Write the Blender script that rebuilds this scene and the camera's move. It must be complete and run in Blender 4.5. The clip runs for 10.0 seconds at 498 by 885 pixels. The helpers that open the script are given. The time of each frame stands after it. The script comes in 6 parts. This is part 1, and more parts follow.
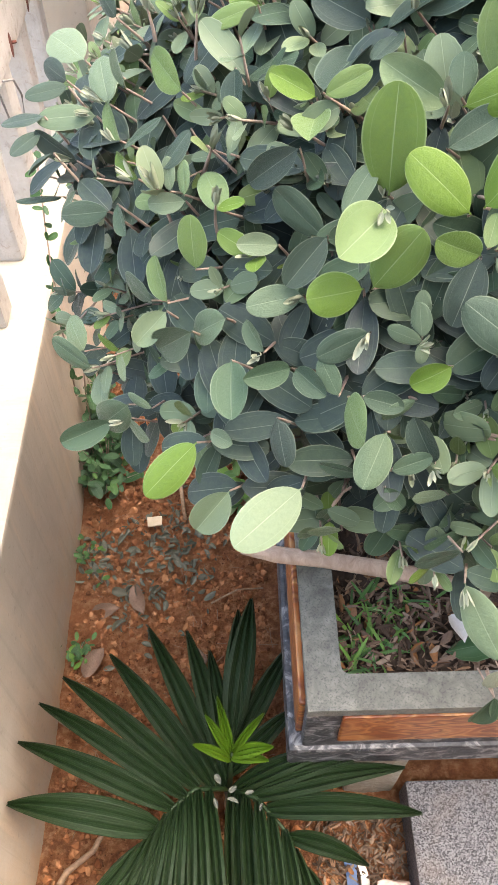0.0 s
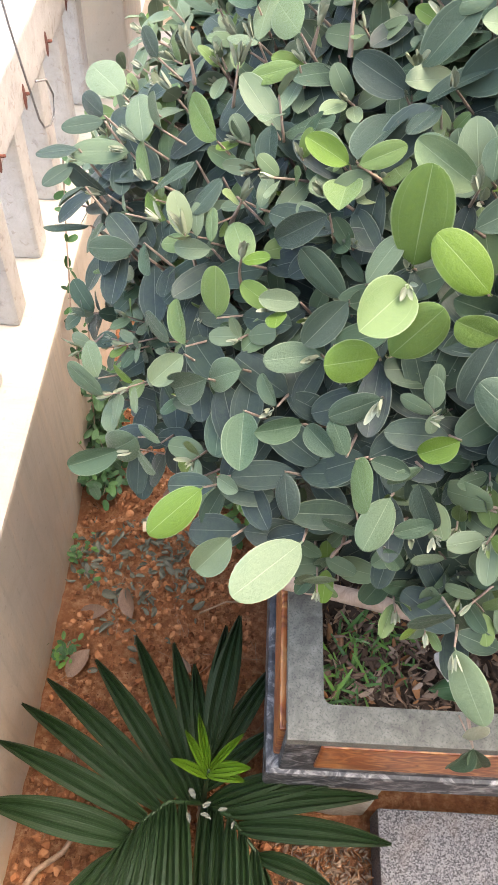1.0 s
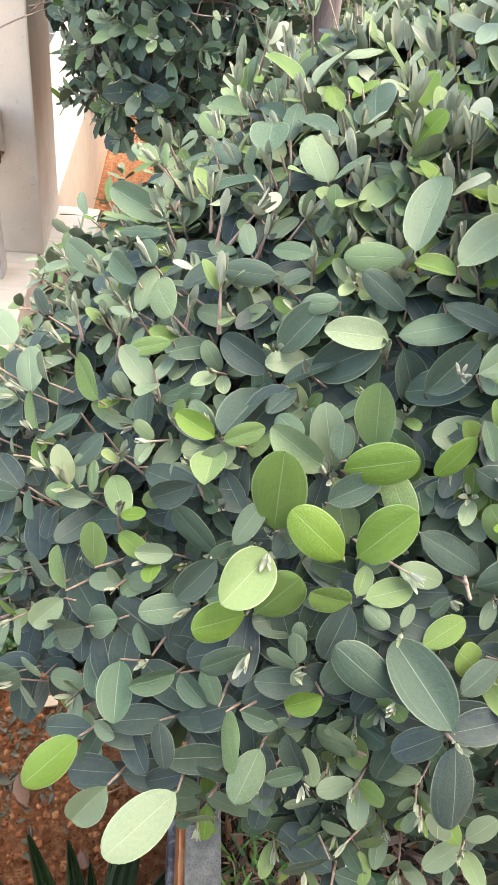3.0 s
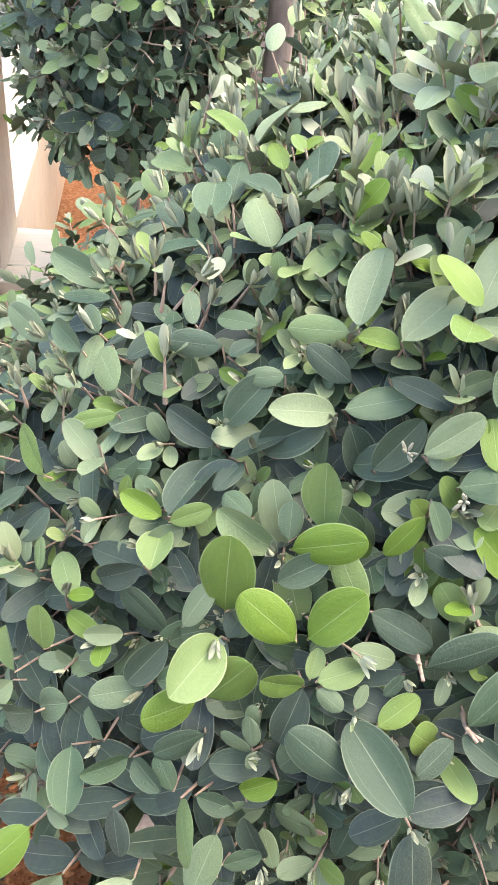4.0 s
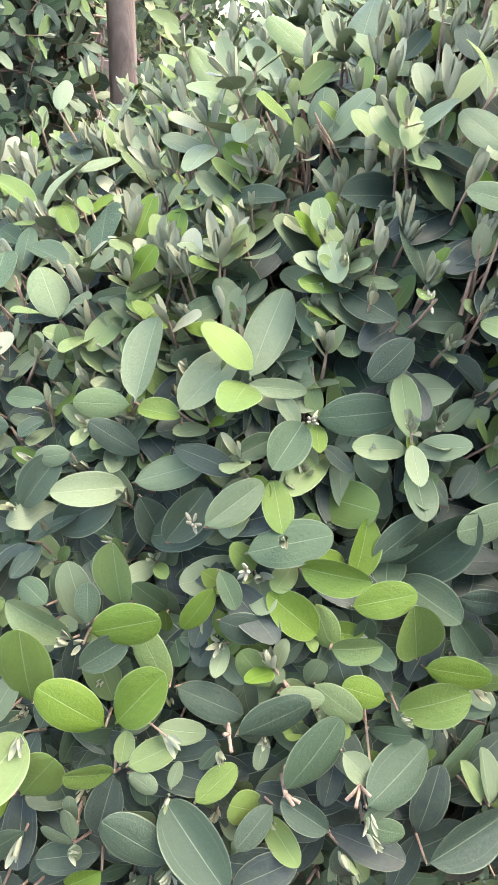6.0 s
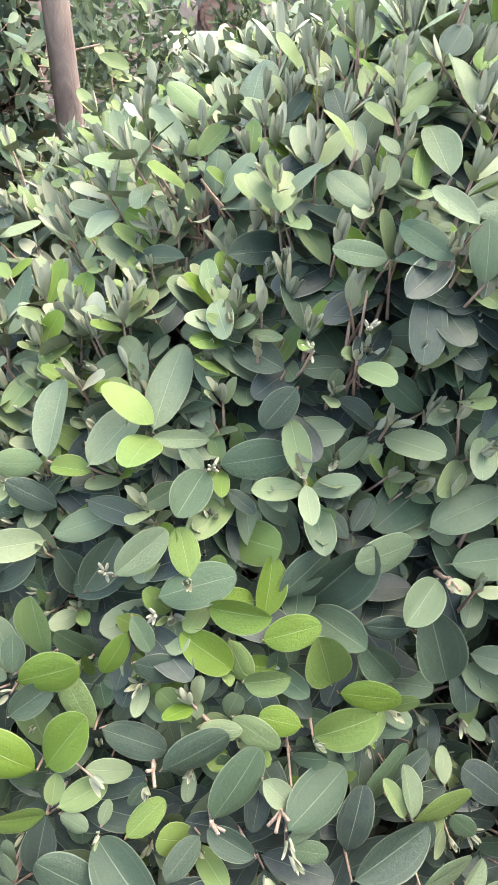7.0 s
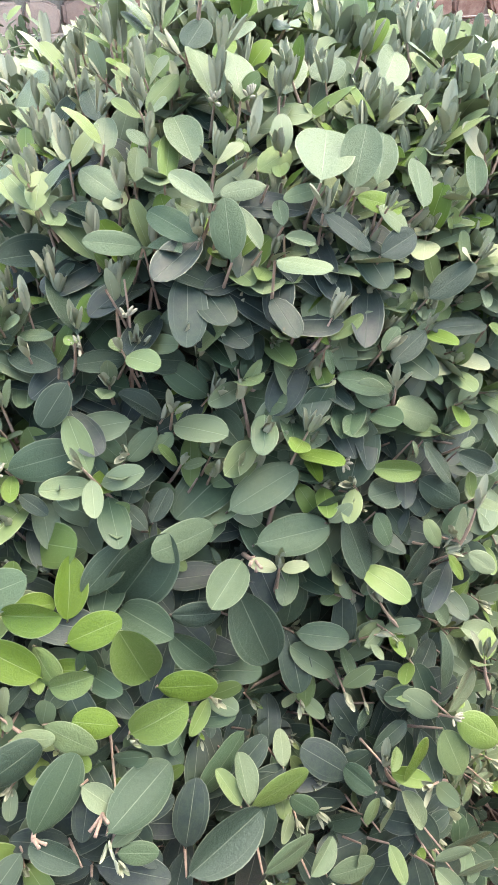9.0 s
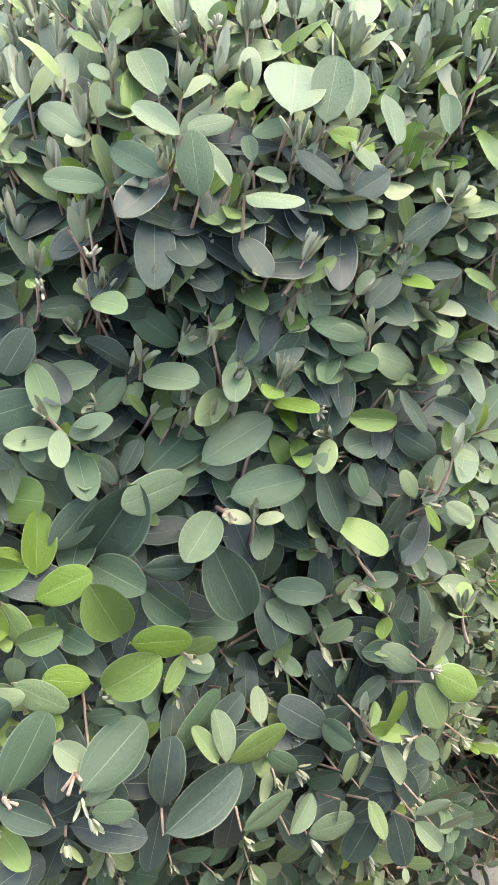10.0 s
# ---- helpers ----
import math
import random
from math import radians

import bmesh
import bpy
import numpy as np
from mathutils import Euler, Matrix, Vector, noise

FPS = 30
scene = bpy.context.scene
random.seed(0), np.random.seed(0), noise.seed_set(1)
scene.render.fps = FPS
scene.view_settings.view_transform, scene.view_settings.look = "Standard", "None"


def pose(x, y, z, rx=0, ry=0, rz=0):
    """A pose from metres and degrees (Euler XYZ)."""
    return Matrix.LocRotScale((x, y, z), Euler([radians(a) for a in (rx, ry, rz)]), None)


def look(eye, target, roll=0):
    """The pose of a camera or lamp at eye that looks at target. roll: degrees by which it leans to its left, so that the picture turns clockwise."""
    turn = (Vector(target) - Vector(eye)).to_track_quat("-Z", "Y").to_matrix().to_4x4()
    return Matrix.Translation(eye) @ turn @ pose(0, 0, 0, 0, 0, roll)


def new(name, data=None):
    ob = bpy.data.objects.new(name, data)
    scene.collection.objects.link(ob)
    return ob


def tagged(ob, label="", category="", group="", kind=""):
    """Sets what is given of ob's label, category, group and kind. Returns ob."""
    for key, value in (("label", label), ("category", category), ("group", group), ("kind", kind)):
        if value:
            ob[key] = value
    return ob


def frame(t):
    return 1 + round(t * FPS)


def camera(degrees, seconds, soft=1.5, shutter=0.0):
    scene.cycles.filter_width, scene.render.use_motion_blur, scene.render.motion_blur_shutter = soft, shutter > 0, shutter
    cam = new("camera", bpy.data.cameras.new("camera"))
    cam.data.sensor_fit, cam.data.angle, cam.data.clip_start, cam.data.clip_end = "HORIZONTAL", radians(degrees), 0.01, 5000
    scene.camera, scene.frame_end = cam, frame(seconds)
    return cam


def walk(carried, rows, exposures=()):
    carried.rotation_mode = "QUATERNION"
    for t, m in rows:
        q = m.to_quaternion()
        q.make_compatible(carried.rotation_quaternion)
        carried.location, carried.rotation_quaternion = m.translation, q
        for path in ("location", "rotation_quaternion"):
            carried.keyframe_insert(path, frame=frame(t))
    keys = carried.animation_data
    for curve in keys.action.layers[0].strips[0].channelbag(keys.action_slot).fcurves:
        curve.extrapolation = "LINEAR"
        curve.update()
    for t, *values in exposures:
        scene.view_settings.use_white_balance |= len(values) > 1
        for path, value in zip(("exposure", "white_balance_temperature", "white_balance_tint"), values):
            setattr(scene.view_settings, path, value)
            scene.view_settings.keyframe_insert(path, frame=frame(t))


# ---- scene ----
import itertools

cam = camera(36.0, 10.0, 0.55)
PATH = [
    (0, (0.05, 0.034, 1.536), (0.067, 1.241, -0.058), -0.7),
    (0.5, (0.043, 0.048, 1.554), (0.058, 1.247, -0.047), 1.2),
    (1, (0.042, 0.062, 1.568), (0.063, 1.262, -0.032), 4.2),
    (1.5, (0.031, 0.067, 1.588), (0.099, 1.365, 0.068), 7.3),
    (2, (0.04, 0.078, 1.618), (0.17, 1.471, 0.188), 9.1),
    (2.5, (0.064, 0.097, 1.646), (0.225, 1.529, 0.258), 8.9),
    (2.7, (0.067, 0.101, 1.652), (0.246, 1.541, 0.276), 9.0),
    (3.8, (0.086, 0.15, 1.692), (0.35, 1.598, 0.339), 9.3),
    (4, (0.09, 0.158, 1.698), (0.364, 1.605, 0.345), 9.3),
    (4.5, (0.096, 0.185, 1.715), (0.442, 1.619, 0.365), 10.8),
    (5, (0.125, 0.196, 1.728), (0.508, 1.628, 0.386), 10.0),
    (5.5, (0.163, 0.19, 1.733), (0.578, 1.624, 0.402), 8.8),
    (6, (0.194, 0.18, 1.737), (0.646, 1.618, 0.424), 7.9),
    (6.2, (0.208, 0.177, 1.74), (0.665, 1.62, 0.433), 7.3),
    (7.3, (0.27, 0.14, 1.791), (0.752, 1.615, 0.529), 3.5),
    (7.5, (0.283, 0.13, 1.792), (0.788, 1.609, 0.544), 3.4),
    (8, (0.322, 0.114, 1.786), (0.894, 1.593, 0.568), 2.6),
    (8.5, (0.35, 0.1, 1.779), (0.972, 1.572, 0.576), 2.1),
    (9, (0.352, 0.102, 1.765), (0.996, 1.553, 0.549), 2.0),
    (9.5, (0.357, 0.11, 1.758), (1.031, 1.531, 0.522), 2.3),
    (10, (0.354, 0.096, 1.734), (1.045, 1.502, 0.49), 2.6),
]
SKY, SUN, STOPS, KELVIN, TINT = 0.34, 0.8, 1.98, 7350, 11
walk(cam, [(t, look(eye, to, roll)) for t, eye, to, roll in PATH], exposures=((0, STOPS, KELVIN, TINT), (10, STOPS, KELVIN, TINT)))

# ---- light ----
GROUND = -0.11
world = bpy.data.worlds.new("overcast_sky")
scene.world = world
world.use_nodes = True
wn = world.node_tree
sky = wn.nodes.new("ShaderNodeTexSky")
sky.sky_type = "NISHITA"
sky.sun_disc = False
sky.sun_elevation = radians(68)
sky.sun_rotation = radians(85)
sky.air_density, sky.dust_density, sky.ozone_density = 1.0, 3.2, 0.6
wn.nodes["Background"].inputs["Strength"].default_value = SKY
wn.links.new(sky.outputs["Color"], wn.nodes["Background"].inputs["Color"])
sun = new("sun", bpy.data.lights.new("sun", "SUN"))
sun.data.energy, sun.data.angle, sun.data.color = SUN, radians(70), (1.0, 0.97, 0.93)
sun.matrix_world = look((1.7, -0.3, 4.6), (0.2, 0.4, 0.0))

# ---- materials ----


class Mat:
    """A node material with a short way to add and join nodes."""

    def __init__(self, name, rough=0.7, metal=0.0, spec=0.5):
        self.m = bpy.data.materials.new(name)
        self.m.use_nodes = True
        self.t = self.m.node_tree
        self.b = self.t.nodes["Principled BSDF"]
        self.b.inputs["Roughness"].default_value = rough
        self.b.inputs["Metallic"].default_value = metal
        self.b.inputs["Specular IOR Level"].default_value = spec

    def n(self, kind, **inputs):
        node = self.t.nodes.new(kind)
        for key, value in inputs.items():
            self.put(node, key.replace("_", " "), value)
        return node

    def put(self, node, key, value):
        slot = node.inputs[int(key)] if key.isdigit() else node.inputs[key]
        if isinstance(value, bpy.types.NodeSocket):
            self.t.links.new(value, slot)
        else:
            slot.default_value = value

    def coords(self, kind="Object"):
        return self.n("ShaderNodeTexCoord").outputs[kind]

    def noise(self, scale, detail=4.0, rough=0.55, vec=None, distort=0.0):
        node = self.n("ShaderNodeTexNoise", Scale=scale, Detail=detail, Roughness=rough, Distortion=distort)
        self.put(node, "Vector", vec if vec is not None else self.coords())
        return node.outputs["Fac"]

    def ramp(self, fac, *stops):
        node = self.n("ShaderNodeValToRGB", Fac=fac)
        els = node.color_ramp.elements
        while len(els) < len(stops):
            els.new(0.5)
        for el, (at, col) in zip(els, stops):
            el.position, el.color = at, (*col, 1.0)
        return node.outputs["Color"]

    def mix(self, fac, a, b, blend="MIX"):
        node = self.n("ShaderNodeMix")
        node.data_type, node.blend_type = "RGBA", blend
        for slot, value in ((node.inputs[0], fac), (node.inputs[6], a), (node.inputs[7], b)):
            if isinstance(value, bpy.types.NodeSocket):
                self.t.links.new(value, slot)
            else:
                slot.default_value = (*value, 1.0) if isinstance(value, tuple) else value
        return node.outputs[2]

    def math(self, op, a, b=0.0, c=0.0, clamp=False):
        node = self.n("ShaderNodeMath")
        node.operation, node.use_clamp = op, clamp
        for i, value in enumerate((a, b, c)):
            self.put(node, str(i), value)
        return node.outputs[0]

    def span(self, value, a, b, lo=0.0, hi=1.0):
        node = self.n("ShaderNodeMapRange", Value=value)
        for i, v in enumerate((a, b, lo, hi)):
            node.inputs[i + 1].default_value = v
        return node.outputs[0]

    def attr(self, name):
        node = self.n("ShaderNodeAttribute")
        node.attribute_name = name
        return node.outputs["Fac"]

    def color(self, value):
        self.put(self.b, "Base Color", value if isinstance(value, bpy.types.NodeSocket) else (*value, 1.0))
        return self

    def bump(self, height, strength=0.3, distance=0.01):
        node = self.n("ShaderNodeBump", Strength=strength, Distance=distance, Height=height)
        self.put(self.b, "Normal", node.outputs["Normal"])
        return self


def speckled(name, dark, light, scale, rough=0.8, bump=0.3, dist=0.004, big=3.0, stain=0.25, stain_col=None):
    """A mineral or painted surface: grain, cloudy stains and fine relief."""
    m = Mat(name, rough)
    grain = m.noise(scale, 6.0, 0.65)
    cloud = m.noise(big, 5.0, 0.6, distort=0.6)
    base = m.ramp(grain, (0.3, dark), (0.7, light))
    col = stain_col or tuple(c * 0.6 for c in dark)
    m.color(m.mix(m.span(cloud, 0.45, 0.75, 0.0, stain), base, col))
    m.bump(grain, bump, dist)
    return m.m


def make_plaster():
    m = Mat("cream_painted_plaster", 0.6)
    v = m.coords()
    fine, mid = m.noise(180, 5), m.noise(7, 6, 0.65, distort=0.6)
    squash = m.n("ShaderNodeMapping", Vector=v, Scale=(1.0, 7.0, 0.9))
    streak = m.noise(3.0, 6, 0.65, squash.outputs[0], 0.8)
    base = m.ramp(mid, (0.3, (0.387, 0.331, 0.259)), (0.7, (0.464, 0.408, 0.325)))
    base = m.mix(m.span(streak, 0.50, 0.72, 0.0, 0.55), base, (0.542, 0.422, 0.292))
    run = m.noise(5.0, 5, 0.6, m.n("ShaderNodeMapping", Vector=v, Scale=(1.0, 9.0, 0.35)).outputs[0], 0.5)
    base = m.mix(m.span(run, 0.52, 0.70, 0.0, 0.45), base, (0.290, 0.254, 0.202))
    height = m.n("ShaderNodeSeparateXYZ", Vector=v).outputs["Z"]
    splash = m.math("MULTIPLY", m.span(height, -0.11, 0.22, 1.0, 0.0), m.span(m.noise(9, 5, 0.7), 0.35, 0.65))
    base = m.mix(m.math("MULTIPLY", splash, 0.6), base, (0.484, 0.307, 0.161))
    specks = m.span(m.noise(70, 2, 0.5), 0.66, 0.71)
    m.color(m.mix(m.math("MULTIPLY", specks, 0.5), base, (0.310, 0.268, 0.216)))
    m.bump(m.math("ADD", fine, m.math("MULTIPLY", mid, 2.0)), 0.25, 0.003)
    return m.m


def make_whitewash():
    m = Mat("flaking_whitewash", 0.8)
    fine, mid = m.noise(220, 4), m.noise(22, 6, 0.7, distort=0.4)
    base = m.ramp(mid, (0.30, (0.254, 0.229, 0.205)), (0.42, (0.377, 0.352, 0.315)), (0.7, (0.450, 0.426, 0.389)))
    chips = m.span(m.noise(38, 4, 0.6, distort=1.2), 0.60, 0.66)
    m.color(m.mix(m.math("MULTIPLY", chips, 0.7), base, (0.295, 0.254, 0.221)))
    m.bump(m.math("ADD", fine, mid), 0.4, 0.004)
    return m.m


def make_soil():
    m = Mat("red_laterite_soil", 0.95, spec=0.2)
    v = m.coords()
    grain, clod = m.noise(190, 6, 0.75), m.noise(52, 6, 0.72)
    patch = m.noise(5, 5, 0.6, distort=0.7)
    base = m.ramp(clod, (0.30, (0.083, 0.033, 0.017)), (0.50, (0.298, 0.123, 0.055)), (0.66, (0.550, 0.319, 0.180)))
    base = m.mix(m.span(patch, 0.4, 0.7, 0.0, 0.6), base, (0.341, 0.126, 0.047))
    base = m.mix(m.span(grain, 0.3, 0.7, 0.0, 0.45), base, (0.374, 0.176, 0.090))
    sep = m.n("ShaderNodeSeparateXYZ", Vector=v)
    far = m.span(sep.outputs["Y"], 4.2, 5.4)
    lawn = m.ramp(m.noise(25, 5, 0.7), (0.3, (0.055, 0.066, 0.031)), (0.7, (0.243, 0.220, 0.148)))
    m.color(m.mix(far, base, lawn))
    m.bump(m.math("ADD", m.math("MULTIPLY", grain, 0.5), clod), 1.0, 0.028)
    return m.m


def make_granite():
    m = Mat("grey_flamed_granite", 0.75)
    a = m.n("ShaderNodeTexVoronoi", Scale=430.0, Vector=m.coords())
    fleck = m.n("ShaderNodeSeparateColor", Color=a.outputs["Color"]).outputs[0]
    base = m.ramp(fleck, (0.08, (0.022, 0.022, 0.026)), (0.35, (0.068, 0.070, 0.078)), (0.9, (0.165, 0.165, 0.178)))
    dirt = m.noise(12, 5, 0.6)
    m.color(m.mix(m.span(dirt, 0.5, 0.8, 0.0, 0.4), base, (0.17, 0.13, 0.10)))
    m.bump(m.noise(240, 4), 0.5, 0.004)
    return m.m


def make_cement():
    m = Mat("weathered_terrazzo_cement", 0.7)
    fine = m.noise(330, 4, 0.7)
    mid = m.noise(30, 6, 0.65, distort=0.5)
    base = m.ramp(mid, (0.28, (0.072, 0.073, 0.060)), (0.5, (0.144, 0.144, 0.120)), (0.75, (0.238, 0.235, 0.199)))
    pit = m.span(fine, 0.52, 0.62)
    base = m.mix(m.math("MULTIPLY", pit, 0.55), base, (0.043, 0.044, 0.043))
    lime = m.span(m.noise(13, 6, 0.7, distort=1.0), 0.60, 0.72)
    m.color(m.mix(m.math("MULTIPLY", lime, 0.45), base, (0.302, 0.303, 0.273)))
    m.bump(m.math("ADD", fine, mid), 0.35, 0.003)
    return m.m


def make_dark_glaze():
    m = Mat("dark_marbled_cement", 0.55)
    streak = m.n("ShaderNodeMapping", Vector=m.coords(), Scale=(1.0, 1.0, 1.6))
    vein = m.noise(20, 5, 0.65, streak.outputs[0], 1.8)
    base = m.ramp(vein, (0.38, (0.022, 0.024, 0.028)), (0.50, (0.05, 0.052, 0.056)), (0.58, (0.18, 0.18, 0.18)), (0.7, (0.34, 0.34, 0.33)))
    wear = m.span(m.noise(45, 5, 0.7), 0.55, 0.70)
    m.color(m.mix(m.math("MULTIPLY", wear, 0.35), base, (0.22, 0.215, 0.20)))
    m.bump(m.noise(120, 4), 0.3, 0.003)
    return m.m


def make_grained_panel():
    m = Mat("orange_wood_grained_tile", 0.35)
    stretch = m.n("ShaderNodeMapping", Vector=m.coords(), Scale=(4.0, 4.0, 11.0))
    swirl = m.noise(2.4, 2, 0.5, stretch.outputs[0], 1.0)
    lines = m.math("FRACT", m.math("MULTIPLY", swirl, 6.0))
    base = m.ramp(lines, (0.0, (0.17, 0.042, 0.012)), (0.35, (0.34, 0.10, 0.026)), (0.6, (0.52, 0.24, 0.085)), (1.0, (0.17, 0.042, 0.012)))
    base = m.mix(m.span(m.noise(9, 4), 0.45, 0.7, 0.0, 0.6), base, (0.26, 0.062, 0.018))
    dirt = m.span(m.noise(60, 5, 0.7), 0.56, 0.72)
    m.color(m.mix(m.math("MULTIPLY", dirt, 0.5), base, (0.14, 0.085, 0.06)))
    m.bump(m.noise(90, 3), 0.1, 0.002)
    return m.m


def make_leaf(name, old, mid, soft, young, tip, under, rough=0.42, glow=0.22, veins=1.0):
    """A leaf: its age from the attribute tone, its underside from the attribute under, three nerves from the UV map."""
    m = Mat(name, rough)
    tone, below = m.attr("tone"), m.attr("under")
    jitter = m.n("ShaderNodeNewGeometry").outputs["Random Per Island"]
    obj = m.n("ShaderNodeObjectInfo").outputs["Random"]
    pick = m.math("FRACT", m.math("ADD", jitter, obj))
    t = m.math("ADD", tone, m.math("MULTIPLY", m.math("SUBTRACT", pick, 0.5), 0.14), clamp=True)
    top = m.ramp(t, (0.02, old), (0.34, mid), (0.50, soft), (0.62, young), (0.70, young), (0.86, tip))
    sep = m.n("ShaderNodeSeparateXYZ", Vector=m.coords("UV"))
    u = m.math("ABSOLUTE", m.math("SUBTRACT", sep.outputs["X"], 0.5))
    cloudy, mottle = m.noise(170, 5, 0.7), m.noise(22, 3, 0.5)
    top = m.mix(m.span(cloudy, 0.40, 0.70, 0.0, 0.40), top, m.mix(0.22, top, (0.19, 0.28, 0.11)))
    top = m.mix(m.span(mottle, 0.35, 0.7, 0.0, 0.30), top, m.mix(0.5, top, mid))
    rib = m.span(u, 0.003, 0.016, 1.0, 0.0)
    side = m.span(m.math("ABSOLUTE", m.math("SUBTRACT", u, 0.36)), 0.002, 0.012, 1.0, 0.0)
    net = m.n("ShaderNodeTexVoronoi", Scale=20.0)
    net.feature = "DISTANCE_TO_EDGE"
    m.put(net, "Vector", m.n("ShaderNodeMapping", Vector=m.coords("UV"), Scale=(0.55, 1.0, 1.0)).outputs[0])
    fine = m.span(net.outputs["Distance"], 0.0, 0.06, 0.45 * veins, 0.0)
    edge = m.span(u, 0.468, 0.495)
    nerve = m.math("MAXIMUM", m.math("MULTIPLY", rib, 0.36 * veins), m.math("MULTIPLY", side, 0.10 * veins))
    nerve = m.math("MAXIMUM", nerve, m.math("MULTIPLY", edge, 0.42 * veins))
    top = m.mix(nerve, top, m.mix(0.55, top, (0.50, 0.58, 0.40)))
    top = m.mix(m.math("MULTIPLY", fine, 0.08), top, m.mix(0.5, top, (0.30, 0.38, 0.24)))
    scar = m.span(m.noise(34, 3, 0.6), 0.735, 0.76)
    top = m.mix(m.math("MULTIPLY", scar, 0.5 * veins), top, (0.16, 0.11, 0.06))
    low = m.mix(m.span(t, 0.30, 0.80), m.mix(0.40, under, top), m.mix(0.25, tip, top))
    low = m.mix(m.math("MULTIPLY", rib, 0.5), low, (0.45, 0.48, 0.36))
    m.color(m.mix(below, top, low))
    m.put(m.b, "Specular IOR Level", m.span(t, 0.1, 0.7, 0.24, 0.24))
    m.put(m.b, "Roughness", m.math("ADD", m.math("MULTIPLY", below, 0.35), m.span(cloudy, 0.3, 0.7, rough - 0.08, rough + 0.14)))
    relief = m.math("ADD", m.math("MULTIPLY", m.math("MAXIMUM", nerve, m.math("MULTIPLY", fine, 0.12)), -0.7), m.math("MULTIPLY", m.math("ADD", cloudy, m.math("MULTIPLY", mottle, 1.5)), 0.45))
    m.bump(relief, 0.60, 0.0016)
    glowing = m.n("ShaderNodeBsdfTranslucent", Color=m.mix(0.45, top, (0.17, 0.27, 0.085)))
    blend = m.n("ShaderNodeMixShader", **{"0": glow, "1": m.b.outputs[0], "2": glowing.outputs[0]})
    m.t.links.new(blend.outputs[0], m.t.nodes["Material Output"].inputs["Surface"])
    return m.m


def make_palm_leaf():
    """Ribbed palm leaflet: fine pale lines along it, age from the attribute tone."""
    m = Mat("palm_leaflet", 0.5, spec=0.35)
    u = m.n("ShaderNodeSeparateXYZ", Vector=m.coords("UV")).outputs["X"]
    base = m.ramp(m.attr("tone"), (0.0, (0.006, 0.018, 0.004)), (0.4, (0.011, 0.033, 0.007)), (0.7, (0.086, 0.178, 0.007)))
    line = m.span(m.math("ABSOLUTE", m.math("SUBTRACT", m.math("FRACT", m.math("MULTIPLY", u, 18.0)), 0.5)), 0.36, 0.5)
    base = m.mix(m.math("MULTIPLY", line, 0.45), base, m.mix(0.6, base, (0.033, 0.056, 0.024)))
    base = m.mix(m.span(m.noise(9, 4, 0.6), 0.4, 0.7, 0.0, 0.5), base, m.mix(0.6, base, (0.013, 0.030, 0.007)))
    dust = m.span(m.noise(260, 3, 0.6), 0.68, 0.74)
    m.color(m.mix(m.math("MULTIPLY", dust, 0.5), base, (0.106, 0.125, 0.078)))
    m.bump(m.math("ADD", m.math("MULTIPLY", line, -0.6), m.math("MULTIPLY", m.noise(30, 3), 0.5)), 0.5, 0.002)
    return m.m


def make_wall_stone():
    """Rough pinkish building stone, each block a shade of its own."""
    m = Mat("grey_pink_wall_stone", 0.9)
    pick = m.n("ShaderNodeObjectInfo").outputs["Random"]
    v = m.coords("Generated")
    base = m.ramp(pick, (0.1, (0.13, 0.07, 0.055)), (0.45, (0.20, 0.14, 0.12)), (0.9, (0.29, 0.25, 0.22)))
    cloud = m.noise(3.5, 6, 0.7, v)
    base = m.mix(m.span(cloud, 0.4, 0.7, 0.0, 0.7), base, (0.26, 0.20, 0.165))
    m.color(m.mix(m.span(m.noise(24, 4, 0.7, v), 0.45, 0.7, 0.0, 0.4), base, (0.14, 0.11, 0.09)))
    m.bump(cloud, 0.6, 0.012)
    return m.m


def make_clod():
    """Crumbs of the clay, each a shade of its own."""
    m = Mat("clay_crumb", 0.95, spec=0.2)
    pick = m.n("ShaderNodeNewGeometry").outputs["Random Per Island"]
    base = m.ramp(pick, (0.1, (0.144, 0.055, 0.024)), (0.6, (0.360, 0.149, 0.066)), (0.95, (0.444, 0.218, 0.110)))
    grain = m.noise(220, 4, 0.7)
    m.color(m.mix(m.span(grain, 0.35, 0.7, 0.0, 0.5), base, m.mix(0.5, base, (0.144, 0.052, 0.022))))
    m.bump(grain, 0.6, 0.004)
    return m.m


def make_chip():
    """Leaf chips, grey-brown to rust, each a shade of its own."""
    m = Mat("dry_leaf_chip", 0.85, spec=0.25)
    pick = m.n("ShaderNodeNewGeometry").outputs["Random Per Island"]
    base = m.ramp(pick, (0.1, (0.064, 0.040, 0.027)), (0.5, (0.160, 0.104, 0.072)), (0.8, (0.264, 0.200, 0.152)), (0.97, (0.256, 0.120, 0.048)))
    grain = m.noise(150, 4, 0.7)
    m.color(m.mix(m.span(grain, 0.35, 0.7, 0.0, 0.5), base, m.mix(0.6, base, (0.032, 0.024, 0.018))))
    m.bump(grain, 0.5, 0.003)
    return m.m


def make_bark(name, dark, light, scale=40):
    m = Mat(name, 0.85)
    stretch = m.n("ShaderNodeMapping", Vector=m.coords(), Scale=(1.0, 1.0, 0.25))
    grain = m.noise(scale, 6, 0.7, stretch.outputs[0], 0.8)
    m.color(m.ramp(grain, (0.3, dark), (0.7, light)))
    m.bump(grain, 0.7, 0.006)
    return m.m


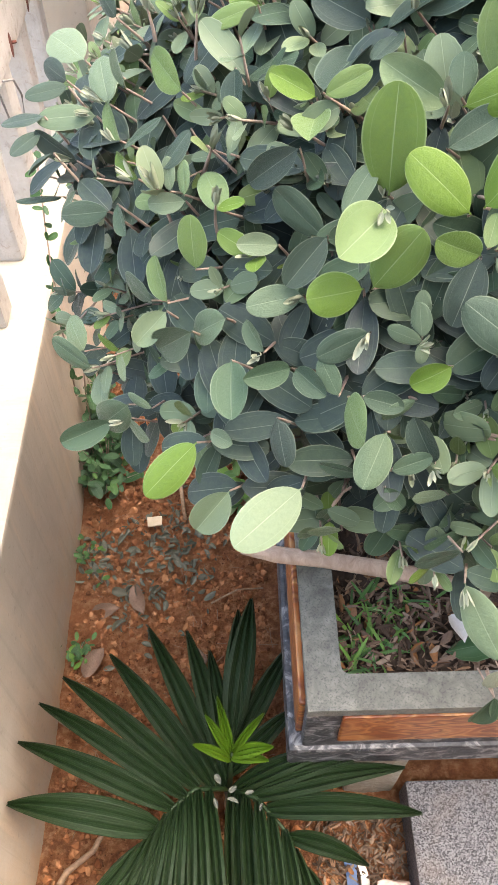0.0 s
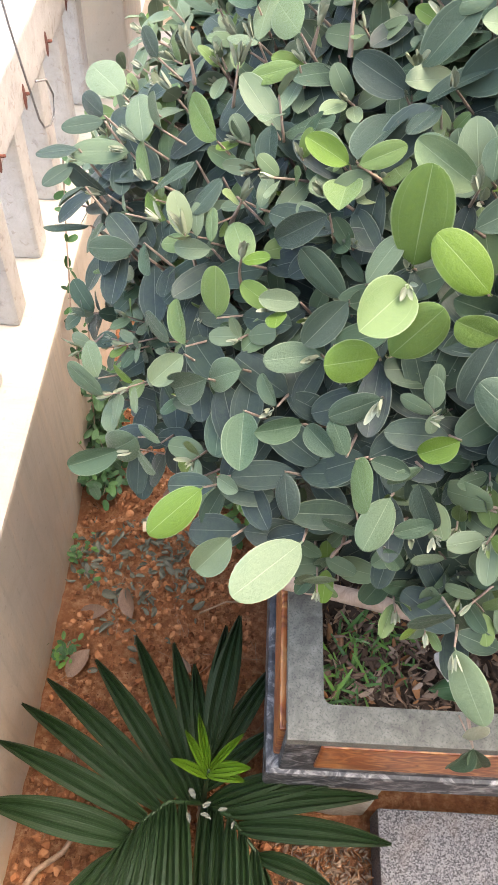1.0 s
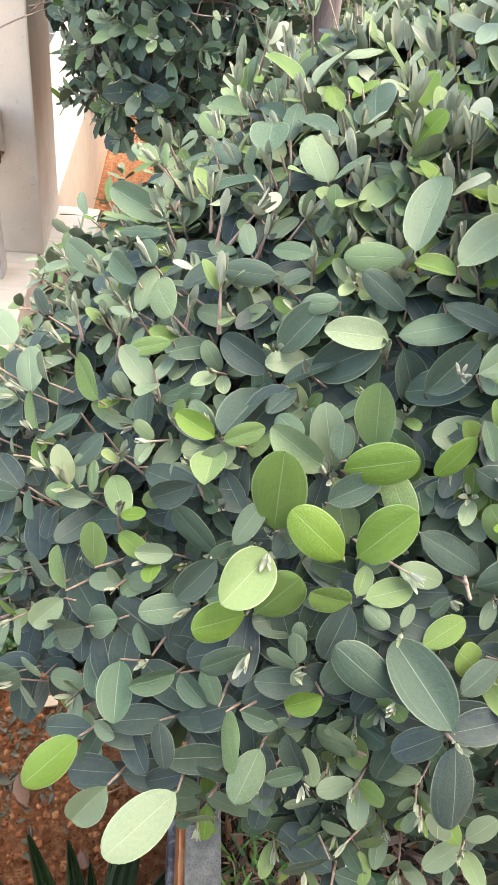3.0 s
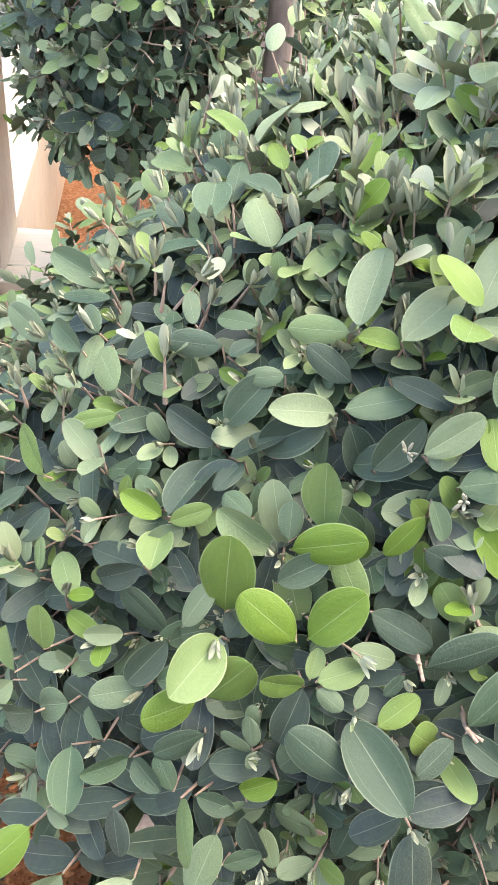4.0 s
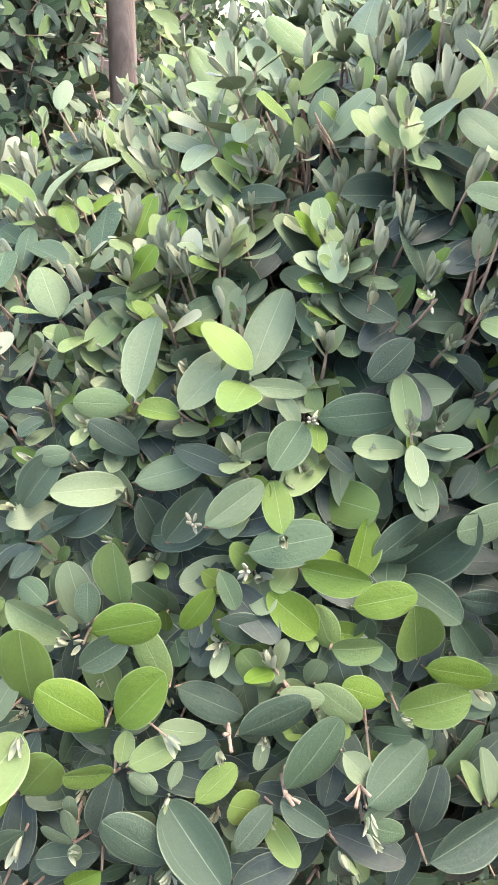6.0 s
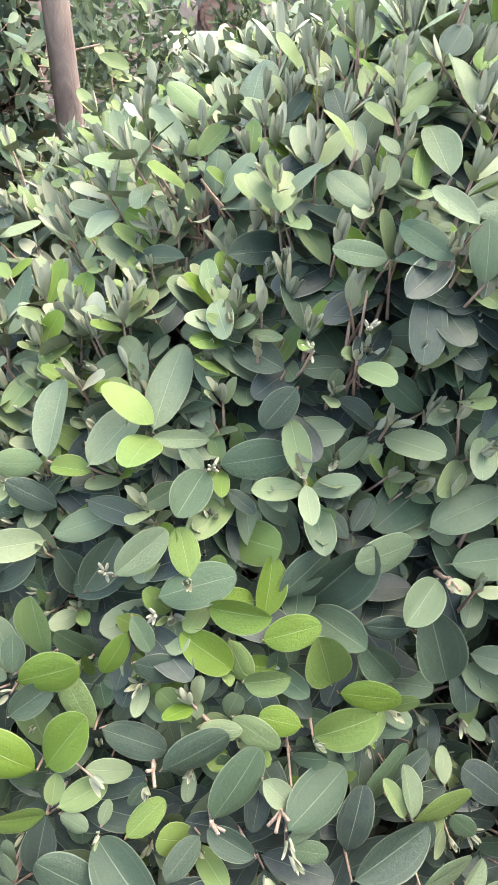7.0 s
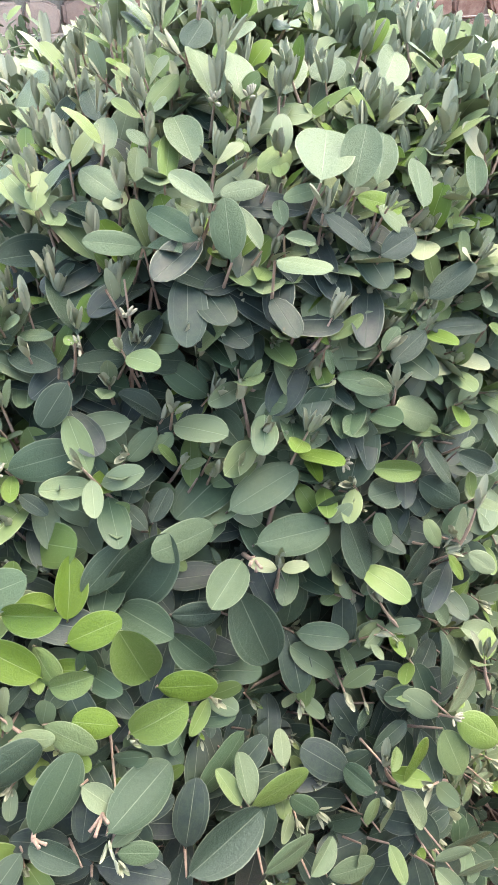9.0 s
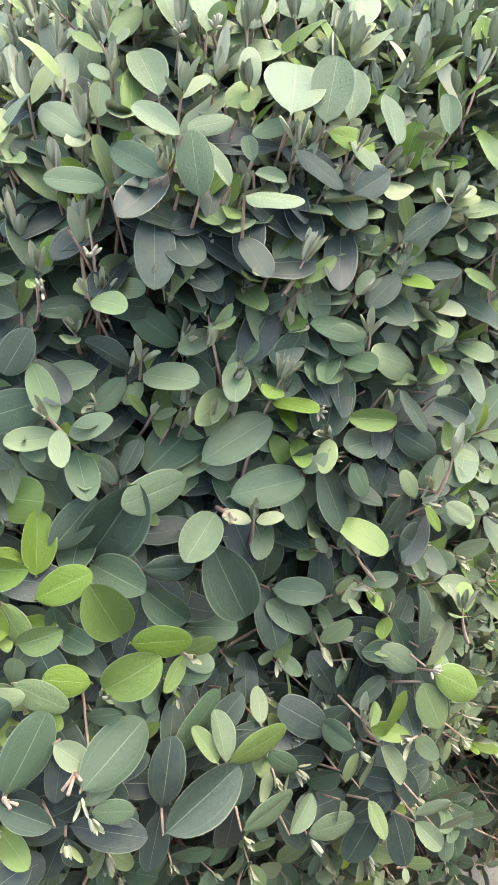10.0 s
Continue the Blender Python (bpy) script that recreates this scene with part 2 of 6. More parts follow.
# Grey render of the added shading wall, out of view.
SHADE_WALL = speckled("grey_shade_wall_render", (0.17, 0.16, 0.14), (0.23, 0.215, 0.195), 60, 0.9, 0.3, 0.004, 2.0, 0.4)
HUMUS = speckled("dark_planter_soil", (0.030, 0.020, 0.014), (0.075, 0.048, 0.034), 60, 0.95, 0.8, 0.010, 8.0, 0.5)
PALE_BARK = make_bark("pale_brown_bark", (0.11, 0.08, 0.065), (0.26, 0.20, 0.165), 26)
PLASTER, WHITEWASH, SOIL = make_plaster(), make_whitewash(), make_soil()
GRANITE, CEMENT, GLAZE, PANEL = make_granite(), make_cement(), make_dark_glaze(), make_grained_panel()
RUST = speckled("rusty_nail_iron", (0.07, 0.022, 0.015), (0.16, 0.048, 0.03), 300, 0.9)
PAVING = speckled("pale_concrete_paving", (0.46, 0.43, 0.40), (0.62, 0.59, 0.56), 90, 0.9, 0.3, 0.004, 2.5, 0.4)
ROUGH_CEMENT = speckled("rough_cement_block", (0.24, 0.22, 0.18), (0.40, 0.37, 0.31), 130, 0.9, 0.5)
PINK_STONE = speckled("pinkish_sandstone", (0.42, 0.29, 0.26), (0.62, 0.50, 0.46), 60, 0.9, 0.6, 0.006, 7.0, 0.5, (0.22, 0.17, 0.13))
WALL_STONE = make_wall_stone()
MORTAR = speckled("grey_mortar", (0.13, 0.12, 0.10), (0.24, 0.22, 0.19), 80, 0.95)
BOARD = speckled("pale_yellow_board", (0.52, 0.50, 0.36), (0.64, 0.62, 0.47), 50, 0.7, 0.2)
WIRE = speckled("grey_wire", (0.12, 0.11, 0.10), (0.26, 0.25, 0.24), 200, 0.5)
DRY = speckled("dry_brown_leaf", (0.12, 0.072, 0.05), (0.27, 0.18, 0.13), 70, 0.8, 0.4, 0.003, 12.0, 0.5)
DRY_PALE = speckled("faded_grey_green_leaf", (0.055, 0.065, 0.045), (0.17, 0.17, 0.13), 70, 0.7, 0.4, 0.003, 12.0, 0.5)
WILTED = speckled("pale_wilted_leaf", (0.08, 0.085, 0.065), (0.17, 0.175, 0.14), 90, 0.8)
STRAW = speckled("straw_brown_stick", (0.20, 0.12, 0.075), (0.38, 0.26, 0.17), 120, 0.8)
CARD = speckled("cream_card_scrap", (0.52, 0.42, 0.28), (0.66, 0.56, 0.40), 40, 0.8)
BLUE = speckled("blue_wrapper_plastic", (0.04, 0.08, 0.19), (0.09, 0.15, 0.28), 40, 0.4)
PALE_SCRAP = speckled("off_white_scrap", (0.50, 0.48, 0.44), (0.66, 0.64, 0.60), 40, 0.6)
MYRTLE = make_leaf("myrtle_leaf", (0.020, 0.031, 0.033), (0.048, 0.086, 0.049), (0.146, 0.191, 0.116), (0.088, 0.156, 0.017), (0.30, 0.325, 0.235), (0.130, 0.160, 0.115), 0.36, 0.17)
PALM, CLOD, CHIP = make_palm_leaf(), make_clod(), make_chip()
HERB = make_leaf("small_herb_leaf", (0.03, 0.075, 0.035), (0.05, 0.13, 0.045), (0.09, 0.20, 0.05), (0.13, 0.27, 0.05), (0.3, 0.4, 0.2), (0.16, 0.24, 0.14))
SCRUB = make_leaf("roadside_scrub_leaf", (0.045, 0.07, 0.045), (0.085, 0.125, 0.065), (0.13, 0.18, 0.08), (0.17, 0.24, 0.09), (0.34, 0.36, 0.2), (0.2, 0.25, 0.17))
TWIG = make_bark("pinkish_brown_twig", (0.19, 0.135, 0.105), (0.36, 0.27, 0.205), 90)
BUD = speckled("downy_bud", (0.19, 0.19, 0.14), (0.29, 0.29, 0.22), 300, 0.9)
BARK = make_bark("grey_brown_bark", (0.10, 0.075, 0.06), (0.25, 0.19, 0.155), 30)
BARE_WOOD = make_bark("pale_peeled_wood", (0.36, 0.24, 0.17), (0.58, 0.43, 0.32), 60)

# ---- mesh helpers ----


def mesh_of(name, bm, material):
    me = bpy.data.meshes.new(name)
    bmesh.ops.recalc_face_normals(bm, faces=bm.faces)
    bm.to_mesh(me)
    bm.free()
    me.materials.append(material)
    return me


def part(name, bm, material, parent=None, label="", smooth=False):
    me = mesh_of(name, bm, material)
    if smooth:
        me.polygons.foreach_set("use_smooth", [True] * len(me.polygons))
    ob = new(name, me)
    ob.parent = parent
    return tagged(ob, label)


def empty(name, at, label, category, group="", kind=""):
    ob = new(name)
    ob.location = at
    return tagged(ob, label, category, group, kind)


def box(lo, hi, bevel=0.004, cuts=0, wear=0.0, seed=0):
    """A box from corner to corner with worn, rounded edges."""
    bm = bmesh.new()
    size = [b - a for a, b in zip(lo, hi)]
    mid = [(a + b) / 2 for a, b in zip(lo, hi)]
    bmesh.ops.create_cube(bm, size=1.0, matrix=Matrix.Translation(mid) @ Matrix.Diagonal((*size, 1.0)))
    if bevel:
        bmesh.ops.bevel(bm, geom=bm.edges[:], offset=bevel, segments=2, affect="EDGES", profile=0.6)
    if cuts:
        bmesh.ops.subdivide_edges(bm, edges=[e for e in bm.edges if e.calc_length() > 0.04], cuts=cuts, use_grid_fill=True)
    if wear:
        for v in bm.verts:
            v.co += noise.noise_vector(v.co * 18 + Vector((seed, 0, 0))) * wear
    return bm


def tube(points, radii, sides=6, bm=None):
    """A tapered round bar through points."""
    bm = bm or bmesh.new()
    rings, pts = [], [Vector(p) for p in points]
    for i, p in enumerate(pts):
        way = (pts[min(i + 1, len(pts) - 1)] - pts[max(i - 1, 0)]).normalized()
        q = way.to_track_quat("Z", "Y")
        rings.append([bm.verts.new(p + q @ Vector((math.cos(a), math.sin(a), 0)) * radii[i]) for a in (2 * math.pi * k / sides for k in range(sides))])
    for a, b in zip(rings, rings[1:]):
        for k in range(sides):
            bm.faces.new((a[k], a[(k + 1) % sides], b[(k + 1) % sides], b[k]))
    bm.faces.new(rings[0][::-1])
    bm.faces.new(rings[-1])
    return bm


def unit(a):
    return a / np.maximum(np.linalg.norm(a, axis=-1, keepdims=True), 1e-9)


# ---- leaves ----


def leaf_grid(across=4, along=6, ratio=0.5, cup=0.12, droop=0.10, point=0.75, twist=0.0, fold=0.0, thick=0.008):
    """One leaf of length 1 along +y, with its upper face to +z and a real thickness: points, quads, UVs, underside flags."""
    u = np.linspace(-1, 1, across + 1)
    v = (1 - np.cos(np.linspace(0, np.pi, along + 1))) / 2
    uu, vv = np.meshgrid(u, v)
    s = np.clip((vv - 0.05) / 0.95, 0, 1)
    half = ratio / 2 * np.maximum((4 * s**1.06 * np.clip(1 - s**1.06, 0, 1)) ** point, 0.035 * (1 - 0.6 * vv))
    x, y = uu * half, vv + 0.0 * uu
    z = (cup * uu**2 * 0.5 + fold * np.abs(uu)) * half * 2 - droop * vv**2 + twist * uu * half * (vv - 0.3)
    z = z + 0.05 * half * uu**2 * np.sin(8 * vv + 40 * ratio + uu)
    top = np.stack([x, y, z], -1).reshape(-1, 3)
    low = top.copy()
    low[:, 2] -= thick * (1.0 - np.abs(uu).ravel() ** 3)
    n, w = len(top), across + 1
    quads = [(j * w + i, j * w + i + 1, (j + 1) * w + i + 1, (j + 1) * w + i) for j in range(along) for i in range(across)]
    quads += [(p + n, t + n, r + n, q + n) for p, q, r, t in quads]
    uv = np.stack([(uu.ravel() + 1) / 2, vv.ravel()], -1)
    return np.vstack([top, low]), np.array(quads), np.vstack([uv, uv]), np.r_[np.zeros(n), np.ones(n)]


def quad_mesh(name, verts, quads, material, uv=None, smooth=True, **attributes):
    me = bpy.data.meshes.new(name)
    me.vertices.add(len(verts))
    me.vertices.foreach_set("co", np.asarray(verts, np.float32).ravel())
    k = quads.shape[1]
    me.loops.add(quads.size)
    me.loops.foreach_set("vertex_index", quads.ravel().astype(np.int32))
    me.polygons.add(len(quads))
    me.polygons.foreach_set("loop_start", np.arange(0, quads.size, k, dtype=np.int32))
    me.polygons.foreach_set("use_smooth", np.full(len(quads), smooth))
    if uv is not None:
        me.uv_layers.new(name="leaf").data.foreach_set("uv", uv[quads.ravel()].astype(np.float32).ravel())
    for key, values in attributes.items():
        me.attributes.new(key, "FLOAT", "POINT").data.foreach_set("value", np.asarray(values, np.float32))
    me.update(calc_edges=True)
    me.validate()
    me.materials.append(material)
    return me


MYRTLE_SHAPES = [
    leaf_grid(2, 10, 0.52, 0.20, 0.08, 0.50),
    leaf_grid(2, 10, 0.48, 0.26, 0.14, 0.50, 0.25),
    leaf_grid(2, 10, 0.57, -0.10, 0.10, 0.46, -0.2),
    leaf_grid(2, 10, 0.45, 0.30, -0.06, 0.54, 0.3),
    leaf_grid(2, 10, 0.54, 0.10, 0.22, 0.48, -0.35),
    leaf_grid(2, 7, 0.26, 0.4, -0.14, 0.55, 0.0, 0.2),
    leaf_grid(2, 9, 0.42, 0.3, -0.06, 0.54, 0.2),
]
PLAIN_SHAPES = [leaf_grid(2, 4, r, c, d, p, w) for r, c, d, p, w in ((0.52, 0.1, 0.08, 0.5, 0.0), (0.48, 0.25, 0.14, 0.5, 0.25), (0.56, -0.1, 0.1, 0.46, -0.2), (0.45, 0.25, -0.06, 0.54, 0.3), (0.54, 0.05, 0.2, 0.48, -0.3), (0.36, 0.5, -0.05, 0.7, 0.0), (0.38, 0.3, -0.1, 0.6, 0.2))]


def leaf_mesh(name, places, ways, faces, sizes, tones, material, shapes, kinds):
    """Many leaves in one mesh: base points, directions, the way each upper face looks, lengths, ages and shape numbers."""
    ways = unit(ways)
    nrm = unit(faces - (faces * ways).sum(-1, keepdims=True) * ways)
    side = np.cross(ways, nrm)
    vs, qs, uvs, ton, und, at = [], [], [], [], [], 0
    for k, (pts, quads, uv, under) in enumerate(shapes):
        ids = np.nonzero(kinds == k)[0]
        if not len(ids):
            continue
        turn = np.stack([side[ids], ways[ids], nrm[ids]], -1) * sizes[ids][:, None, None]
        v = np.einsum("nij,pj->npi", turn, pts) + places[ids][:, None]
        vs.append(v.reshape(-1, 3))
        qs.append((quads[None] + (np.arange(len(ids)) * len(pts))[:, None, None] + at).reshape(-1, 4))
        uvs.append(np.tile(uv, (len(ids), 1)))
        und.append(np.tile(under, len(ids)))
        ton.append(np.repeat(tones[ids], len(pts)))
        at += len(ids) * len(pts)
    return quad_mesh(name, np.vstack(vs), np.vstack(qs), material, np.vstack(uvs), tone=np.hstack(ton), under=np.hstack(und))


def stem_mesh(name, lines, radii, material, sides=4):
    """Many thin tapered stems in one mesh; lines: (stems, points, 3), radii: (stems, points)."""
    lines, radii = np.asarray(lines), np.asarray(radii)
    n, p, _ = lines.shape
    way = unit(np.gradient(lines, axis=1))
    a = unit(np.cross(way, np.array([0.31, 0.17, 0.93])))
    b = np.cross(way, a)
    ang = np.linspace(0, 2 * np.pi, sides, endpoint=False)
    ring = a[:, :, None] * np.cos(ang)[:, None] + b[:, :, None] * np.sin(ang)[:, None]
    verts = (lines[:, :, None] + ring * radii[:, :, None, None]).reshape(-1, 3)
    quads = [(i * sides + k, i * sides + (k + 1) % sides, (i + 1) * sides + (k + 1) % sides, (i + 1) * sides + k) for i in range(p - 1) for k in range(sides)]
    quads = (np.array(quads)[None] + (np.arange(n) * p * sides)[:, None, None]).reshape(-1, 4)
    return quad_mesh(name, verts, quads, material)


class Dome:
    """A blunt dome, turned about z and leaning, over which a bush spreads its shoots."""

    def __init__(self, centre, radii, turn=0.0, lean=(0.0, 0.0), power=2.1):
        self.c, self.r, self.p = np.array(centre), np.array(radii), power
        c, s = math.cos(radians(turn)), math.sin(radians(turn))
        self.m = np.array([[c, s, 0], [-s, c, 0], [-lean[0] * c + lean[1] * s, -lean[0] * s - lean[1] * c, 1]]) / self.r[:, None]
        self.back = np.linalg.inv(self.m)

    def out(self, pts):
        q = (np.asarray(pts) - self.c) @ self.m.T
        return unit((np.sign(q) * np.abs(q) ** (self.p - 1)) @ self.m)

    def depth(self, pts):
        q = (np.asarray(pts) - self.c) @ self.m.T
        return (np.abs(q) ** self.p).sum(-1) ** (1 / self.p)

    def spread(self, rng, n, inside):
        """n points spread evenly over the surface where inside() holds, and the outward ways there."""
        got = np.zeros((0, 3))
        while len(got) < n:
            d = unit(rng.normal(size=(n * 4, 3)))
            d = d / (np.abs(d) ** self.p).sum(-1, keepdims=True) ** (1 / self.p)
            g = np.linalg.norm((np.sign(d) * np.abs(d) ** (self.p - 1)) @ self.m, axis=1)
            p = d @ self.back.T + self.c
            keep = inside(p) & (rng.random(len(p)) < g / g.max())
            got = np.vstack([got, p[keep]])
        got = got[:n]
        return got, self.out(got)


def grow_shoots(rng, tips, ways, size, young, pairs=(3, 5), lift=0.5, budded=0.88):
    """Shoots with crosswise pairs of leaves: downy buds at the tip, then soft new pairs, then full leaves on a longer stem. Returns leaf arrays and the stems that bear them."""
    P, L, N, S, T, K, lines, rads = [], [], [], [], [], [], [], []
    for tip, way, big, fresh in zip(tips, ways, size, young):
        high = min(1.0, max(0.0, (way[2] - 0.45) * 2.2))
        d = unit(way + rng.normal(size=3) * 0.28 + np.array([0, 0, 0.35 * lift + 0.6 * high]))
        n = int(rng.integers(pairs[0], pairs[1] + 1))
        new_growth = fresh > 0.5
        ref = unit(np.cross(d, unit(rng.normal(size=3))))
        oth = np.cross(d, ref)
        sag = rng.normal(size=3) * 0.010
        at, spin = 0.0, rng.random() * np.pi
        first = 0 if rng.random() < budded else 2
        for k in range(first, n + 1):
            # Upright shoots get paler tones: downy growth, plus sky light put into the colour.
            if new_growth:
                grown = (0.40, 0.52, 0.70, 0.88, 1.0, 1.05)[min(k, 5)]
                paleness = (0.96, 0.86, 0.58, 0.47, 0.36, 0.20)[min(k, 5)] + high * (0.0, 0.04, 0.06, 0.10, 0.16, 0.18)[min(k, 5)]
            else:
                grown = (0.34, 0.42, 0.86, 1.0, 1.05, 1.05)[min(k, 5)]
                paleness = (0.95, 0.80, 0.28, 0.14, 0.08, 0.05)[min(k, 5)] + high * (0.0, 0.04, 0.22, 0.26, 0.20, 0.10)[min(k, 5)]
            silvery = k == 2 and new_growth and high > 0.5 and rng.random() < 0.6
            paleness = 0.77 if silvery else paleness
            grown *= (0.85 + 0.3 * rng.random()) * (0.66 + 0.54 * high if k < 2 else 1.0)
            spread = np.radians(((9, 24, 52, 68, 78, 84)[min(k, 5)] + rng.normal() * 9) * (1 - 0.16 * high))
            base = tip - d * at + sag * (at / 0.08) ** 2
            for sgn in (-1, 1, -1j, 1j) if k == 0 and new_growth else (-1, 1):
                if k > 1 and rng.random() < 0.10:
                    continue
                r = sgn.real * (np.cos(spin) * ref + np.sin(spin) * oth) + sgn.imag * (np.cos(spin) * oth - np.sin(spin) * ref)
                w = unit(np.cos(spread) * d + np.sin(spread) * r + rng.normal(size=3) * 0.12)
                P.append(base + r * 0.0015), L.append(w)
                N.append(unit(d - (d @ w) * w) * (1 + 0.4 * high) + np.array([0, -0.10, 0.35]) + way * 0.25 + rng.normal(size=3) * 0.22)
                S.append(big * grown * (0.86 + 0.28 * rng.random()))
                T.append(np.clip(paleness + rng.normal() * 0.05, 0, 1 if k < 2 or silvery else 0.55))
                K.append(5 if k < 2 else int(rng.choice((0, 3, 4, 6))) if high * rng.random() > 0.3 else int(rng.integers(0, 5)))
            spin += np.pi / 2 + rng.normal() * 0.12
            at += ((0.003, 0.008, 0.017, 0.022, 0.025, 0.026)[min(k, 5)] * (0.75 + 0.5 * rng.random())) * big / 0.05 * (1 - 0.35 * high)
        back = at + (0.05 + 0.05 * rng.random()) * (1 - 0.6 * high)
        ts = np.linspace(0, back, 5)
        lines.append(tip - d * ts[:, None] + sag * (ts[:, None] / 0.08) ** 2)
        rads.append(0.0009 + 0.0013 * ts / back)
    return (np.array(P), np.array(L), np.array(N), np.array(S), np.array(T), np.array(K)), (np.array(lines), np.array(rads))


LEAF_FORMS = {}


def leaf_form(ratio, tone, droop):
    """A finely cut single leaf of one age; alike leaves share it."""
    key = (round(ratio, 2), round(tone, 2), droop)
    if key not in LEAF_FORMS:
        pts, quads, uv, under = leaf_grid(8, 16, min(ratio * 1.07, 0.64), (-0.34, -0.18, 0.22)[int(ratio * 1000 + tone * 100) % 3], droop, 0.52, 0.16 * math.sin(50 * tone + 9 * ratio), (0.10, 0.16, 0.06)[int(tone * 100) % 3])
        LEAF_FORMS[key] = quad_mesh("leaf", pts, quads, MYRTLE, uv, tone=np.full(len(pts), tone), under=under)
    return LEAF_FORMS[key]


def single_leaf(bush, dome, base, tip, ratio, tone, tilt):
    """One leaf from its stalk to its tip, its upper face turned outwards and to the sky."""
    b, t = np.array(base), np.array(tip)
    way = unit(t - b)
    face = dome.out(b) + np.array([0, -0.1, 0.30 + tilt])
    nrm = unit(face - (face @ way) * way)
    sway = 0.40 * math.sin(b[0] * 9173 + b[2] * 5419)
    nrm = unit(nrm + np.cross(way, nrm) * sway)
    side = np.cross(way, nrm)
    size = np.linalg.norm(t - b) * 1.03
    droop = (0.04, 0.10, 0.16)[int(abs(b[0] * 5000)) % 3]
    ob = new("leaf", leaf_form(ratio, tone, droop))
    ob.parent = bush
    m = np.eye(4)
    m[:3, 0], m[:3, 1], m[:3, 2], m[:3, 3] = side * size, way * size, nrm * size, b - np.array(bush.location)
    ob.matrix_basis = Matrix(m.tolist())


def myrtle_bush(name, label, seed, dome, lo, shoots, inner, foot, size=0.05, singles=(), inside=None, grade=lambda p: 1.0, lobes=(), near=lambda p: p[:, 0] < 1e9, shapes=MYRTLE_SHAPES, group="myrtle bushes", sprigs=(), clusters=(), pruned=()):
    """A clipped rose-myrtle bush: trunk, limbs, twigs and leafy shoots over a blunt dome."""
    rng = np.random.default_rng(seed)
    bush = empty(name, foot, label, "bush", group)
    shift = np.array(foot)
    inside = inside or (lambda p: p[:, 2] > lo)
    tips, out = dome.spread(rng, shoots, inside)
    own, follows = shoots, np.ones(shoots)
    for lobe, count, within, follow in lobes:
        more = lobe.spread(rng, count, within)
        tips, out, shoots = np.concatenate([tips, more[0]]), np.concatenate([out, more[1]]), shoots + count
        follows = np.concatenate([follows, np.full(count, follow)])
    bumps = np.array([noise.noise(Vector(p * 7.0)) for p in tips])
    crest = np.clip((tips[:, 2] - 1.36) / 0.16, 0, 1) if len(lobes) else np.zeros(shoots)
    marks = np.array([b for b, t, *_ in singles]) if singles else np.zeros((0, 3))
    rise = np.array([(dome.depth(b) - 1) * np.linalg.norm(b - dome.c) for b in marks])

    def swell(p):
        """How far the bush stands out of its dome, told by the large leaves round about."""
        if not len(marks):
            return 0.0
        w = np.exp(-((p[:, None] - marks[None]) ** 2).sum(-1) / 0.010)
        return (w @ rise) / (w.sum(1) + 0.25)

    tips = tips + out * (bumps * 0.024 + rng.normal(size=shoots) * 0.012 - 0.018 + 0.012 * np.clip((tips[:, 2] - 1.38) / 0.12, 0, 1) + follows * swell(tips))[:, None]
    patch = np.array([noise.noise(Vector(p * 4.3) + Vector((5, 2, 8))) for p in tips])
    big = size * grade(tips) * np.exp(np.clip(rng.normal(size=shoots) * 0.20 + patch * 0.35, -0.4, 0.25))
    lively = np.array([noise.noise(Vector(p * 5.5) + Vector((9, 1, 3))) for p in tips])
    # Upper shoots are more often fresh and pale, painting in the brighter top light.
    fresh = np.where(rng.random(shoots) < 0.42 + lively * 0.5 + 0.4 * crest + 0.7 * np.clip(out[:, 2] - 0.4, 0, 1), 0.75 + 0.25 * rng.random(shoots), 0.10 + 0.25 * rng.random(shoots))
    out = unit(out + np.stack([0 * crest, 0 * crest, 0.45 * crest], -1))
    tips = tips - out * np.where(fresh < 0.5, 0.026 * np.clip(1.3 - out[:, 2], 0.2, 1), 0.0)[:, None]
    one, stems = grow_shoots(rng, tips, out, big, fresh)
    tips2, out2 = dome.spread(rng, inner, inside)
    tips2 = tips2 + out2 * (swell(tips2) - 0.045 - np.where(np.arange(inner) % 4 == 0, 0.25 + 0.25 * rng.random(inner), 0.16 * rng.random(inner)))[:, None]
    two, stems2 = grow_shoots(rng, tips2, out2, size * 1.15 * np.exp(np.clip(rng.normal(size=inner) * 0.2, -0.4, 0.2)), 0.12 * rng.random(inner), (2, 4))
    both = [np.concatenate([a, b]) for a, b in zip(one, two)]
    forks = [b for i, b in enumerate(marks) if not i or np.linalg.norm(marks[:i] - b, axis=1).min() > 0.014 and rng.random() < 0.22]
    keep = np.ones(len(both[0]), bool)
    grown = [np.concatenate(pair) for pair in zip(stems, stems2)]
    bare = np.zeros(len(grown[0]), bool)
    spans = [both[0] + unit(both[1]) * both[3][:, None] * f for f in (0.1, 0.5, 0.9)]
    extra, extra_r, below = [], [], []
    for base, tip, ratio, tone, tilt in singles:
        b, t = np.array(base), np.array(tip)
        h, r = (b + t) / 2, np.linalg.norm(t - b) / 2
        n = dome.out(h)
        for spot in spans:
            off = spot - h
            along = off @ n
            apart = np.linalg.norm(off - along[:, None] * n, axis=1)
            keep &= ~((apart < r * 0.74) & (along > -0.012))
        for k in (0, 1):
            off = grown[0][:, k] - h
            along = off @ n
            bare |= (np.linalg.norm(off - along[:, None] * n, axis=1) < r * 0.70) & (along > -0.015)
        single_leaf(bush, dome, base, tip, ratio, tone, tilt)
        ts = np.linspace(0, 0.055, 5)[:, None]
        lean = unit(n + np.array([0, 0, 0.5]) - unit(t - b) * 0.35)
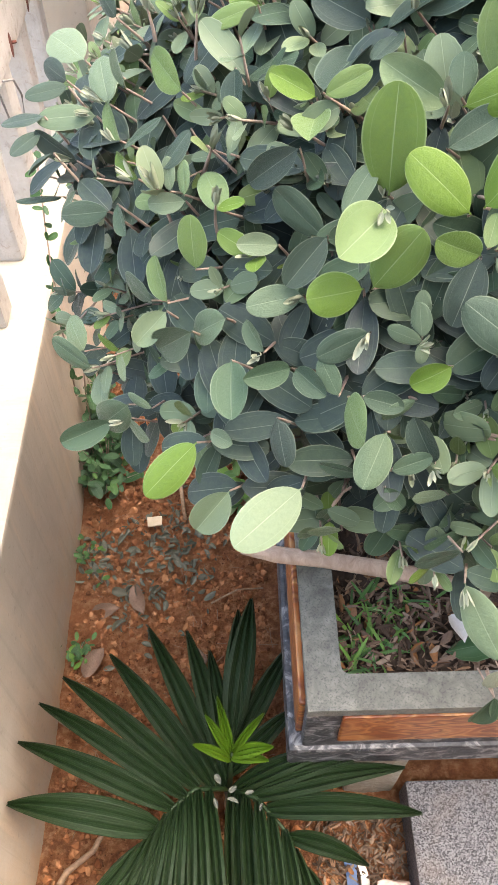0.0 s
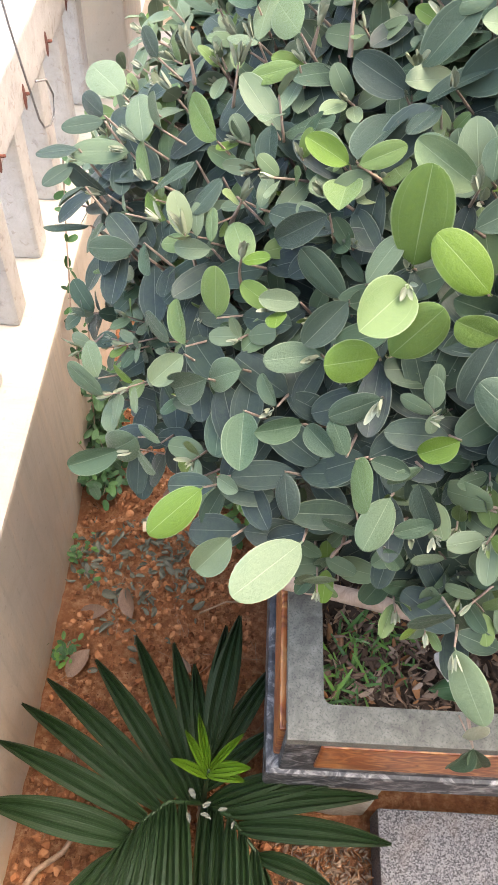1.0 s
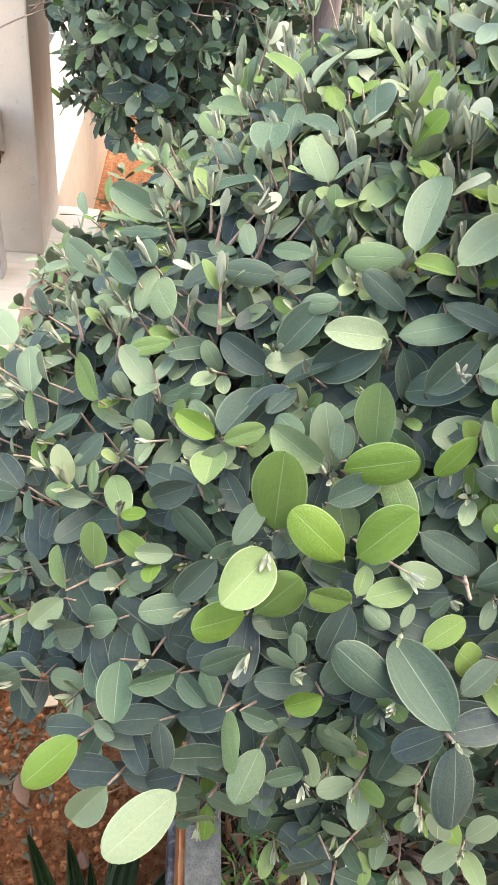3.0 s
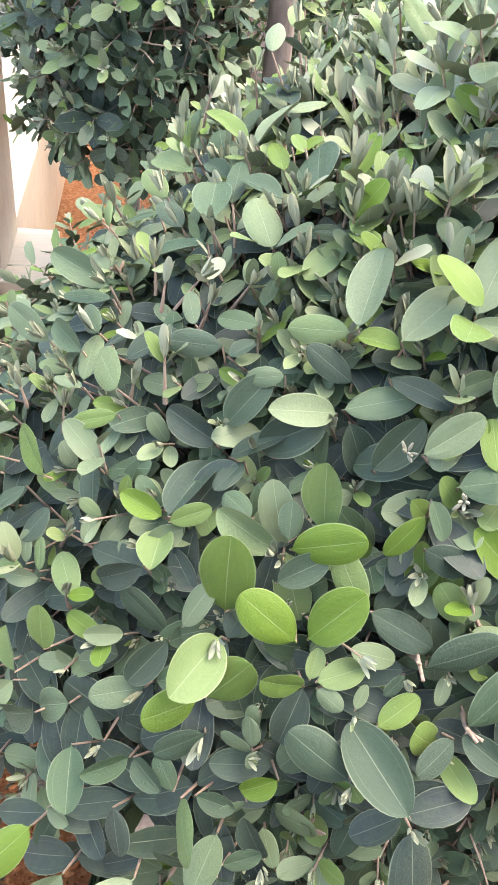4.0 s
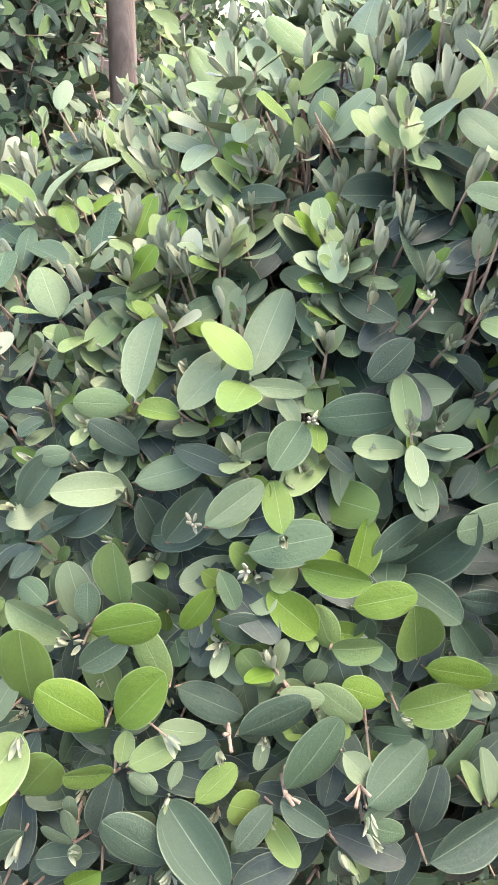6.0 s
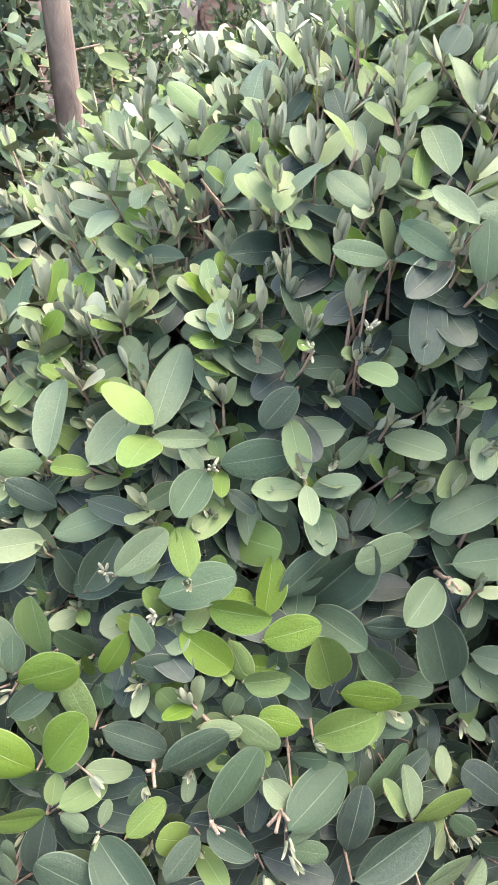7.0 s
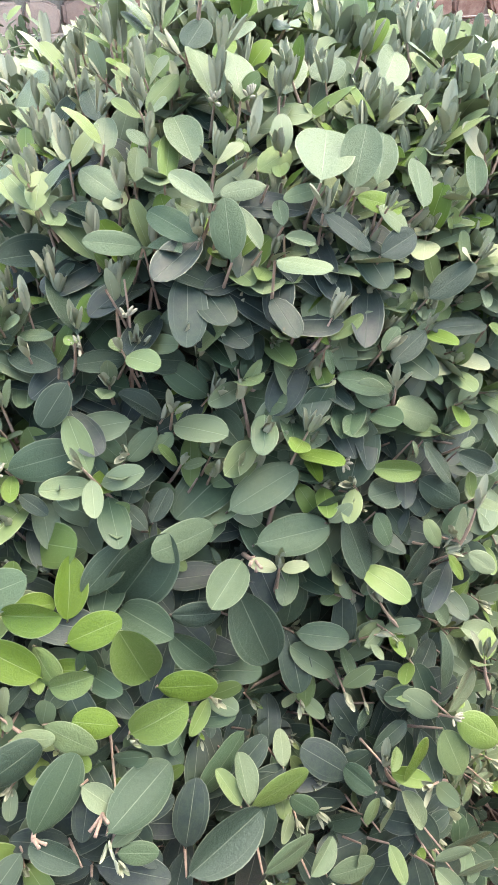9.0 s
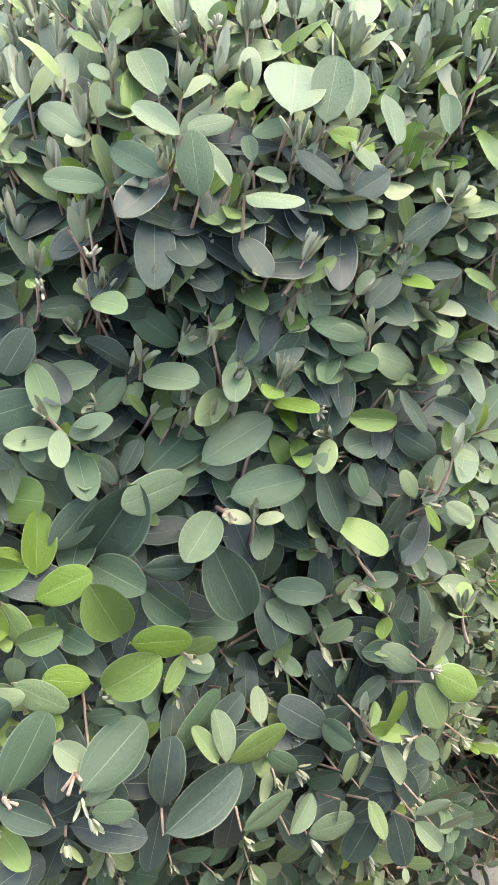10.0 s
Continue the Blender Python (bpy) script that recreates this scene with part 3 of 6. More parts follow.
        extra.append(b - lean * ts + rng.normal(size=3) * 0.03 * ts)
        extra_r.append(np.linspace(0.0009, 0.0016, 5))
        for down in (0.034, 0.06) if b[2] > 0.85 else ():
            cross = unit(np.cross(lean, rng.normal(size=3)))
            for sgn in (-1, 1):
                w = unit(cross * sgn - lean * 0.05 + rng.normal(size=3) * 0.12)
                below.append((b - lean * down, w, lean + np.array([0, 0, 0.3]), size * (0.8 + 0.5 * rng.random()), max(0.02, tone * 0.25 * rng.random()), int(rng.integers(0, 5))))
    if forks:
        forks = np.array(forks)
        buds, _ = grow_shoots(rng, forks + dome.out(forks) * 0.008, dome.out(forks), 0.036 + 0.020 * rng.random(len(forks)), np.ones(len(forks)), (1, 1))
        below += list(zip(*buds))
    if len(sprigs):
        s_tips, s_ways = np.array(sprigs)[:, :3], np.array(sprigs)[:, 3:]
        budding, s_stems = grow_shoots(rng, s_tips, s_ways, 0.036 + 0.012 * rng.random(len(sprigs)), np.ones(len(sprigs)), (1, 2), 0.0, 1.0)
        below += list(zip(*budding))
        grown, bare = [np.concatenate(pair) for pair in zip(grown, s_stems)], np.concatenate([bare, np.zeros(len(s_tips), bool)])
        for tip, way, n in zip(s_tips, s_ways, dome.out(s_tips)):
            for spot in spans:
                off = spot - (tip - way * 0.006)
                along = off @ n
                keep &= ~((np.linalg.norm(off - along[:, None] * n, axis=1) < 0.017) & (along > -0.008))
    for spot in (*clusters, *pruned):
        n = dome.out(np.array(spot))
        for points in spans:
            off = points - np.array(spot)
            along = off @ n
            keep &= ~((np.linalg.norm(off - along[:, None] * n, axis=1) < 0.014) & (along > -0.004))
        towards = unit(n + np.array([0, 0, 0.35]))
        if spot in clusters:
            for _ in range(7):
                bm = bmesh.new()
                w = Vector(unit(towards + rng.normal(size=3) * 0.55))
                at = Vector(spot) - Vector(shift) + w * 0.006
                turn = w.to_track_quat("Z", "Y").to_matrix().to_4x4()
                bmesh.ops.create_uvsphere(bm, u_segments=8, v_segments=6, radius=1.0, matrix=Matrix.Translation(at) @ turn @ Matrix.Diagonal((0.0013, 0.0013, 0.0042, 1)))
                part("flower_bud", bm, BUD, bush, "downy pale bud", True)
        else:
            bm = bmesh.new()
            root = Vector(spot) - Vector(shift) - Vector(towards) * 0.008
            tube([root - Vector(towards) * 0.022 + Vector(rng.normal(size=3) * 0.003), root - Vector(towards) * 0.01, root], [0.0022, 0.0018, 0.0018], 7, bm)
            for _ in range(3):
                w = Vector(unit(towards + rng.normal(size=3) * 0.7)) * (0.008 + 0.010 * rng.random())
                tube([root, root + w * 0.6, root + w], [0.0015, 0.0013, 0.0014], 7, bm)
            part("pruned_stub", bm, TWIG, bush, "pinkish pruned twig end", True)
    outer = (np.arange(len(keep)) < len(one[0])) & near(both[0])
    for data, shapes in (([a[keep & outer] for a in both], shapes), ([a[keep & ~outer] for a in both], PLAIN_SHAPES)):
        if below and shapes is not PLAIN_SHAPES:
            data = [np.concatenate([a, np.array([row[i] for row in below])]) for i, a in enumerate(data)]
        leaves = new("foliage", leaf_mesh("foliage", data[0] - shift, *data[1:5], MYRTLE, shapes, data[5]))
        leaves.parent = bush
        tagged(leaves, kind="stuff")
    lines, rads = grown[0][~bare], grown[1][~bare]
    stubs, stub_r = [], []
    for k in rng.integers(0, shoots, int(shoots * 0.006)):
        top, d = tips[k] + out[k] * 0.012, unit(out[k] + rng.normal(size=3) * 0.3 + np.array([0, 0, 0.4]))
        stubs.append(top - d * np.linspace(0, 0.035, 5)[:, None])
        stub_r.append(np.linspace(0.0015, 0.0020, 5))
        for _ in range(3):
            w = unit(d + rng.normal(size=3) * 0.55) * (0.010 + 0.010 * rng.random())
            stubs.append(top + w * np.linspace(0, 1, 5)[:, None])
            stub_r.append(np.array([0.0012, 0.0013, 0.0015, 0.0017, 0.0009]))
    if stubs:
        lines, rads = np.concatenate([lines, np.array(stubs)]), np.concatenate([rads, np.array(stub_r)])
    if extra:
        lines, rads = np.concatenate([lines, np.array(extra)]), np.concatenate([rads, np.array(extra_r)])
    twigs = new("twig_work", stem_mesh("twig_work", lines - shift, rads, TWIG))
    twigs.parent = bush
    tagged(twigs, kind="stuff")
    foot_v, hub = Vector((0, 0, 0)), Vector(dome.c - shift) * 0.75
    part("trunk", tube([foot_v, foot_v.lerp(hub, 0.5) + Vector((0.012, -0.01, 0)), hub], [0.022, 0.018, 0.015], 9), BARK, bush, smooth=True)
    for k in range(22):
        goal = Vector((tips[int(rng.integers(0, own))] - dome.c) * 0.74 + dome.c - shift)
        mid = hub.lerp(goal, 0.5) + Vector(rng.normal(size=3) * 0.03)
        part("limb", tube([hub, mid, goal], [0.011, 0.007, 0.0025], 7), BARK, bush, smooth=True)
    return bush


# ---- ground ----


def graded(fine_lo, fine_hi, step, far, growth=1.35):
    a = list(np.arange(fine_lo, fine_hi + step / 2, step))
    d = step
    while a[-1] < far:
        d *= growth
        a.append(a[-1] + d)
    d = step
    while a[0] > -far:
        d *= growth
        a.insert(0, a[0] - d)
    return np.array(a)


def make_ground():
    xs, ys = graded(-0.36, 0.36, 0.006, 400), graded(0.0, 1.5, 0.006, 400)
    X, Y = np.meshgrid(xs, ys)
    Z = np.full(X.shape, GROUND)
    near = (X > -0.42) & (X < 2.0) & (Y > -1.0) & (Y < 5.0)
    for i, j in zip(*np.nonzero(near)):
        p = Vector((X[i, j], Y[i, j], 0))
        Z[i, j] += 0.030 * noise.noise(p * 3.0) + 0.016 * noise.noise(p * 11.0) + 0.012 * max(0.0, noise.noise(p * 34.0)) + 0.009 * abs(noise.noise(p * 62.0)) + 0.004 * noise.noise(p * 120.0)
    w = len(xs)
    v = np.stack([X, Y, Z], -1).reshape(-1, 3)
    r, c = np.meshgrid(np.arange(len(ys) - 1), np.arange(w - 1), indexing="ij")
    a = (r * w + c).ravel()
    ob = new("ground", quad_mesh("ground", v, np.stack([a, a + 1, a + w + 1, a + w], -1), SOIL))
    tagged(ob, "bare red clay soil with clods and litter", "ground", kind="structure")


make_ground()


PHI = (1 + 5 ** 0.5) / 2
ICO = unit(np.array([p for a in (-1, 1) for c in (-PHI, PHI) for p in ((0, a, c), (a, c, 0), (c, 0, a))], float))
ICO_FACES = [f for f in itertools.combinations(range(12), 3) if all(np.linalg.norm(ICO[i] - ICO[j]) < 1.1 for i, j in itertools.combinations(f, 2))]


def clods(n=7500):
    rng = np.random.default_rng(5)
    vs, fs = [], []
    for _ in range(n):
        x, y = rng.uniform(-0.34, 0.2), rng.uniform(0.1, 1.6)
        if x > 0.1 and y > 0.35:
            continue
        r = 0.0018 + 0.009 * rng.random() ** 4.0
        dirs = unit(ICO + rng.normal(size=(12, 3)) * 0.22)
        p = Vector((x, y, 0))
        z = GROUND + 0.030 * noise.noise(p * 3.0) + 0.016 * noise.noise(p * 11.0) + 0.012 * max(0.0, noise.noise(p * 34.0)) + 0.009 * abs(noise.noise(p * 62.0)) + 0.004 * noise.noise(p * 120.0)
        b = len(vs)
        vs += list(np.array((x, y, z + r * 0.3)) + dirs * r * (0.75 + 0.5 * rng.random((12, 1))))
        fs += [(b + i, b + j, b + k) for i, j, k in ICO_FACES]
    tagged(new("soil_clods", quad_mesh("soil_clods", np.array(vs), np.array(fs), CLOD, smooth=False)), "loose crumbs and clods of red clay", "soil", kind="stuff")


clods()

# ---- boundary wall, balustrade and pillar ----
WALL_X, WALL_TOP = -0.355, 0.418
# Added wall behind the camera, never in view: blocks sky light from the bed.
shade_wall = part("wall_south", box((-0.62, -0.75, GROUND - 0.15), (6.0, -0.55, 1.95), 0.008), SHADE_WALL)
tagged(shade_wall, "plain unseen wall added to shade the planting bed", "wall", kind="structure")
wall = part("wall_west", box((-0.62, -0.54, GROUND - 0.15), (WALL_X, 7.0, WALL_TOP), 0.008, 0), PLASTER)
tagged(wall, "low cream plastered boundary wall with soil splashes", "wall", kind="structure")
paving = part("pavement", box((-6.0, -3.0, -0.30), (-0.621, 14.0, -0.05), 0.004), PAVING)
tagged(paving, "pale concrete pavement behind the boundary wall", "pavement", kind="structure")


def make_balustrade():
    rail = empty("balustrade", (-0.46, 1.2, WALL_TOP), "whitewashed concrete balustrade with rusty nail marks", "balustrade")
    at = Vector(rail.location)
    bm = box(Vector((-0.505, -0.54, 0.735)) - at, Vector((-0.42, 2.192, 0.85)) - at, 0.006, 3, 0.0025, 3)
    part("handrail", bm, WHITEWASH, rail)
    for k in range(12):
        y = 2.075 - 0.213 * k
        bm = box(Vector((-0.495, y - 0.034, WALL_TOP)) - at, Vector((-0.428, y + 0.034, 0.736)) - at, 0.010, 2, 0.003, k)
        part("baluster", bm, WHITEWASH, rail)
        z = 0.757
        nail = tube([Vector((-0.425, y + 0.052, z)) - at, Vector((-0.411, y + 0.060, z - 0.002)) - at], [0.004, 0.003], 6)
        bmesh.ops.create_uvsphere(nail, u_segments=8, v_segments=5, radius=1.0, matrix=Matrix.Translation(Vector((-0.4195, y + 0.045, z - 0.002)) - at) @ Matrix.Diagonal((0.0018, 0.011, 0.027, 1)))
        part("nail", nail, RUST, rail, "rust-stained nail")
    return rail


make_balustrade()


def make_pillar():
    pillar = empty("pillar", (-0.46, 2.36, GROUND), "cream plastered square pillar on a projecting foot", "pillar")
    at = Vector(pillar.location)
    part("shaft", box(Vector((-0.585, 2.2, WALL_TOP)) - at, Vector((-0.338, 2.50, 3.2)) - at, 0.006), PLASTER, pillar)
    part("foot", box(Vector((-0.352, 2.19, GROUND - 0.1)) - at, Vector((-0.205, 2.52, WALL_TOP + 0.003)) - at, 0.008), PLASTER, pillar)
    return pillar


make_pillar()
wire = part("loose_wire", tube([(-0.40, 1.36, 1.10), (-0.40, 1.40, 0.97), (-0.40, 1.41, 0.93), (-0.40, 1.436, 0.848), (-0.40, 1.465, 0.767), (-0.40, 1.485, 0.707), (-0.40, 1.51, 0.675), (-0.40, 1.555, 0.655), (-0.397, 1.585, 0.66), (-0.395, 1.595, 0.70), (-0.395, 1.56, 0.75), (-0.398, 1.50, 0.778)], [0.0024] * 12, 6), WIRE, smooth=True)
tagged(wire, "thin grey wire looped over the balustrade", "wire")

# ---- planter ----
PX0, PX1, PY0, PY1, RIM = 0.132, 1.16, 0.376, 1.40, 0.463


def rim_ring(x0, x1, y0, y1, w, z0, z1, at):
    """A flat square ring with sharp outer and filleted inner corners."""
    outer = [(x0, y0), (x1, y0), (x1, y1), (x0, y1)]
    inner, r = [], 0.012
    for cx, cy, a0 in ((x0 + w + r, y0 + w + r, 180), (x1 - w - r, y0 + w + r, 270), (x1 - w - r, y1 - w - r, 0), (x0 + w + r, y1 - w - r, 90)):
        inner.append([(cx + r * math.cos(radians(a0 + 22.5 * k)), cy + r * math.sin(radians(a0 + 22.5 * k))) for k in range(5)])
    bm = bmesh.new()

    def row(z):
        return [bm.verts.new((x - at.x, y - at.y, z - at.z)) for x, y in outer], [[bm.verts.new((x - at.x, y - at.y, z - at.z)) for x, y in c] for c in inner]

    (o0, i0), (o1, i1) = row(z0), row(z1)
    for k in range(4):
        n = (k + 1) % 4
        bm.faces.new((o0[k], o0[n], o1[n], o1[k]))
        ring0, ring1 = i0[k] + [i0[n][0]], i1[k] + [i1[n][0]]
        for j in range(5):
            bm.faces.new((ring0[j], ring0[j + 1], ring1[j + 1], ring1[j]))
        for o, i in ((o0, i0), (o1, i1)):
            for j in range(4):
                bm.faces.new((o[k], i[k][j], i[k][j + 1]))
            bm.faces.new((o[k], o[n], i[n][0], i[k][4]))
    bmesh.ops.bevel(bm, geom=[e for e in bm.edges if e.calc_face_angle(0) > 1.0], offset=0.003, segments=2, affect="EDGES", profile=0.6)
    return bm


def make_planter():
    pot = empty("planter", (0.55, 0.80, 0.176), "square cement planter with orange wood-grained side panels", "planter")
    at = Vector(pot.location)

    def piece(name, lo, hi, mat, label="", bevel=0.004, cuts=0, wear=0.0):
        part(name, box(Vector(lo) - at, Vector(hi) - at, bevel, cuts, wear), mat, pot, label)

    w, t = 0.052, 0.022
    part("rim", rim_ring(PX0, PX1, PY0, PY1, w, RIM - t, RIM, at), CEMENT, pot, "weathered grey cement rim")
    i = 0.012
    x0, x1, y0, y1, z0, z1 = PX0 + 0.002, PX1 - i, PY0 + i, PY1 - i, 0.20, RIM - t
    piece("wall", (x0, y0, z0), (x1, y0 + 0.03, z1), GLAZE)
    piece("wall", (x0, y1 - 0.03, z0), (x1, y1, z1), GLAZE)
    piece("wall", (x0, y0 + 0.03, z0), (x0 + 0.03, y1 - 0.03, z1), GLAZE)
    piece("wall", (x1 - 0.03, y0 + 0.03, z0), (x1, y1 - 0.03, z1), GLAZE)
    piece("base", (x0 - 0.022, y0 - 0.008, z0 - 0.025), (x1 + 0.008, y1 + 0.008, z0 + 0.055), GLAZE, "dark worn cement base moulding", 0.008)
    piece("panel", (PX0 + 0.055, y0 - 0.005, 0.29), (PX1 - 0.055, y0 + 0.002, 0.405), PANEL, "orange wood-grained panel")
    piece("panel", (x0 - 0.010, PY0 + 0.030, 0.27), (x0 + 0.002, PY1 - 0.055, 0.405), PANEL, "orange wood-grained panel")
    # Added block, no real planter part: fills the gap so that it stays dark.
    piece("plinth", (PX0 + 0.13, PY0 + 0.15, GROUND - 0.03), (PX1 - 0.13, PY1 - 0.13, 0.174), HUMUS, "dark block added to keep the gap below shaded", 0.006)
    for x in (PX0 + 0.10, PX1 - 0.20):
        for y in (PY0 + 0.02, PY1 - 0.20):
            piece("foot", (x, y, GROUND - 0.03), (x + 0.10, y + 0.128, 0.174), ROUGH_CEMENT, "rough cement block foot", 0.006, 2, 0.004)
    return pot


make_planter()


def make_planter_soil():
    n = 40
    bm = bmesh.new()
    bmesh.ops.create_grid(bm, x_segments=n, y_segments=n, size=0.5, matrix=Matrix.Translation(((PX0 + PX1) / 2, (PY0 + PY1) / 2, 0.405)) @ Matrix.Diagonal((PX1 - PX0 - 0.09, PY1 - PY0 - 0.09, 1, 1)))
    for v in bm.verts:
        v.co.z += 0.02 * noise.noise(v.co * 9) + 0.012 * noise.noise(v.co * 31)
    low = bmesh.ops.extrude_face_region(bm, geom=bm.faces[:])
    for v in (g for g in low["geom"] if isinstance(g, bmesh.types.BMVert)):
        v.co.z = 0.19
    tagged(part("potting_soil", bm, HUMUS, smooth=True), "dark red planter soil strewn with dry leaves", "soil")


make_planter_soil()

# ---- bushes ----
MAIN = Dome((0.722, 1.136, 0.747), (0.988, 0.674, 0.848), 32.1, (-0.047, -0.266), 2.09)
SINGLES = []


def leaf(bx, by, bz, tx, ty, tz, tone, ratio=0.5, tilt=0.0):
    """Notes one large leaf of the main bush: stalk, tip, age and breadth."""
    SINGLES.append(((bx, by, bz), (tx, ty, tz), ratio, tone, tilt))


SPRIGS = []


def sprig(x, y, z, wx, wy, wz):
    """Notes one budding sprig of the main bush: its tip and the way it points."""
    SPRIGS.append((x, y, z, wx, wy, wz))


leaf(0.155, 0.487, 1.216, 0.15, 0.49, 1.29, 0.6, 0.52)
leaf(0.15, 0.461, 1.224, 0.115, 0.415, 1.225, 0.56, 0.6)
leaf(0.143, 0.441, 1.173, 0.168, 0.436, 1.224, 0.66, 0.54)
leaf(0.137, 0.44, 1.174, 0.099, 0.416, 1.187, 0.6, 0.72)
leaf(0.098, 0.464, 1.148, 0.056, 0.46, 1.143, 0.45, 0.52)
leaf(0.095, 0.362, 1.043, 0.045, 0.314, 1.044, 0.56, 0.5)
leaf(0.127, 0.393, 1.114, 0.124, 0.345, 1.128, 0.62, 0.62)
leaf(0.155, 0.374, 1.096, 0.137, 0.34, 1.075, 0.35, 0.55)
leaf(0.088, 0.427, 1.109, 0.056, 0.407, 1.118, 0.3, 0.5)
leaf(0.091, 0.428, 1.107, 0.109, 0.401, 1.108, 0.25, 0.55)
leaf(0.043, 0.44, 1.105, 0.041, 0.393, 1.096, 0.3, 0.56)
leaf(0.077, 0.4, 1.083, 0.081, 0.372, 1.058, 0.08, 0.52)
leaf(0.196, 0.391, 1.146, 0.17, 0.388, 1.128, 0.62, 0.6)
leaf(0.221, 0.304, 0.991, 0.24, 0.25, 0.968, 0.56, 0.5)
leaf(0.107, 0.545, 1.256, 0.076, 0.555, 1.27, 0.6, 0.5)
leaf(0.187, 0.498, 1.275, 0.144, 0.512, 1.296, 0.6, 0.5)
leaf(0.017, 0.5, 1.144, 0.013, 0.51, 1.184, 0.6, 0.58)
leaf(0.319, 0.597, 1.416, 0.347, 0.641, 1.465, 0.45, 0.42)
leaf(0.24, 0.606, 1.394, 0.258, 0.648, 1.436, 0.45, 0.5)
leaf(0.269, 0.593, 1.394, 0.31, 0.616, 1.426, 0.45, 0.5)
leaf(0.236, 0.582, 1.338, 0.283, 0.571, 1.364, 0.45, 0.42)
leaf(0.364, 0.573, 1.397, 0.412, 0.552, 1.416, 0.35, 0.5)
leaf(0.354, 0.569, 1.398, 0.326, 0.536, 1.388, 0.3, 0.62)
leaf(0.305, 0.508, 1.335, 0.356, 0.494, 1.364, 0.35, 0.5)
leaf(0.276, 0.516, 1.357, 0.316, 0.528, 1.381, 0.4, 0.48)
leaf(0.338, 0.489, 1.339, 0.372, 0.456, 1.356, 0.55, 0.46)
leaf(0.239, 0.569, 1.338, 0.259, 0.556, 1.295, 0.15, 0.5)
leaf(0.198, 0.504, 1.27, 0.242, 0.483, 1.304, 0.6, 0.48)
leaf(0.205, 0.458, 1.221, 0.165, 0.466, 1.26, 0.66, 0.54)
leaf(0.293, 0.431, 1.232, 0.342, 0.429, 1.258, 0.2, 0.52)
leaf(0.374, 0.374, 1.216, 0.431, 0.405, 1.223, 0.2, 0.52)
leaf(0.377, 0.474, 1.307, 0.414, 0.462, 1.33, 0.66, 0.52)
leaf(0.358, 0.453, 1.291, 0.385, 0.437, 1.307, 0.6, 0.56)
leaf(0.417, 0.563, 1.47, 0.393, 0.56, 1.44, 0.2, 0.56)
leaf(0.517, 0.51, 1.36, 0.568, 0.505, 1.393, 0.4, 0.5)
leaf(0.532, 0.491, 1.336, 0.588, 0.476, 1.35, 0.4, 0.5)
leaf(0.505, 0.503, 1.356, 0.454, 0.482, 1.362, 0.35, 0.5)
leaf(0.519, 0.482, 1.333, 0.484, 0.455, 1.322, 0.4, 0.58)
leaf(0.612, 0.491, 1.366, 0.635, 0.514, 1.413, 0.15, 0.58)
leaf(0.609, 0.49, 1.348, 0.623, 0.459, 1.298, 0.15, 0.58)
leaf(0.423, 0.348, 1.163, 0.489, 0.364, 1.181, 0.12, 0.5)
leaf(0.406, 0.421, 1.252, 0.442, 0.405, 1.284, 0.68, 0.66)
leaf(0.435, 0.448, 1.258, 0.475, 0.426, 1.268, 0.62, 0.5)
leaf(0.523, 0.474, 1.144, 0.566, 0.485, 1.18, 0.4, 0.62)
leaf(0.551, 0.565, 1.426, 0.568, 0.53, 1.438, 0.3, 0.66)
leaf(0.558, 0.648, 1.624, 0.561, 0.697, 1.65, 0.5, 0.54)
leaf(0.574, 0.638, 1.626, 0.585, 0.675, 1.654, 0.5, 0.54)
leaf(0.598, 0.553, 1.593, 0.629, 0.605, 1.618, 0.4, 0.6)
leaf(0.243, 0.38, 1.166, 0.199, 0.403, 1.192, 0.2, 0.52)
leaf(0.277, 0.348, 1.178, 0.241, 0.405, 1.199, 0.15, 0.5)
leaf(0.277, 0.343, 1.175, 0.283, 0.3, 1.132, 0.08, 0.52)
leaf(0.212, 0.456, 1.227, 0.24, 0.456, 1.279, 0.64, 0.54)
leaf(0.209, 0.43, 1.209, 0.177, 0.42, 1.228, 0.64, 0.6)
leaf(0.217, 0.43, 1.214, 0.253, 0.437, 1.222, 0.6, 0.52)
leaf(0.151, 0.604, 1.278, 0.108, 0.627, 1.291, 0.12, 0.5)
leaf(0.222, 0.512, 1.282, 0.216, 0.527, 1.333, 0.62, 0.54)
leaf(0.014, 0.398, 1.057, -0.03, 0.372, 1.024, 0.56, 0.46)
leaf(0.039, 0.373, 1.025, 0.011, 0.357, 0.993, 0.4, 0.58)
leaf(-0.009, 0.496, 1.105, -0.036, 0.484, 1.081, 0.45, 0.56)
leaf(0.431, 0.586, 1.491, 0.438, 0.65, 1.513, 0.12, 0.5)
leaf(0.544, 0.578, 1.465, 0.545, 0.548, 1.459, 0.35, 0.62)
leaf(0.526, 0.567, 1.416, 0.533, 0.531, 1.41, 0.15, 0.62)
leaf(0.47, 0.58, 1.468, 0.508, 0.577, 1.46, 0.15, 0.52)
leaf(0.465, 0.584, 1.467, 0.427, 0.583, 1.471, 0.15, 0.52)
leaf(0.48, 0.625, 1.571, 0.46, 0.66, 1.583, 0.4, 0.5)
leaf(0.484, 0.591, 1.548, 0.446, 0.595, 1.558, 0.4, 0.42)
leaf(0.484, 0.59, 1.547, 0.499, 0.561, 1.56, 0.4, 0.55)
leaf(0.53, 0.613, 1.594, 0.53, 0.655, 1.617, 0.45, 0.5)
leaf(0.524, 0.556, 1.586, 0.504, 0.588, 1.6, 0.5, 0.36)
leaf(0.621, 0.663, 1.621, 0.645, 0.71, 1.642, 0.5, 0.5)
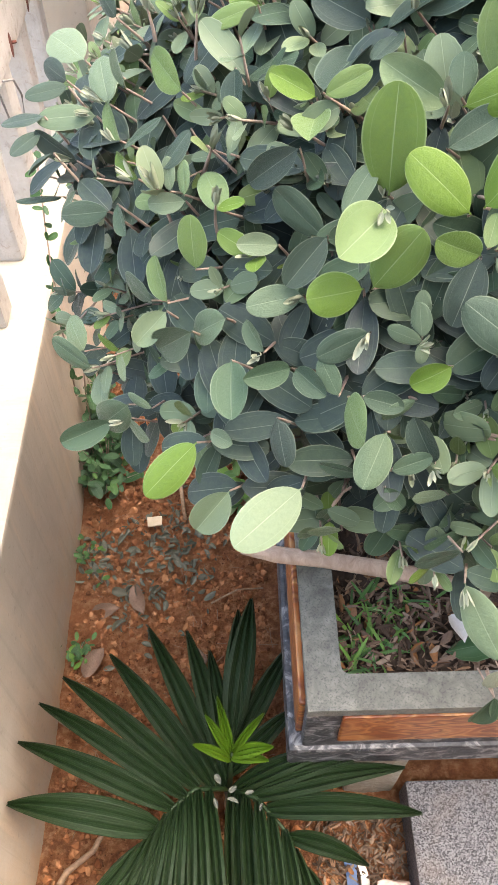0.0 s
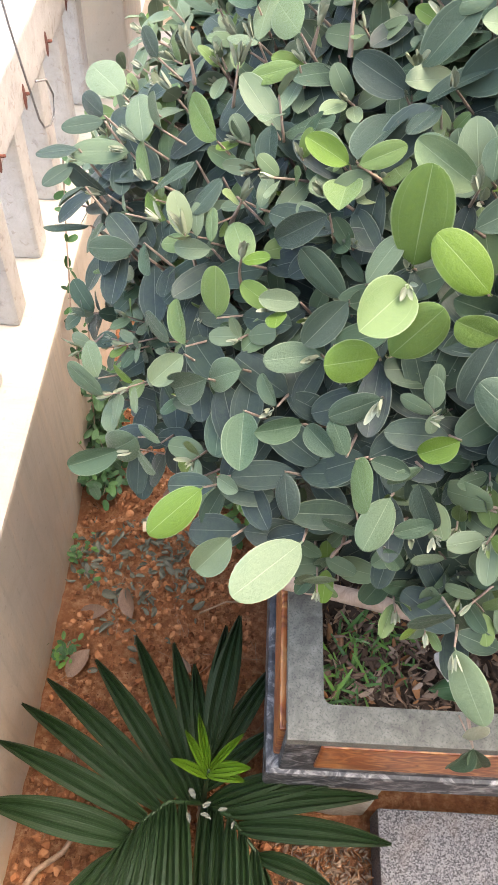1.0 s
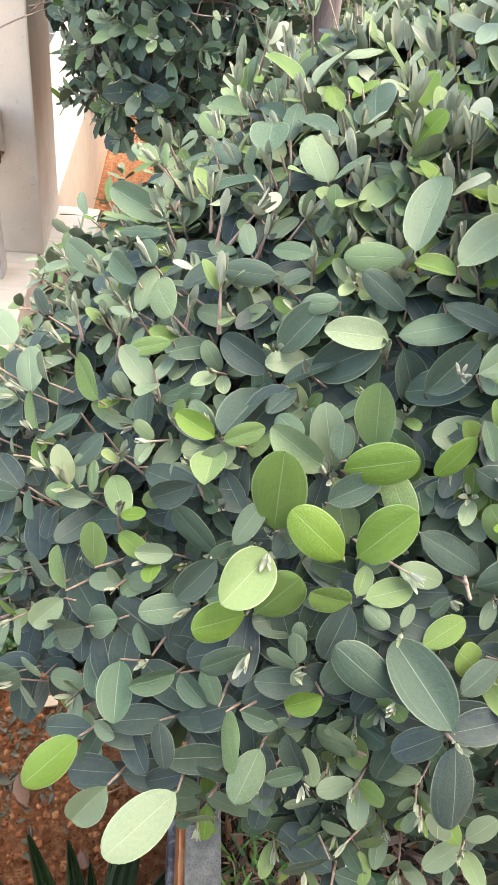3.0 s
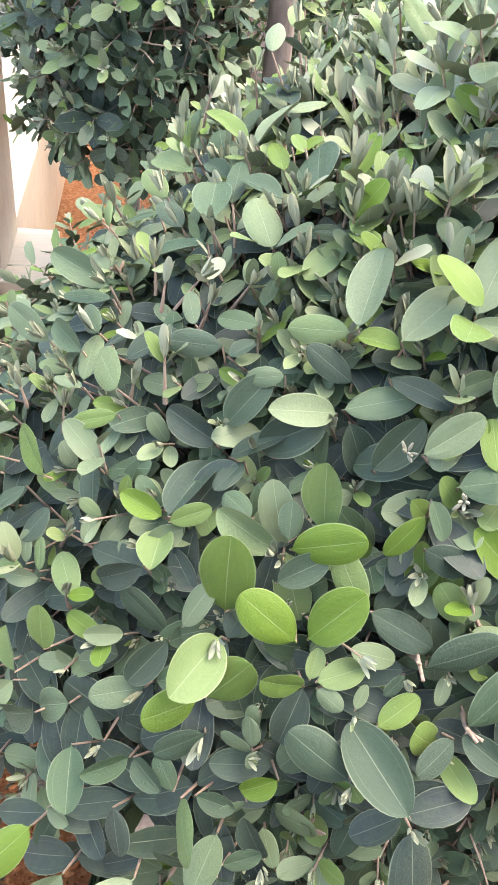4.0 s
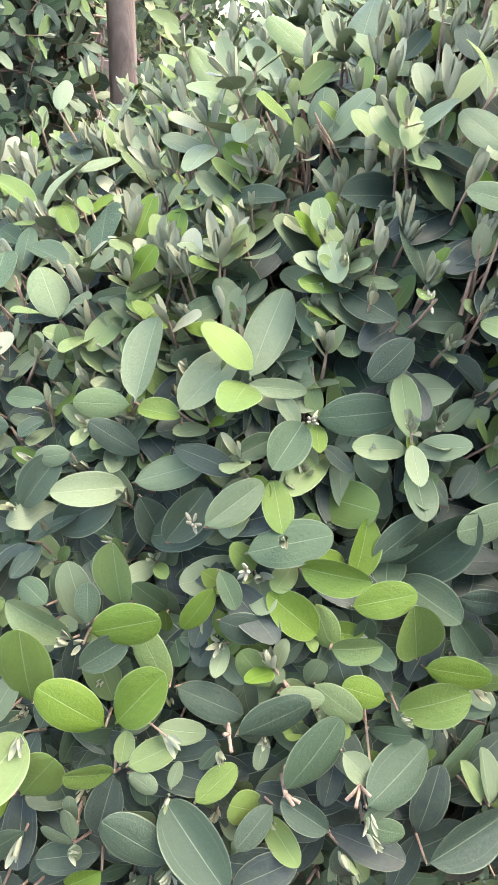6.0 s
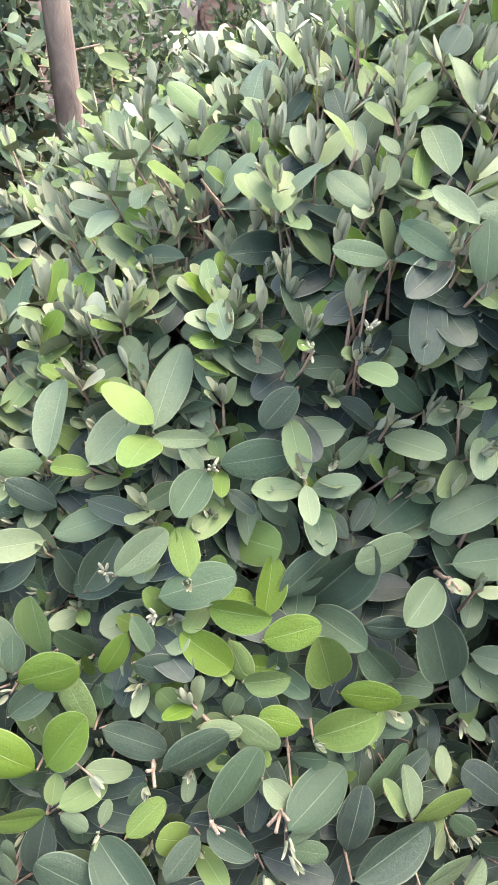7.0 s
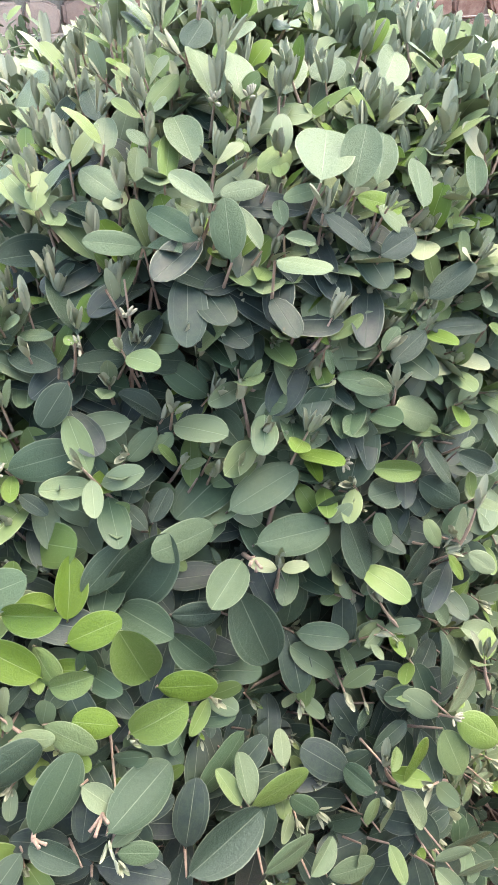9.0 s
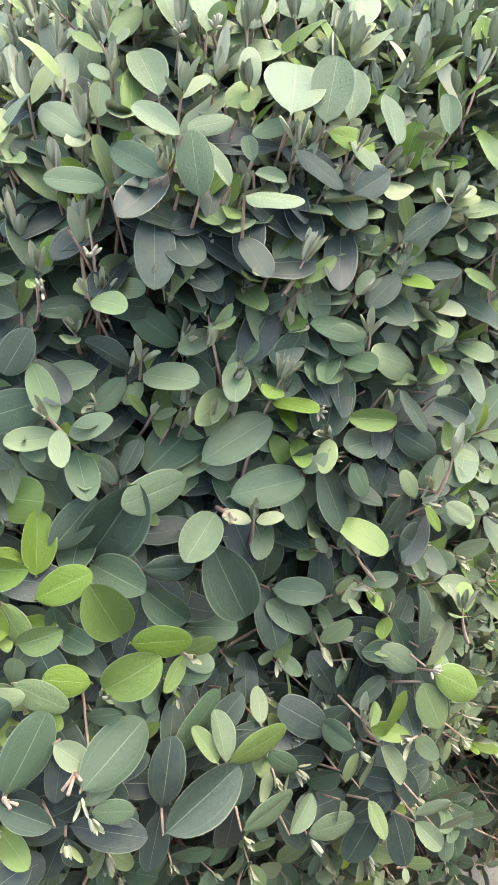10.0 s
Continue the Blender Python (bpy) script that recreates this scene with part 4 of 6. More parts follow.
leaf(0.427, 0.895, 1.547, 0.395, 0.935, 1.575, 0.5, 0.4)
leaf(0.425, 0.508, 1.297, 0.46, 0.489, 1.366, 0.25, 0.55)
leaf(-0.082, 0.718, 1.2, -0.121, 0.766, 1.207, 0.56, 0.5)
leaf(-0.07, 0.666, 1.177, -0.119, 0.658, 1.183, 0.4, 0.44)
leaf(-0.04, 0.658, 1.205, -0.05, 0.663, 1.233, 0.5, 0.6)
leaf(0.009, 0.616, 1.224, -0.018, 0.67, 1.228, 0.55, 0.42)
leaf(-0.009, 0.629, 1.197, -0.042, 0.612, 1.181, 0.12, 0.52)
leaf(-0.031, 0.592, 1.163, -0.052, 0.612, 1.173, 0.55, 0.55)
leaf(0.04, 0.463, 1.127, 0.01, 0.475, 1.1, 0.4, 0.6)
leaf(0.013, 0.462, 1.115, -0.022, 0.478, 1.075, 0.3, 0.5)
leaf(-0.053, 0.485, 1.002, -0.09, 0.5, 0.95, 0.4, 0.5)
leaf(-0.091, 0.571, 0.955, -0.094, 0.533, 0.949, 0.4, 0.6)
leaf(-0.008, 0.5, 1.11, -0.02, 0.525, 1.136, 0.5, 0.6)
leaf(0.081, 0.501, 1.165, 0.05, 0.498, 1.169, 0.45, 0.5)
leaf(0.114, 0.495, 1.175, 0.078, 0.517, 1.201, 0.25, 0.5)
leaf(0.094, 0.51, 1.24, 0.056, 0.522, 1.203, 0.12, 0.38)
leaf(0.135, 0.375, 0.955, 0.105, 0.368, 0.964, 0.4, 0.56)
leaf(0.222, 0.327, 0.999, 0.184, 0.316, 0.999, 0.12, 0.52)
leaf(0.111, 0.533, 1.264, 0.14, 0.531, 1.282, 0.55, 0.45)
leaf(0.11, 0.539, 1.263, 0.143, 0.594, 1.272, 0.15, 0.5)
leaf(0.674, 0.486, 1.365, 0.706, 0.466, 1.344, 0.12, 0.54)
leaf(0.666, 0.492, 1.352, 0.628, 0.481, 1.364, 0.1, 0.6)
leaf(0.667, 0.445, 1.285, 0.711, 0.445, 1.244, 0.12, 0.6)
leaf(0.721, 0.442, 1.206, 0.76, 0.43, 1.19, 0.5, 0.48)
leaf(0.651, 0.47, 1.174, 0.628, 0.497, 1.185, 0.35, 0.56)
leaf(0.66, 0.454, 1.186, 0.683, 0.446, 1.229, 0.4, 0.6)
leaf(0.645, 0.444, 1.144, 0.639, 0.461, 1.174, 0.5, 0.6)
leaf(0.65, 0.445, 1.182, 0.647, 0.405, 1.189, 0.5, 0.55)
leaf(0.668, 0.386, 1.175, 0.644, 0.407, 1.191, 0.45, 0.72)
leaf(0.665, 0.376, 1.196, 0.702, 0.392, 1.215, 0.55, 0.6)
leaf(0.671, 0.371, 1.193, 0.71, 0.35, 1.165, 0.56, 0.52)
leaf(0.662, 0.373, 1.18, 0.672, 0.345, 1.145, 0.56, 0.56)
leaf(0.593, 0.358, 1.148, 0.579, 0.389, 1.145, 0.25, 0.66)
leaf(0.628, 0.363, 1.132, 0.642, 0.361, 1.182, 0.56, 0.5)
leaf(0.608, 0.363, 1.161, 0.623, 0.377, 1.168, 0.5, 0.6)
leaf(0.588, 0.363, 1.106, 0.563, 0.378, 1.08, 0.18, 0.62)
leaf(0.588, 0.446, 1.147, 0.622, 0.445, 1.123, 0.4, 0.56)
leaf(0.575, 0.445, 1.146, 0.563, 0.411, 1.157, 0.5, 0.62)
leaf(0.471, 0.63, 1.552, 0.448, 0.656, 1.559, 0.3, 0.5)
leaf(0.532, 0.546, 1.549, 0.53, 0.553, 1.588, 0.35, 0.56)
leaf(0.514, 0.559, 1.561, 0.489, 0.594, 1.575, 0.4, 0.42)
leaf(0.497, 0.7, 1.58, 0.509, 0.703, 1.611, 0.45, 0.6)
leaf(0.191, 0.728, 1.386, 0.178, 0.775, 1.41, 0.5, 0.55)
leaf(0.192, 0.727, 1.386, 0.215, 0.706, 1.42, 0.5, 0.45)
leaf(0.222, 0.711, 1.412, 0.256, 0.737, 1.405, 0.45, 0.6)
leaf(0.184, 0.86, 1.417, 0.217, 0.909, 1.449, 0.5, 0.42)
leaf(0.178, 0.866, 1.415, 0.142, 0.898, 1.437, 0.55, 0.4)
leaf(0.389, 0.672, 1.518, 0.443, 0.687, 1.514, 0.12, 0.5)
leaf(0.406, 0.776, 1.52, 0.41, 0.806, 1.552, 0.35, 0.55)
leaf(0.285, 0.826, 1.464, 0.264, 0.847, 1.492, 0.5, 0.45)
leaf(0.244, 0.599, 1.35, 0.21, 0.605, 1.376, 0.06, 0.45)
leaf(0.232, 0.58, 1.336, 0.183, 0.563, 1.354, 0.5, 0.42)
leaf(0.385, 0.572, 1.369, 0.384, 0.534, 1.349, 0.5, 0.45)
leaf(0.057, 0.751, 1.326, 0.005, 0.78, 1.34, 0.4, 0.4)
leaf(0.068, 0.642, 1.299, 0.047, 0.694, 1.299, 0.5, 0.5)
leaf(0.107, 0.539, 1.247, 0.098, 0.5, 1.256, 0.55, 0.7)
leaf(0.138, 0.76, 1.39, 0.147, 0.823, 1.397, 0.3, 0.5)
leaf(0.228, 0.767, 1.425, 0.237, 0.836, 1.434, 0.3, 0.55)
leaf(0.002, 0.747, 1.266, -0.04, 0.78, 1.28, 0.4, 0.45)
leaf(0.037, 0.687, 1.269, 0.043, 0.721, 1.296, 0.5, 0.5)
leaf(0.297, 0.304, 0.8, 0.303, 0.302, 0.75, 0.86, 0.5)
leaf(0.318, 0.31, 0.7, 0.338, 0.3, 0.66, 0.3, 0.5)
leaf(0.318, 0.31, 0.7, 0.302, 0.298, 0.655, 0.25, 0.55)
leaf(0.324, 0.312, 0.68, 0.33, 0.31, 0.635, 0.2, 0.5)
leaf(0.423, 0.5, 1.299, 0.449, 0.451, 1.309, 0.3, 0.5)
leaf(0.432, 0.455, 1.259, 0.414, 0.454, 1.323, 0.6, 0.5)
leaf(0.651, 0.503, 1.432, 0.705, 0.511, 1.4, 0.5, 0.4)
leaf(0.513, 0.604, 1.462, 0.475, 0.586, 1.495, 0.5, 0.45)
leaf(0.627, 0.558, 1.583, 0.643, 0.577, 1.62, 0.35, 0.6)
leaf(0.557, 0.532, 1.553, 0.577, 0.495, 1.563, 0.45, 0.48)
leaf(0.598, 0.533, 1.486, 0.601, 0.555, 1.515, 0.4, 0.6)
leaf(0.608, 0.524, 1.454, 0.655, 0.515, 1.445, 0.3, 0.45)
leaf(0.214, 0.908, 1.433, 0.257, 0.933, 1.445, 0.45, 0.3)
leaf(0.173, 0.899, 1.404, 0.191, 0.916, 1.431, 0.3, 0.5)
leaf(0.130, 0.879, 1.380, 0.089, 0.915, 1.380, 0.5, 0.45)
leaf(0.163, 0.851, 1.388, 0.141, 0.880, 1.394, 0.3, 0.5)
leaf(0.161, 0.801, 1.387, 0.170, 0.845, 1.411, 0.35, 0.35)
leaf(0.118, 0.787, 1.368, 0.098, 0.820, 1.379, 0.25, 0.5)
leaf(0.203, 0.784, 1.404, 0.171, 0.818, 1.408, 0.3, 0.5)
leaf(0.258, 1.003, 1.439, 0.285, 1.050, 1.467, 0.45, 0.4)
leaf(0.204, 0.977, 1.466, 0.211, 1.016, 1.488, 0.5, 0.4)
leaf(0.246, 1.020, 1.454, 0.221, 1.017, 1.470, 0.15, 0.5)
leaf(0.097, 0.827, 1.361, 0.064, 0.842, 1.347, 0.4, 0.35)
leaf(0.139, 0.757, 1.371, 0.081, 0.781, 1.348, 0.35, 0.3)
leaf(0.209, 0.829, 1.410, 0.200, 0.860, 1.424, 0.7, 0.5)
leaf(0.368, 0.959, 1.488, 0.338, 1.011, 1.524, 0.55, 0.35)
leaf(0.353, 0.979, 1.455, 0.323, 1.021, 1.483, 0.5, 0.4)
leaf(0.347, 0.982, 1.444, 0.380, 0.963, 1.479, 0.55, 0.5)
leaf(0.370, 0.955, 1.487, 0.382, 0.950, 1.528, 0.6, 0.45)
leaf(0.374, 0.943, 1.483, 0.399, 0.929, 1.516, 0.45, 0.4)
leaf(0.402, 0.871, 1.528, 0.376, 0.930, 1.550, 0.5, 0.3)
leaf(0.415, 0.876, 1.550, 0.447, 0.891, 1.589, 0.5, 0.35)
leaf(0.404, 0.841, 1.531, 0.431, 0.849, 1.558, 0.6, 0.5)
leaf(0.403, 0.837, 1.530, 0.412, 0.816, 1.527, 0.55, 0.5)
leaf(0.319, 0.950, 1.414, 0.354, 0.953, 1.450, 0.5, 0.3)
leaf(0.353, 0.881, 1.380, 0.309, 0.903, 1.405, 0.5, 0.4)
leaf(0.333, 0.842, 1.363, 0.304, 0.855, 1.382, 0.35, 0.6)
leaf(0.315, 0.804, 1.370, 0.361, 0.837, 1.388, 0.45, 0.45)
leaf(0.370, 0.724, 1.492, 0.328, 0.755, 1.483, 0.15, 0.35)
leaf(0.369, 0.741, 1.474, 0.400, 0.717, 1.499, 0.15, 0.4)
leaf(0.357, 0.715, 1.438, 0.378, 0.707, 1.475, 0.1, 0.45)
leaf(0.373, 0.849, 1.397, 0.344, 0.865, 1.386, 0.45, 0.45)
leaf(0.324, 0.660, 1.435, 0.309, 0.688, 1.444, 0.5, 0.5)
leaf(0.327, 0.660, 1.438, 0.345, 0.679, 1.449, 0.5, 0.4)
leaf(0.238, 0.612, 1.387, 0.194, 0.636, 1.373, 0.5, 0.4)
leaf(0.272, 0.594, 1.387, 0.243, 0.606, 1.390, 0.55, 0.55)
leaf(0.316, 0.596, 1.412, 0.358, 0.585, 1.413, 0.5, 0.3)
leaf(0.183, 0.677, 1.362, 0.191, 0.699, 1.376, 0.4, 0.6)
leaf(0.173, 0.700, 1.367, 0.172, 0.723, 1.378, 0.5, 0.5)
leaf(0.178, 0.661, 1.355, 0.146, 0.679, 1.351, 0.4, 0.45)
leaf(0.129, 0.677, 1.341, 0.122, 0.706, 1.353, 0.5, 0.5)
leaf(0.154, 0.642, 1.337, 0.173, 0.647, 1.350, 0.2, 0.6)
leaf(0.150, 0.652, 1.339, 0.107, 0.669, 1.331, 0.12, 0.45)
leaf(0.073, 0.673, 1.306, 0.112, 0.676, 1.336, 0.12, 0.5)
leaf(0.194, 0.606, 1.349, 0.166, 0.617, 1.336, 0.45, 0.45)
leaf(0.177, 0.583, 1.295, 0.220, 0.571, 1.335, 0.12, 0.5)
leaf(0.154, 0.605, 1.297, 0.180, 0.609, 1.343, 0.12, 0.5)
leaf(0.168, 0.577, 1.286, 0.145, 0.555, 1.278, 0.1, 0.5)
leaf(0.170, 0.525, 1.279, 0.152, 0.548, 1.282, 0.3, 0.6)
leaf(0.197, 0.508, 1.274, 0.199, 0.527, 1.295, 0.3, 0.6)
leaf(0.254, 0.537, 1.320, 0.283, 0.545, 1.360, 0.15, 0.5)
leaf(0.330, 0.507, 1.350, 0.328, 0.537, 1.373, 0.6, 0.55)
leaf(0.353, 0.572, 1.391, 0.339, 0.587, 1.409, 0.5, 0.45)
leaf(0.369, 0.561, 1.382, 0.385, 0.540, 1.375, 0.1, 0.45)
leaf(0.265, 0.585, 1.368, 0.301, 0.552, 1.377, 0.12, 0.4)
leaf(0.336, 0.569, 1.386, 0.306, 0.558, 1.380, 0.3, 0.5)
leaf(0.282, 0.491, 1.324, 0.260, 0.480, 1.292, 0.6, 0.4)
leaf(0.285, 0.498, 1.333, 0.296, 0.478, 1.315, 0.3, 0.5)
leaf(0.213, 0.433, 1.212, 0.219, 0.448, 1.228, 0.5, 0.6)
leaf(0.218, 0.428, 1.209, 0.235, 0.414, 1.202, 0.5, 0.7)
leaf(0.114, 0.480, 1.189, 0.085, 0.463, 1.159, 0.15, 0.5)
leaf(0.209, 0.430, 1.208, 0.194, 0.406, 1.170, 0.12, 0.5)
leaf(0.122, 0.402, 1.104, 0.109, 0.419, 1.125, 0.35, 0.5)
leaf(0.178, 0.411, 1.150, 0.154, 0.421, 1.151, 0.5, 0.5)
leaf(0.177, 0.412, 1.153, 0.173, 0.423, 1.175, 0.45, 0.6)
leaf(0.178, 0.411, 1.150, 0.178, 0.402, 1.137, 0.5, 0.8)
leaf(0.124, 0.483, 1.202, 0.140, 0.496, 1.236, 0.5, 0.5)
leaf(0.189, 0.489, 1.250, 0.223, 0.492, 1.274, 0.15, 0.5)
leaf(0.250, 0.464, 1.251, 0.230, 0.493, 1.279, 0.62, 0.5)
leaf(0.254, 0.464, 1.251, 0.299, 0.442, 1.239, 0.12, 0.45)
leaf(0.325, 0.401, 1.200, 0.365, 0.417, 1.245, 0.2, 0.5)
leaf(0.320, 0.451, 1.255, 0.299, 0.464, 1.280, 0.6, 0.6)
leaf(0.324, 0.451, 1.258, 0.327, 0.457, 1.269, 0.5, 0.6)
leaf(0.324, 0.447, 1.253, 0.354, 0.435, 1.257, 0.5, 0.4)
leaf(0.349, 0.446, 1.261, 0.379, 0.421, 1.244, 0.5, 0.5)
leaf(0.355, 0.485, 1.302, 0.362, 0.460, 1.279, 0.6, 0.6)
leaf(0.356, 0.470, 1.282, 0.321, 0.483, 1.317, 0.6, 0.5)
leaf(0.246, 0.416, 1.200, 0.254, 0.428, 1.212, 0.5, 0.5)
leaf(0.262, 0.407, 1.191, 0.292, 0.420, 1.208, 0.62, 0.5)
leaf(0.316, 0.396, 1.194, 0.288, 0.372, 1.192, 0.2, 0.5)
leaf(0.283, 0.434, 1.216, 0.269, 0.423, 1.206, 0.25, 0.5)
leaf(0.282, 0.477, 1.306, 0.320, 0.468, 1.289, 0.08, 0.5)
leaf(0.319, 0.459, 1.268, 0.345, 0.466, 1.282, 0.1, 0.5)
leaf(0.365, 0.409, 1.229, 0.384, 0.391, 1.215, 0.5, 0.6)
leaf(0.358, 0.367, 1.180, 0.366, 0.352, 1.150, 0.12, 0.5)
leaf(0.353, 0.373, 1.187, 0.322, 0.393, 1.201, 0.15, 0.5)
leaf(0.489, 0.712, 1.599, 0.488, 0.744, 1.617, 0.1, 0.5)
leaf(0.518, 0.574, 1.555, 0.518, 0.570, 1.541, 0.4, 0.7)
leaf(0.556, 0.552, 1.551, 0.544, 0.572, 1.579, 0.4, 0.4)
leaf(0.573, 0.583, 1.584, 0.540, 0.582, 1.584, 0.5, 0.4)
leaf(0.650, 0.565, 1.581, 0.674, 0.599, 1.608, 0.4, 0.4)
leaf(0.684, 0.553, 1.565, 0.694, 0.584, 1.590, 0.4, 0.6)
leaf(0.631, 0.562, 1.577, 0.666, 0.551, 1.569, 0.6, 0.4)
leaf(0.646, 0.555, 1.571, 0.670, 0.545, 1.556, 0.5, 0.5)
leaf(0.614, 0.574, 1.582, 0.582, 0.571, 1.579, 0.56, 0.35)
leaf(0.605, 0.559, 1.569, 0.635, 0.538, 1.549, 0.08, 0.35)
leaf(0.644, 0.540, 1.540, 0.674, 0.543, 1.552, 0.1, 0.6)
leaf(0.689, 0.536, 1.500, 0.724, 0.533, 1.525, 0.12, 0.45)
leaf(0.574, 0.557, 1.564, 0.576, 0.572, 1.578, 0.3, 0.5)
leaf(0.573, 0.553, 1.559, 0.594, 0.545, 1.556, 0.4, 0.4)
leaf(0.735, 0.560, 1.565, 0.750, 0.589, 1.586, 0.4, 0.4)
leaf(0.696, 0.652, 1.621, 0.731, 0.682, 1.647, 0.45, 0.5)
leaf(0.645, 0.671, 1.630, 0.678, 0.681, 1.640, 0.45, 0.6)
leaf(0.544, 0.582, 1.487, 0.494, 0.583, 1.492, 0.5, 0.5)
leaf(0.484, 0.564, 1.420, 0.458, 0.570, 1.448, 0.15, 0.5)
leaf(0.518, 0.579, 1.458, 0.529, 0.569, 1.445, 0.3, 0.6)
leaf(0.523, 0.565, 1.431, 0.492, 0.574, 1.460, 0.25, 0.5)
leaf(0.479, 0.563, 1.415, 0.453, 0.552, 1.398, 0.4, 0.5)
leaf(0.449, 0.553, 1.396, 0.430, 0.559, 1.421, 0.4, 0.5)
leaf(0.491, 0.559, 1.409, 0.473, 0.554, 1.399, 0.5, 0.8)
leaf(0.456, 0.551, 1.390, 0.443, 0.543, 1.387, 0.5, 0.6)
leaf(0.458, 0.519, 1.359, 0.477, 0.534, 1.377, 0.1, 0.5)
leaf(0.454, 0.515, 1.356, 0.442, 0.529, 1.376, 0.1, 0.5)
leaf(0.395, 0.496, 1.326, 0.434, 0.504, 1.355, 0.2, 0.5)
leaf(0.382, 0.489, 1.312, 0.395, 0.508, 1.353, 0.6, 0.5)
leaf(0.345, 0.496, 1.331, 0.376, 0.496, 1.329, 0.65, 0.6)
leaf(0.605, 0.532, 1.483, 0.629, 0.529, 1.500, 0.72, 0.35)
leaf(0.605, 0.531, 1.479, 0.590, 0.541, 1.497, 0.72, 0.3)
leaf(0.602, 0.531, 1.477, 0.607, 0.522, 1.460, 0.4, 0.8)
leaf(0.605, 0.523, 1.452, 0.586, 0.520, 1.418, 0.15, 0.6)
leaf(0.595, 0.534, 1.475, 0.577, 0.543, 1.461, 0.15, 0.5)
leaf(0.651, 0.508, 1.430, 0.625, 0.516, 1.449, 0.45, 0.6)
leaf(0.633, 0.496, 1.381, 0.673, 0.483, 1.375, 0.55, 0.4)
leaf(0.678, 0.494, 1.397, 0.698, 0.473, 1.367, 0.1, 0.5)
leaf(0.706, 0.484, 1.385, 0.735, 0.469, 1.371, 0.15, 0.5)
leaf(0.690, 0.531, 1.476, 0.657, 0.519, 1.465, 0.1, 0.5)
leaf(0.693, 0.531, 1.475, 0.741, 0.523, 1.480, 0.1, 0.35)
leaf(0.746, 0.527, 1.472, 0.776, 0.517, 1.459, 0.55, 0.5)
leaf(0.646, 0.523, 1.470, 0.662, 0.528, 1.485, 0.4, 0.5)
leaf(0.682, 0.451, 1.316, 0.675, 0.463, 1.337, 0.55, 0.5)
leaf(0.699, 0.448, 1.319, 0.706, 0.459, 1.345, 0.5, 0.5)
leaf(0.689, 0.446, 1.309, 0.702, 0.435, 1.288, 0.55, 0.5)
leaf(0.705, 0.442, 1.310, 0.729, 0.430, 1.292, 0.55, 0.5)
leaf(0.652, 0.451, 1.285, 0.676, 0.451, 1.319, 0.1, 0.6)
leaf(0.620, 0.458, 1.275, 0.625, 0.458, 1.293, 0.5, 0.6)
leaf(0.610, 0.460, 1.273, 0.603, 0.465, 1.288, 0.5, 0.7)
leaf(0.631, 0.477, 1.350, 0.642, 0.460, 1.327, 0.3, 0.6)
leaf(0.668, 0.495, 1.399, 0.672, 0.489, 1.385, 0.45, 0.5)
leaf(0.709, 0.485, 1.389, 0.723, 0.484, 1.394, 0.5, 0.5)
leaf(0.360, 0.473, 1.284, 0.387, 0.463, 1.285, 0.62, 0.6)
leaf(0.402, 0.432, 1.249, 0.370, 0.440, 1.261, 0.68, 0.7)
leaf(0.505, 0.434, 1.181, 0.460, 0.396, 1.173, 0.35, 0.5)
leaf(0.486, 0.378, 1.166, 0.492, 0.414, 1.184, 0.45, 0.5)
leaf(0.480, 0.380, 1.167, 0.469, 0.405, 1.188, 0.55, 0.4)
leaf(0.378, 0.371, 1.192, 0.407, 0.364, 1.181, 0.35, 0.5)
leaf(0.375, 0.374, 1.196, 0.400, 0.377, 1.207, 0.45, 0.4)
leaf(0.451, 0.460, 1.303, 0.478, 0.440, 1.267, 0.3, 0.5)
leaf(0.454, 0.467, 1.313, 0.492, 0.458, 1.304, 0.1, 0.5)
leaf(0.509, 0.471, 1.316, 0.528, 0.440, 1.250, 0.18, 0.5)
leaf(0.695, 0.432, 1.233, 0.681, 0.441, 1.259, 0.45, 0.5)
leaf(0.569, 0.444, 1.162, 0.573, 0.463, 1.193, 0.5, 0.5)
leaf(0.601, 0.446, 1.171, 0.598, 0.460, 1.188, 0.45, 0.5)
leaf(0.624, 0.421, 1.171, 0.602, 0.406, 1.163, 0.2, 0.55)
leaf(0.619, 0.358, 1.134, 0.637, 0.333, 1.104, 0.5, 0.45)
leaf(0.587, 0.353, 1.105, 0.599, 0.359, 1.128, 0.5, 0.55)
leaf(0.597, 0.346, 1.100, 0.612, 0.353, 1.129, 0.5, 0.5)
leaf(0.603, 0.339, 1.089, 0.606, 0.311, 1.071, 0.55, 0.45)
leaf(0.580, 0.347, 1.091, 0.578, 0.338, 1.070, 0.5, 0.6)
leaf(0.633, 0.313, 1.085, 0.661, 0.304, 1.099, 0.5, 0.4)
leaf(0.641, 0.315, 1.094, 0.678, 0.303, 1.111, 0.35, 0.5)
leaf(0.648, 0.298, 1.076, 0.677, 0.291, 1.091, 0.45, 0.4)
leaf(0.632, 0.310, 1.081, 0.648, 0.286, 1.065, 0.45, 0.5)
leaf(0.486, 0.378, 1.166, 0.541, 0.384, 1.168, 0.56, 0.5)
leaf(0.482, 0.339, 1.136, 0.531, 0.345, 1.138, 0.4, 0.5)
leaf(0.526, 0.338, 1.093, 0.557, 0.353, 1.104, 0.45, 0.5)
leaf(0.545, 0.340, 1.074, 0.589, 0.333, 1.071, 0.35, 0.5)
leaf(0.527, 0.401, 1.159, 0.536, 0.427, 1.173, 0.5, 0.5)
leaf(0.522, 0.379, 1.156, 0.543, 0.366, 1.135, 0.35, 0.5)
leaf(0.674, 0.397, 1.191, 0.690, 0.427, 1.229, 0.12, 0.5)
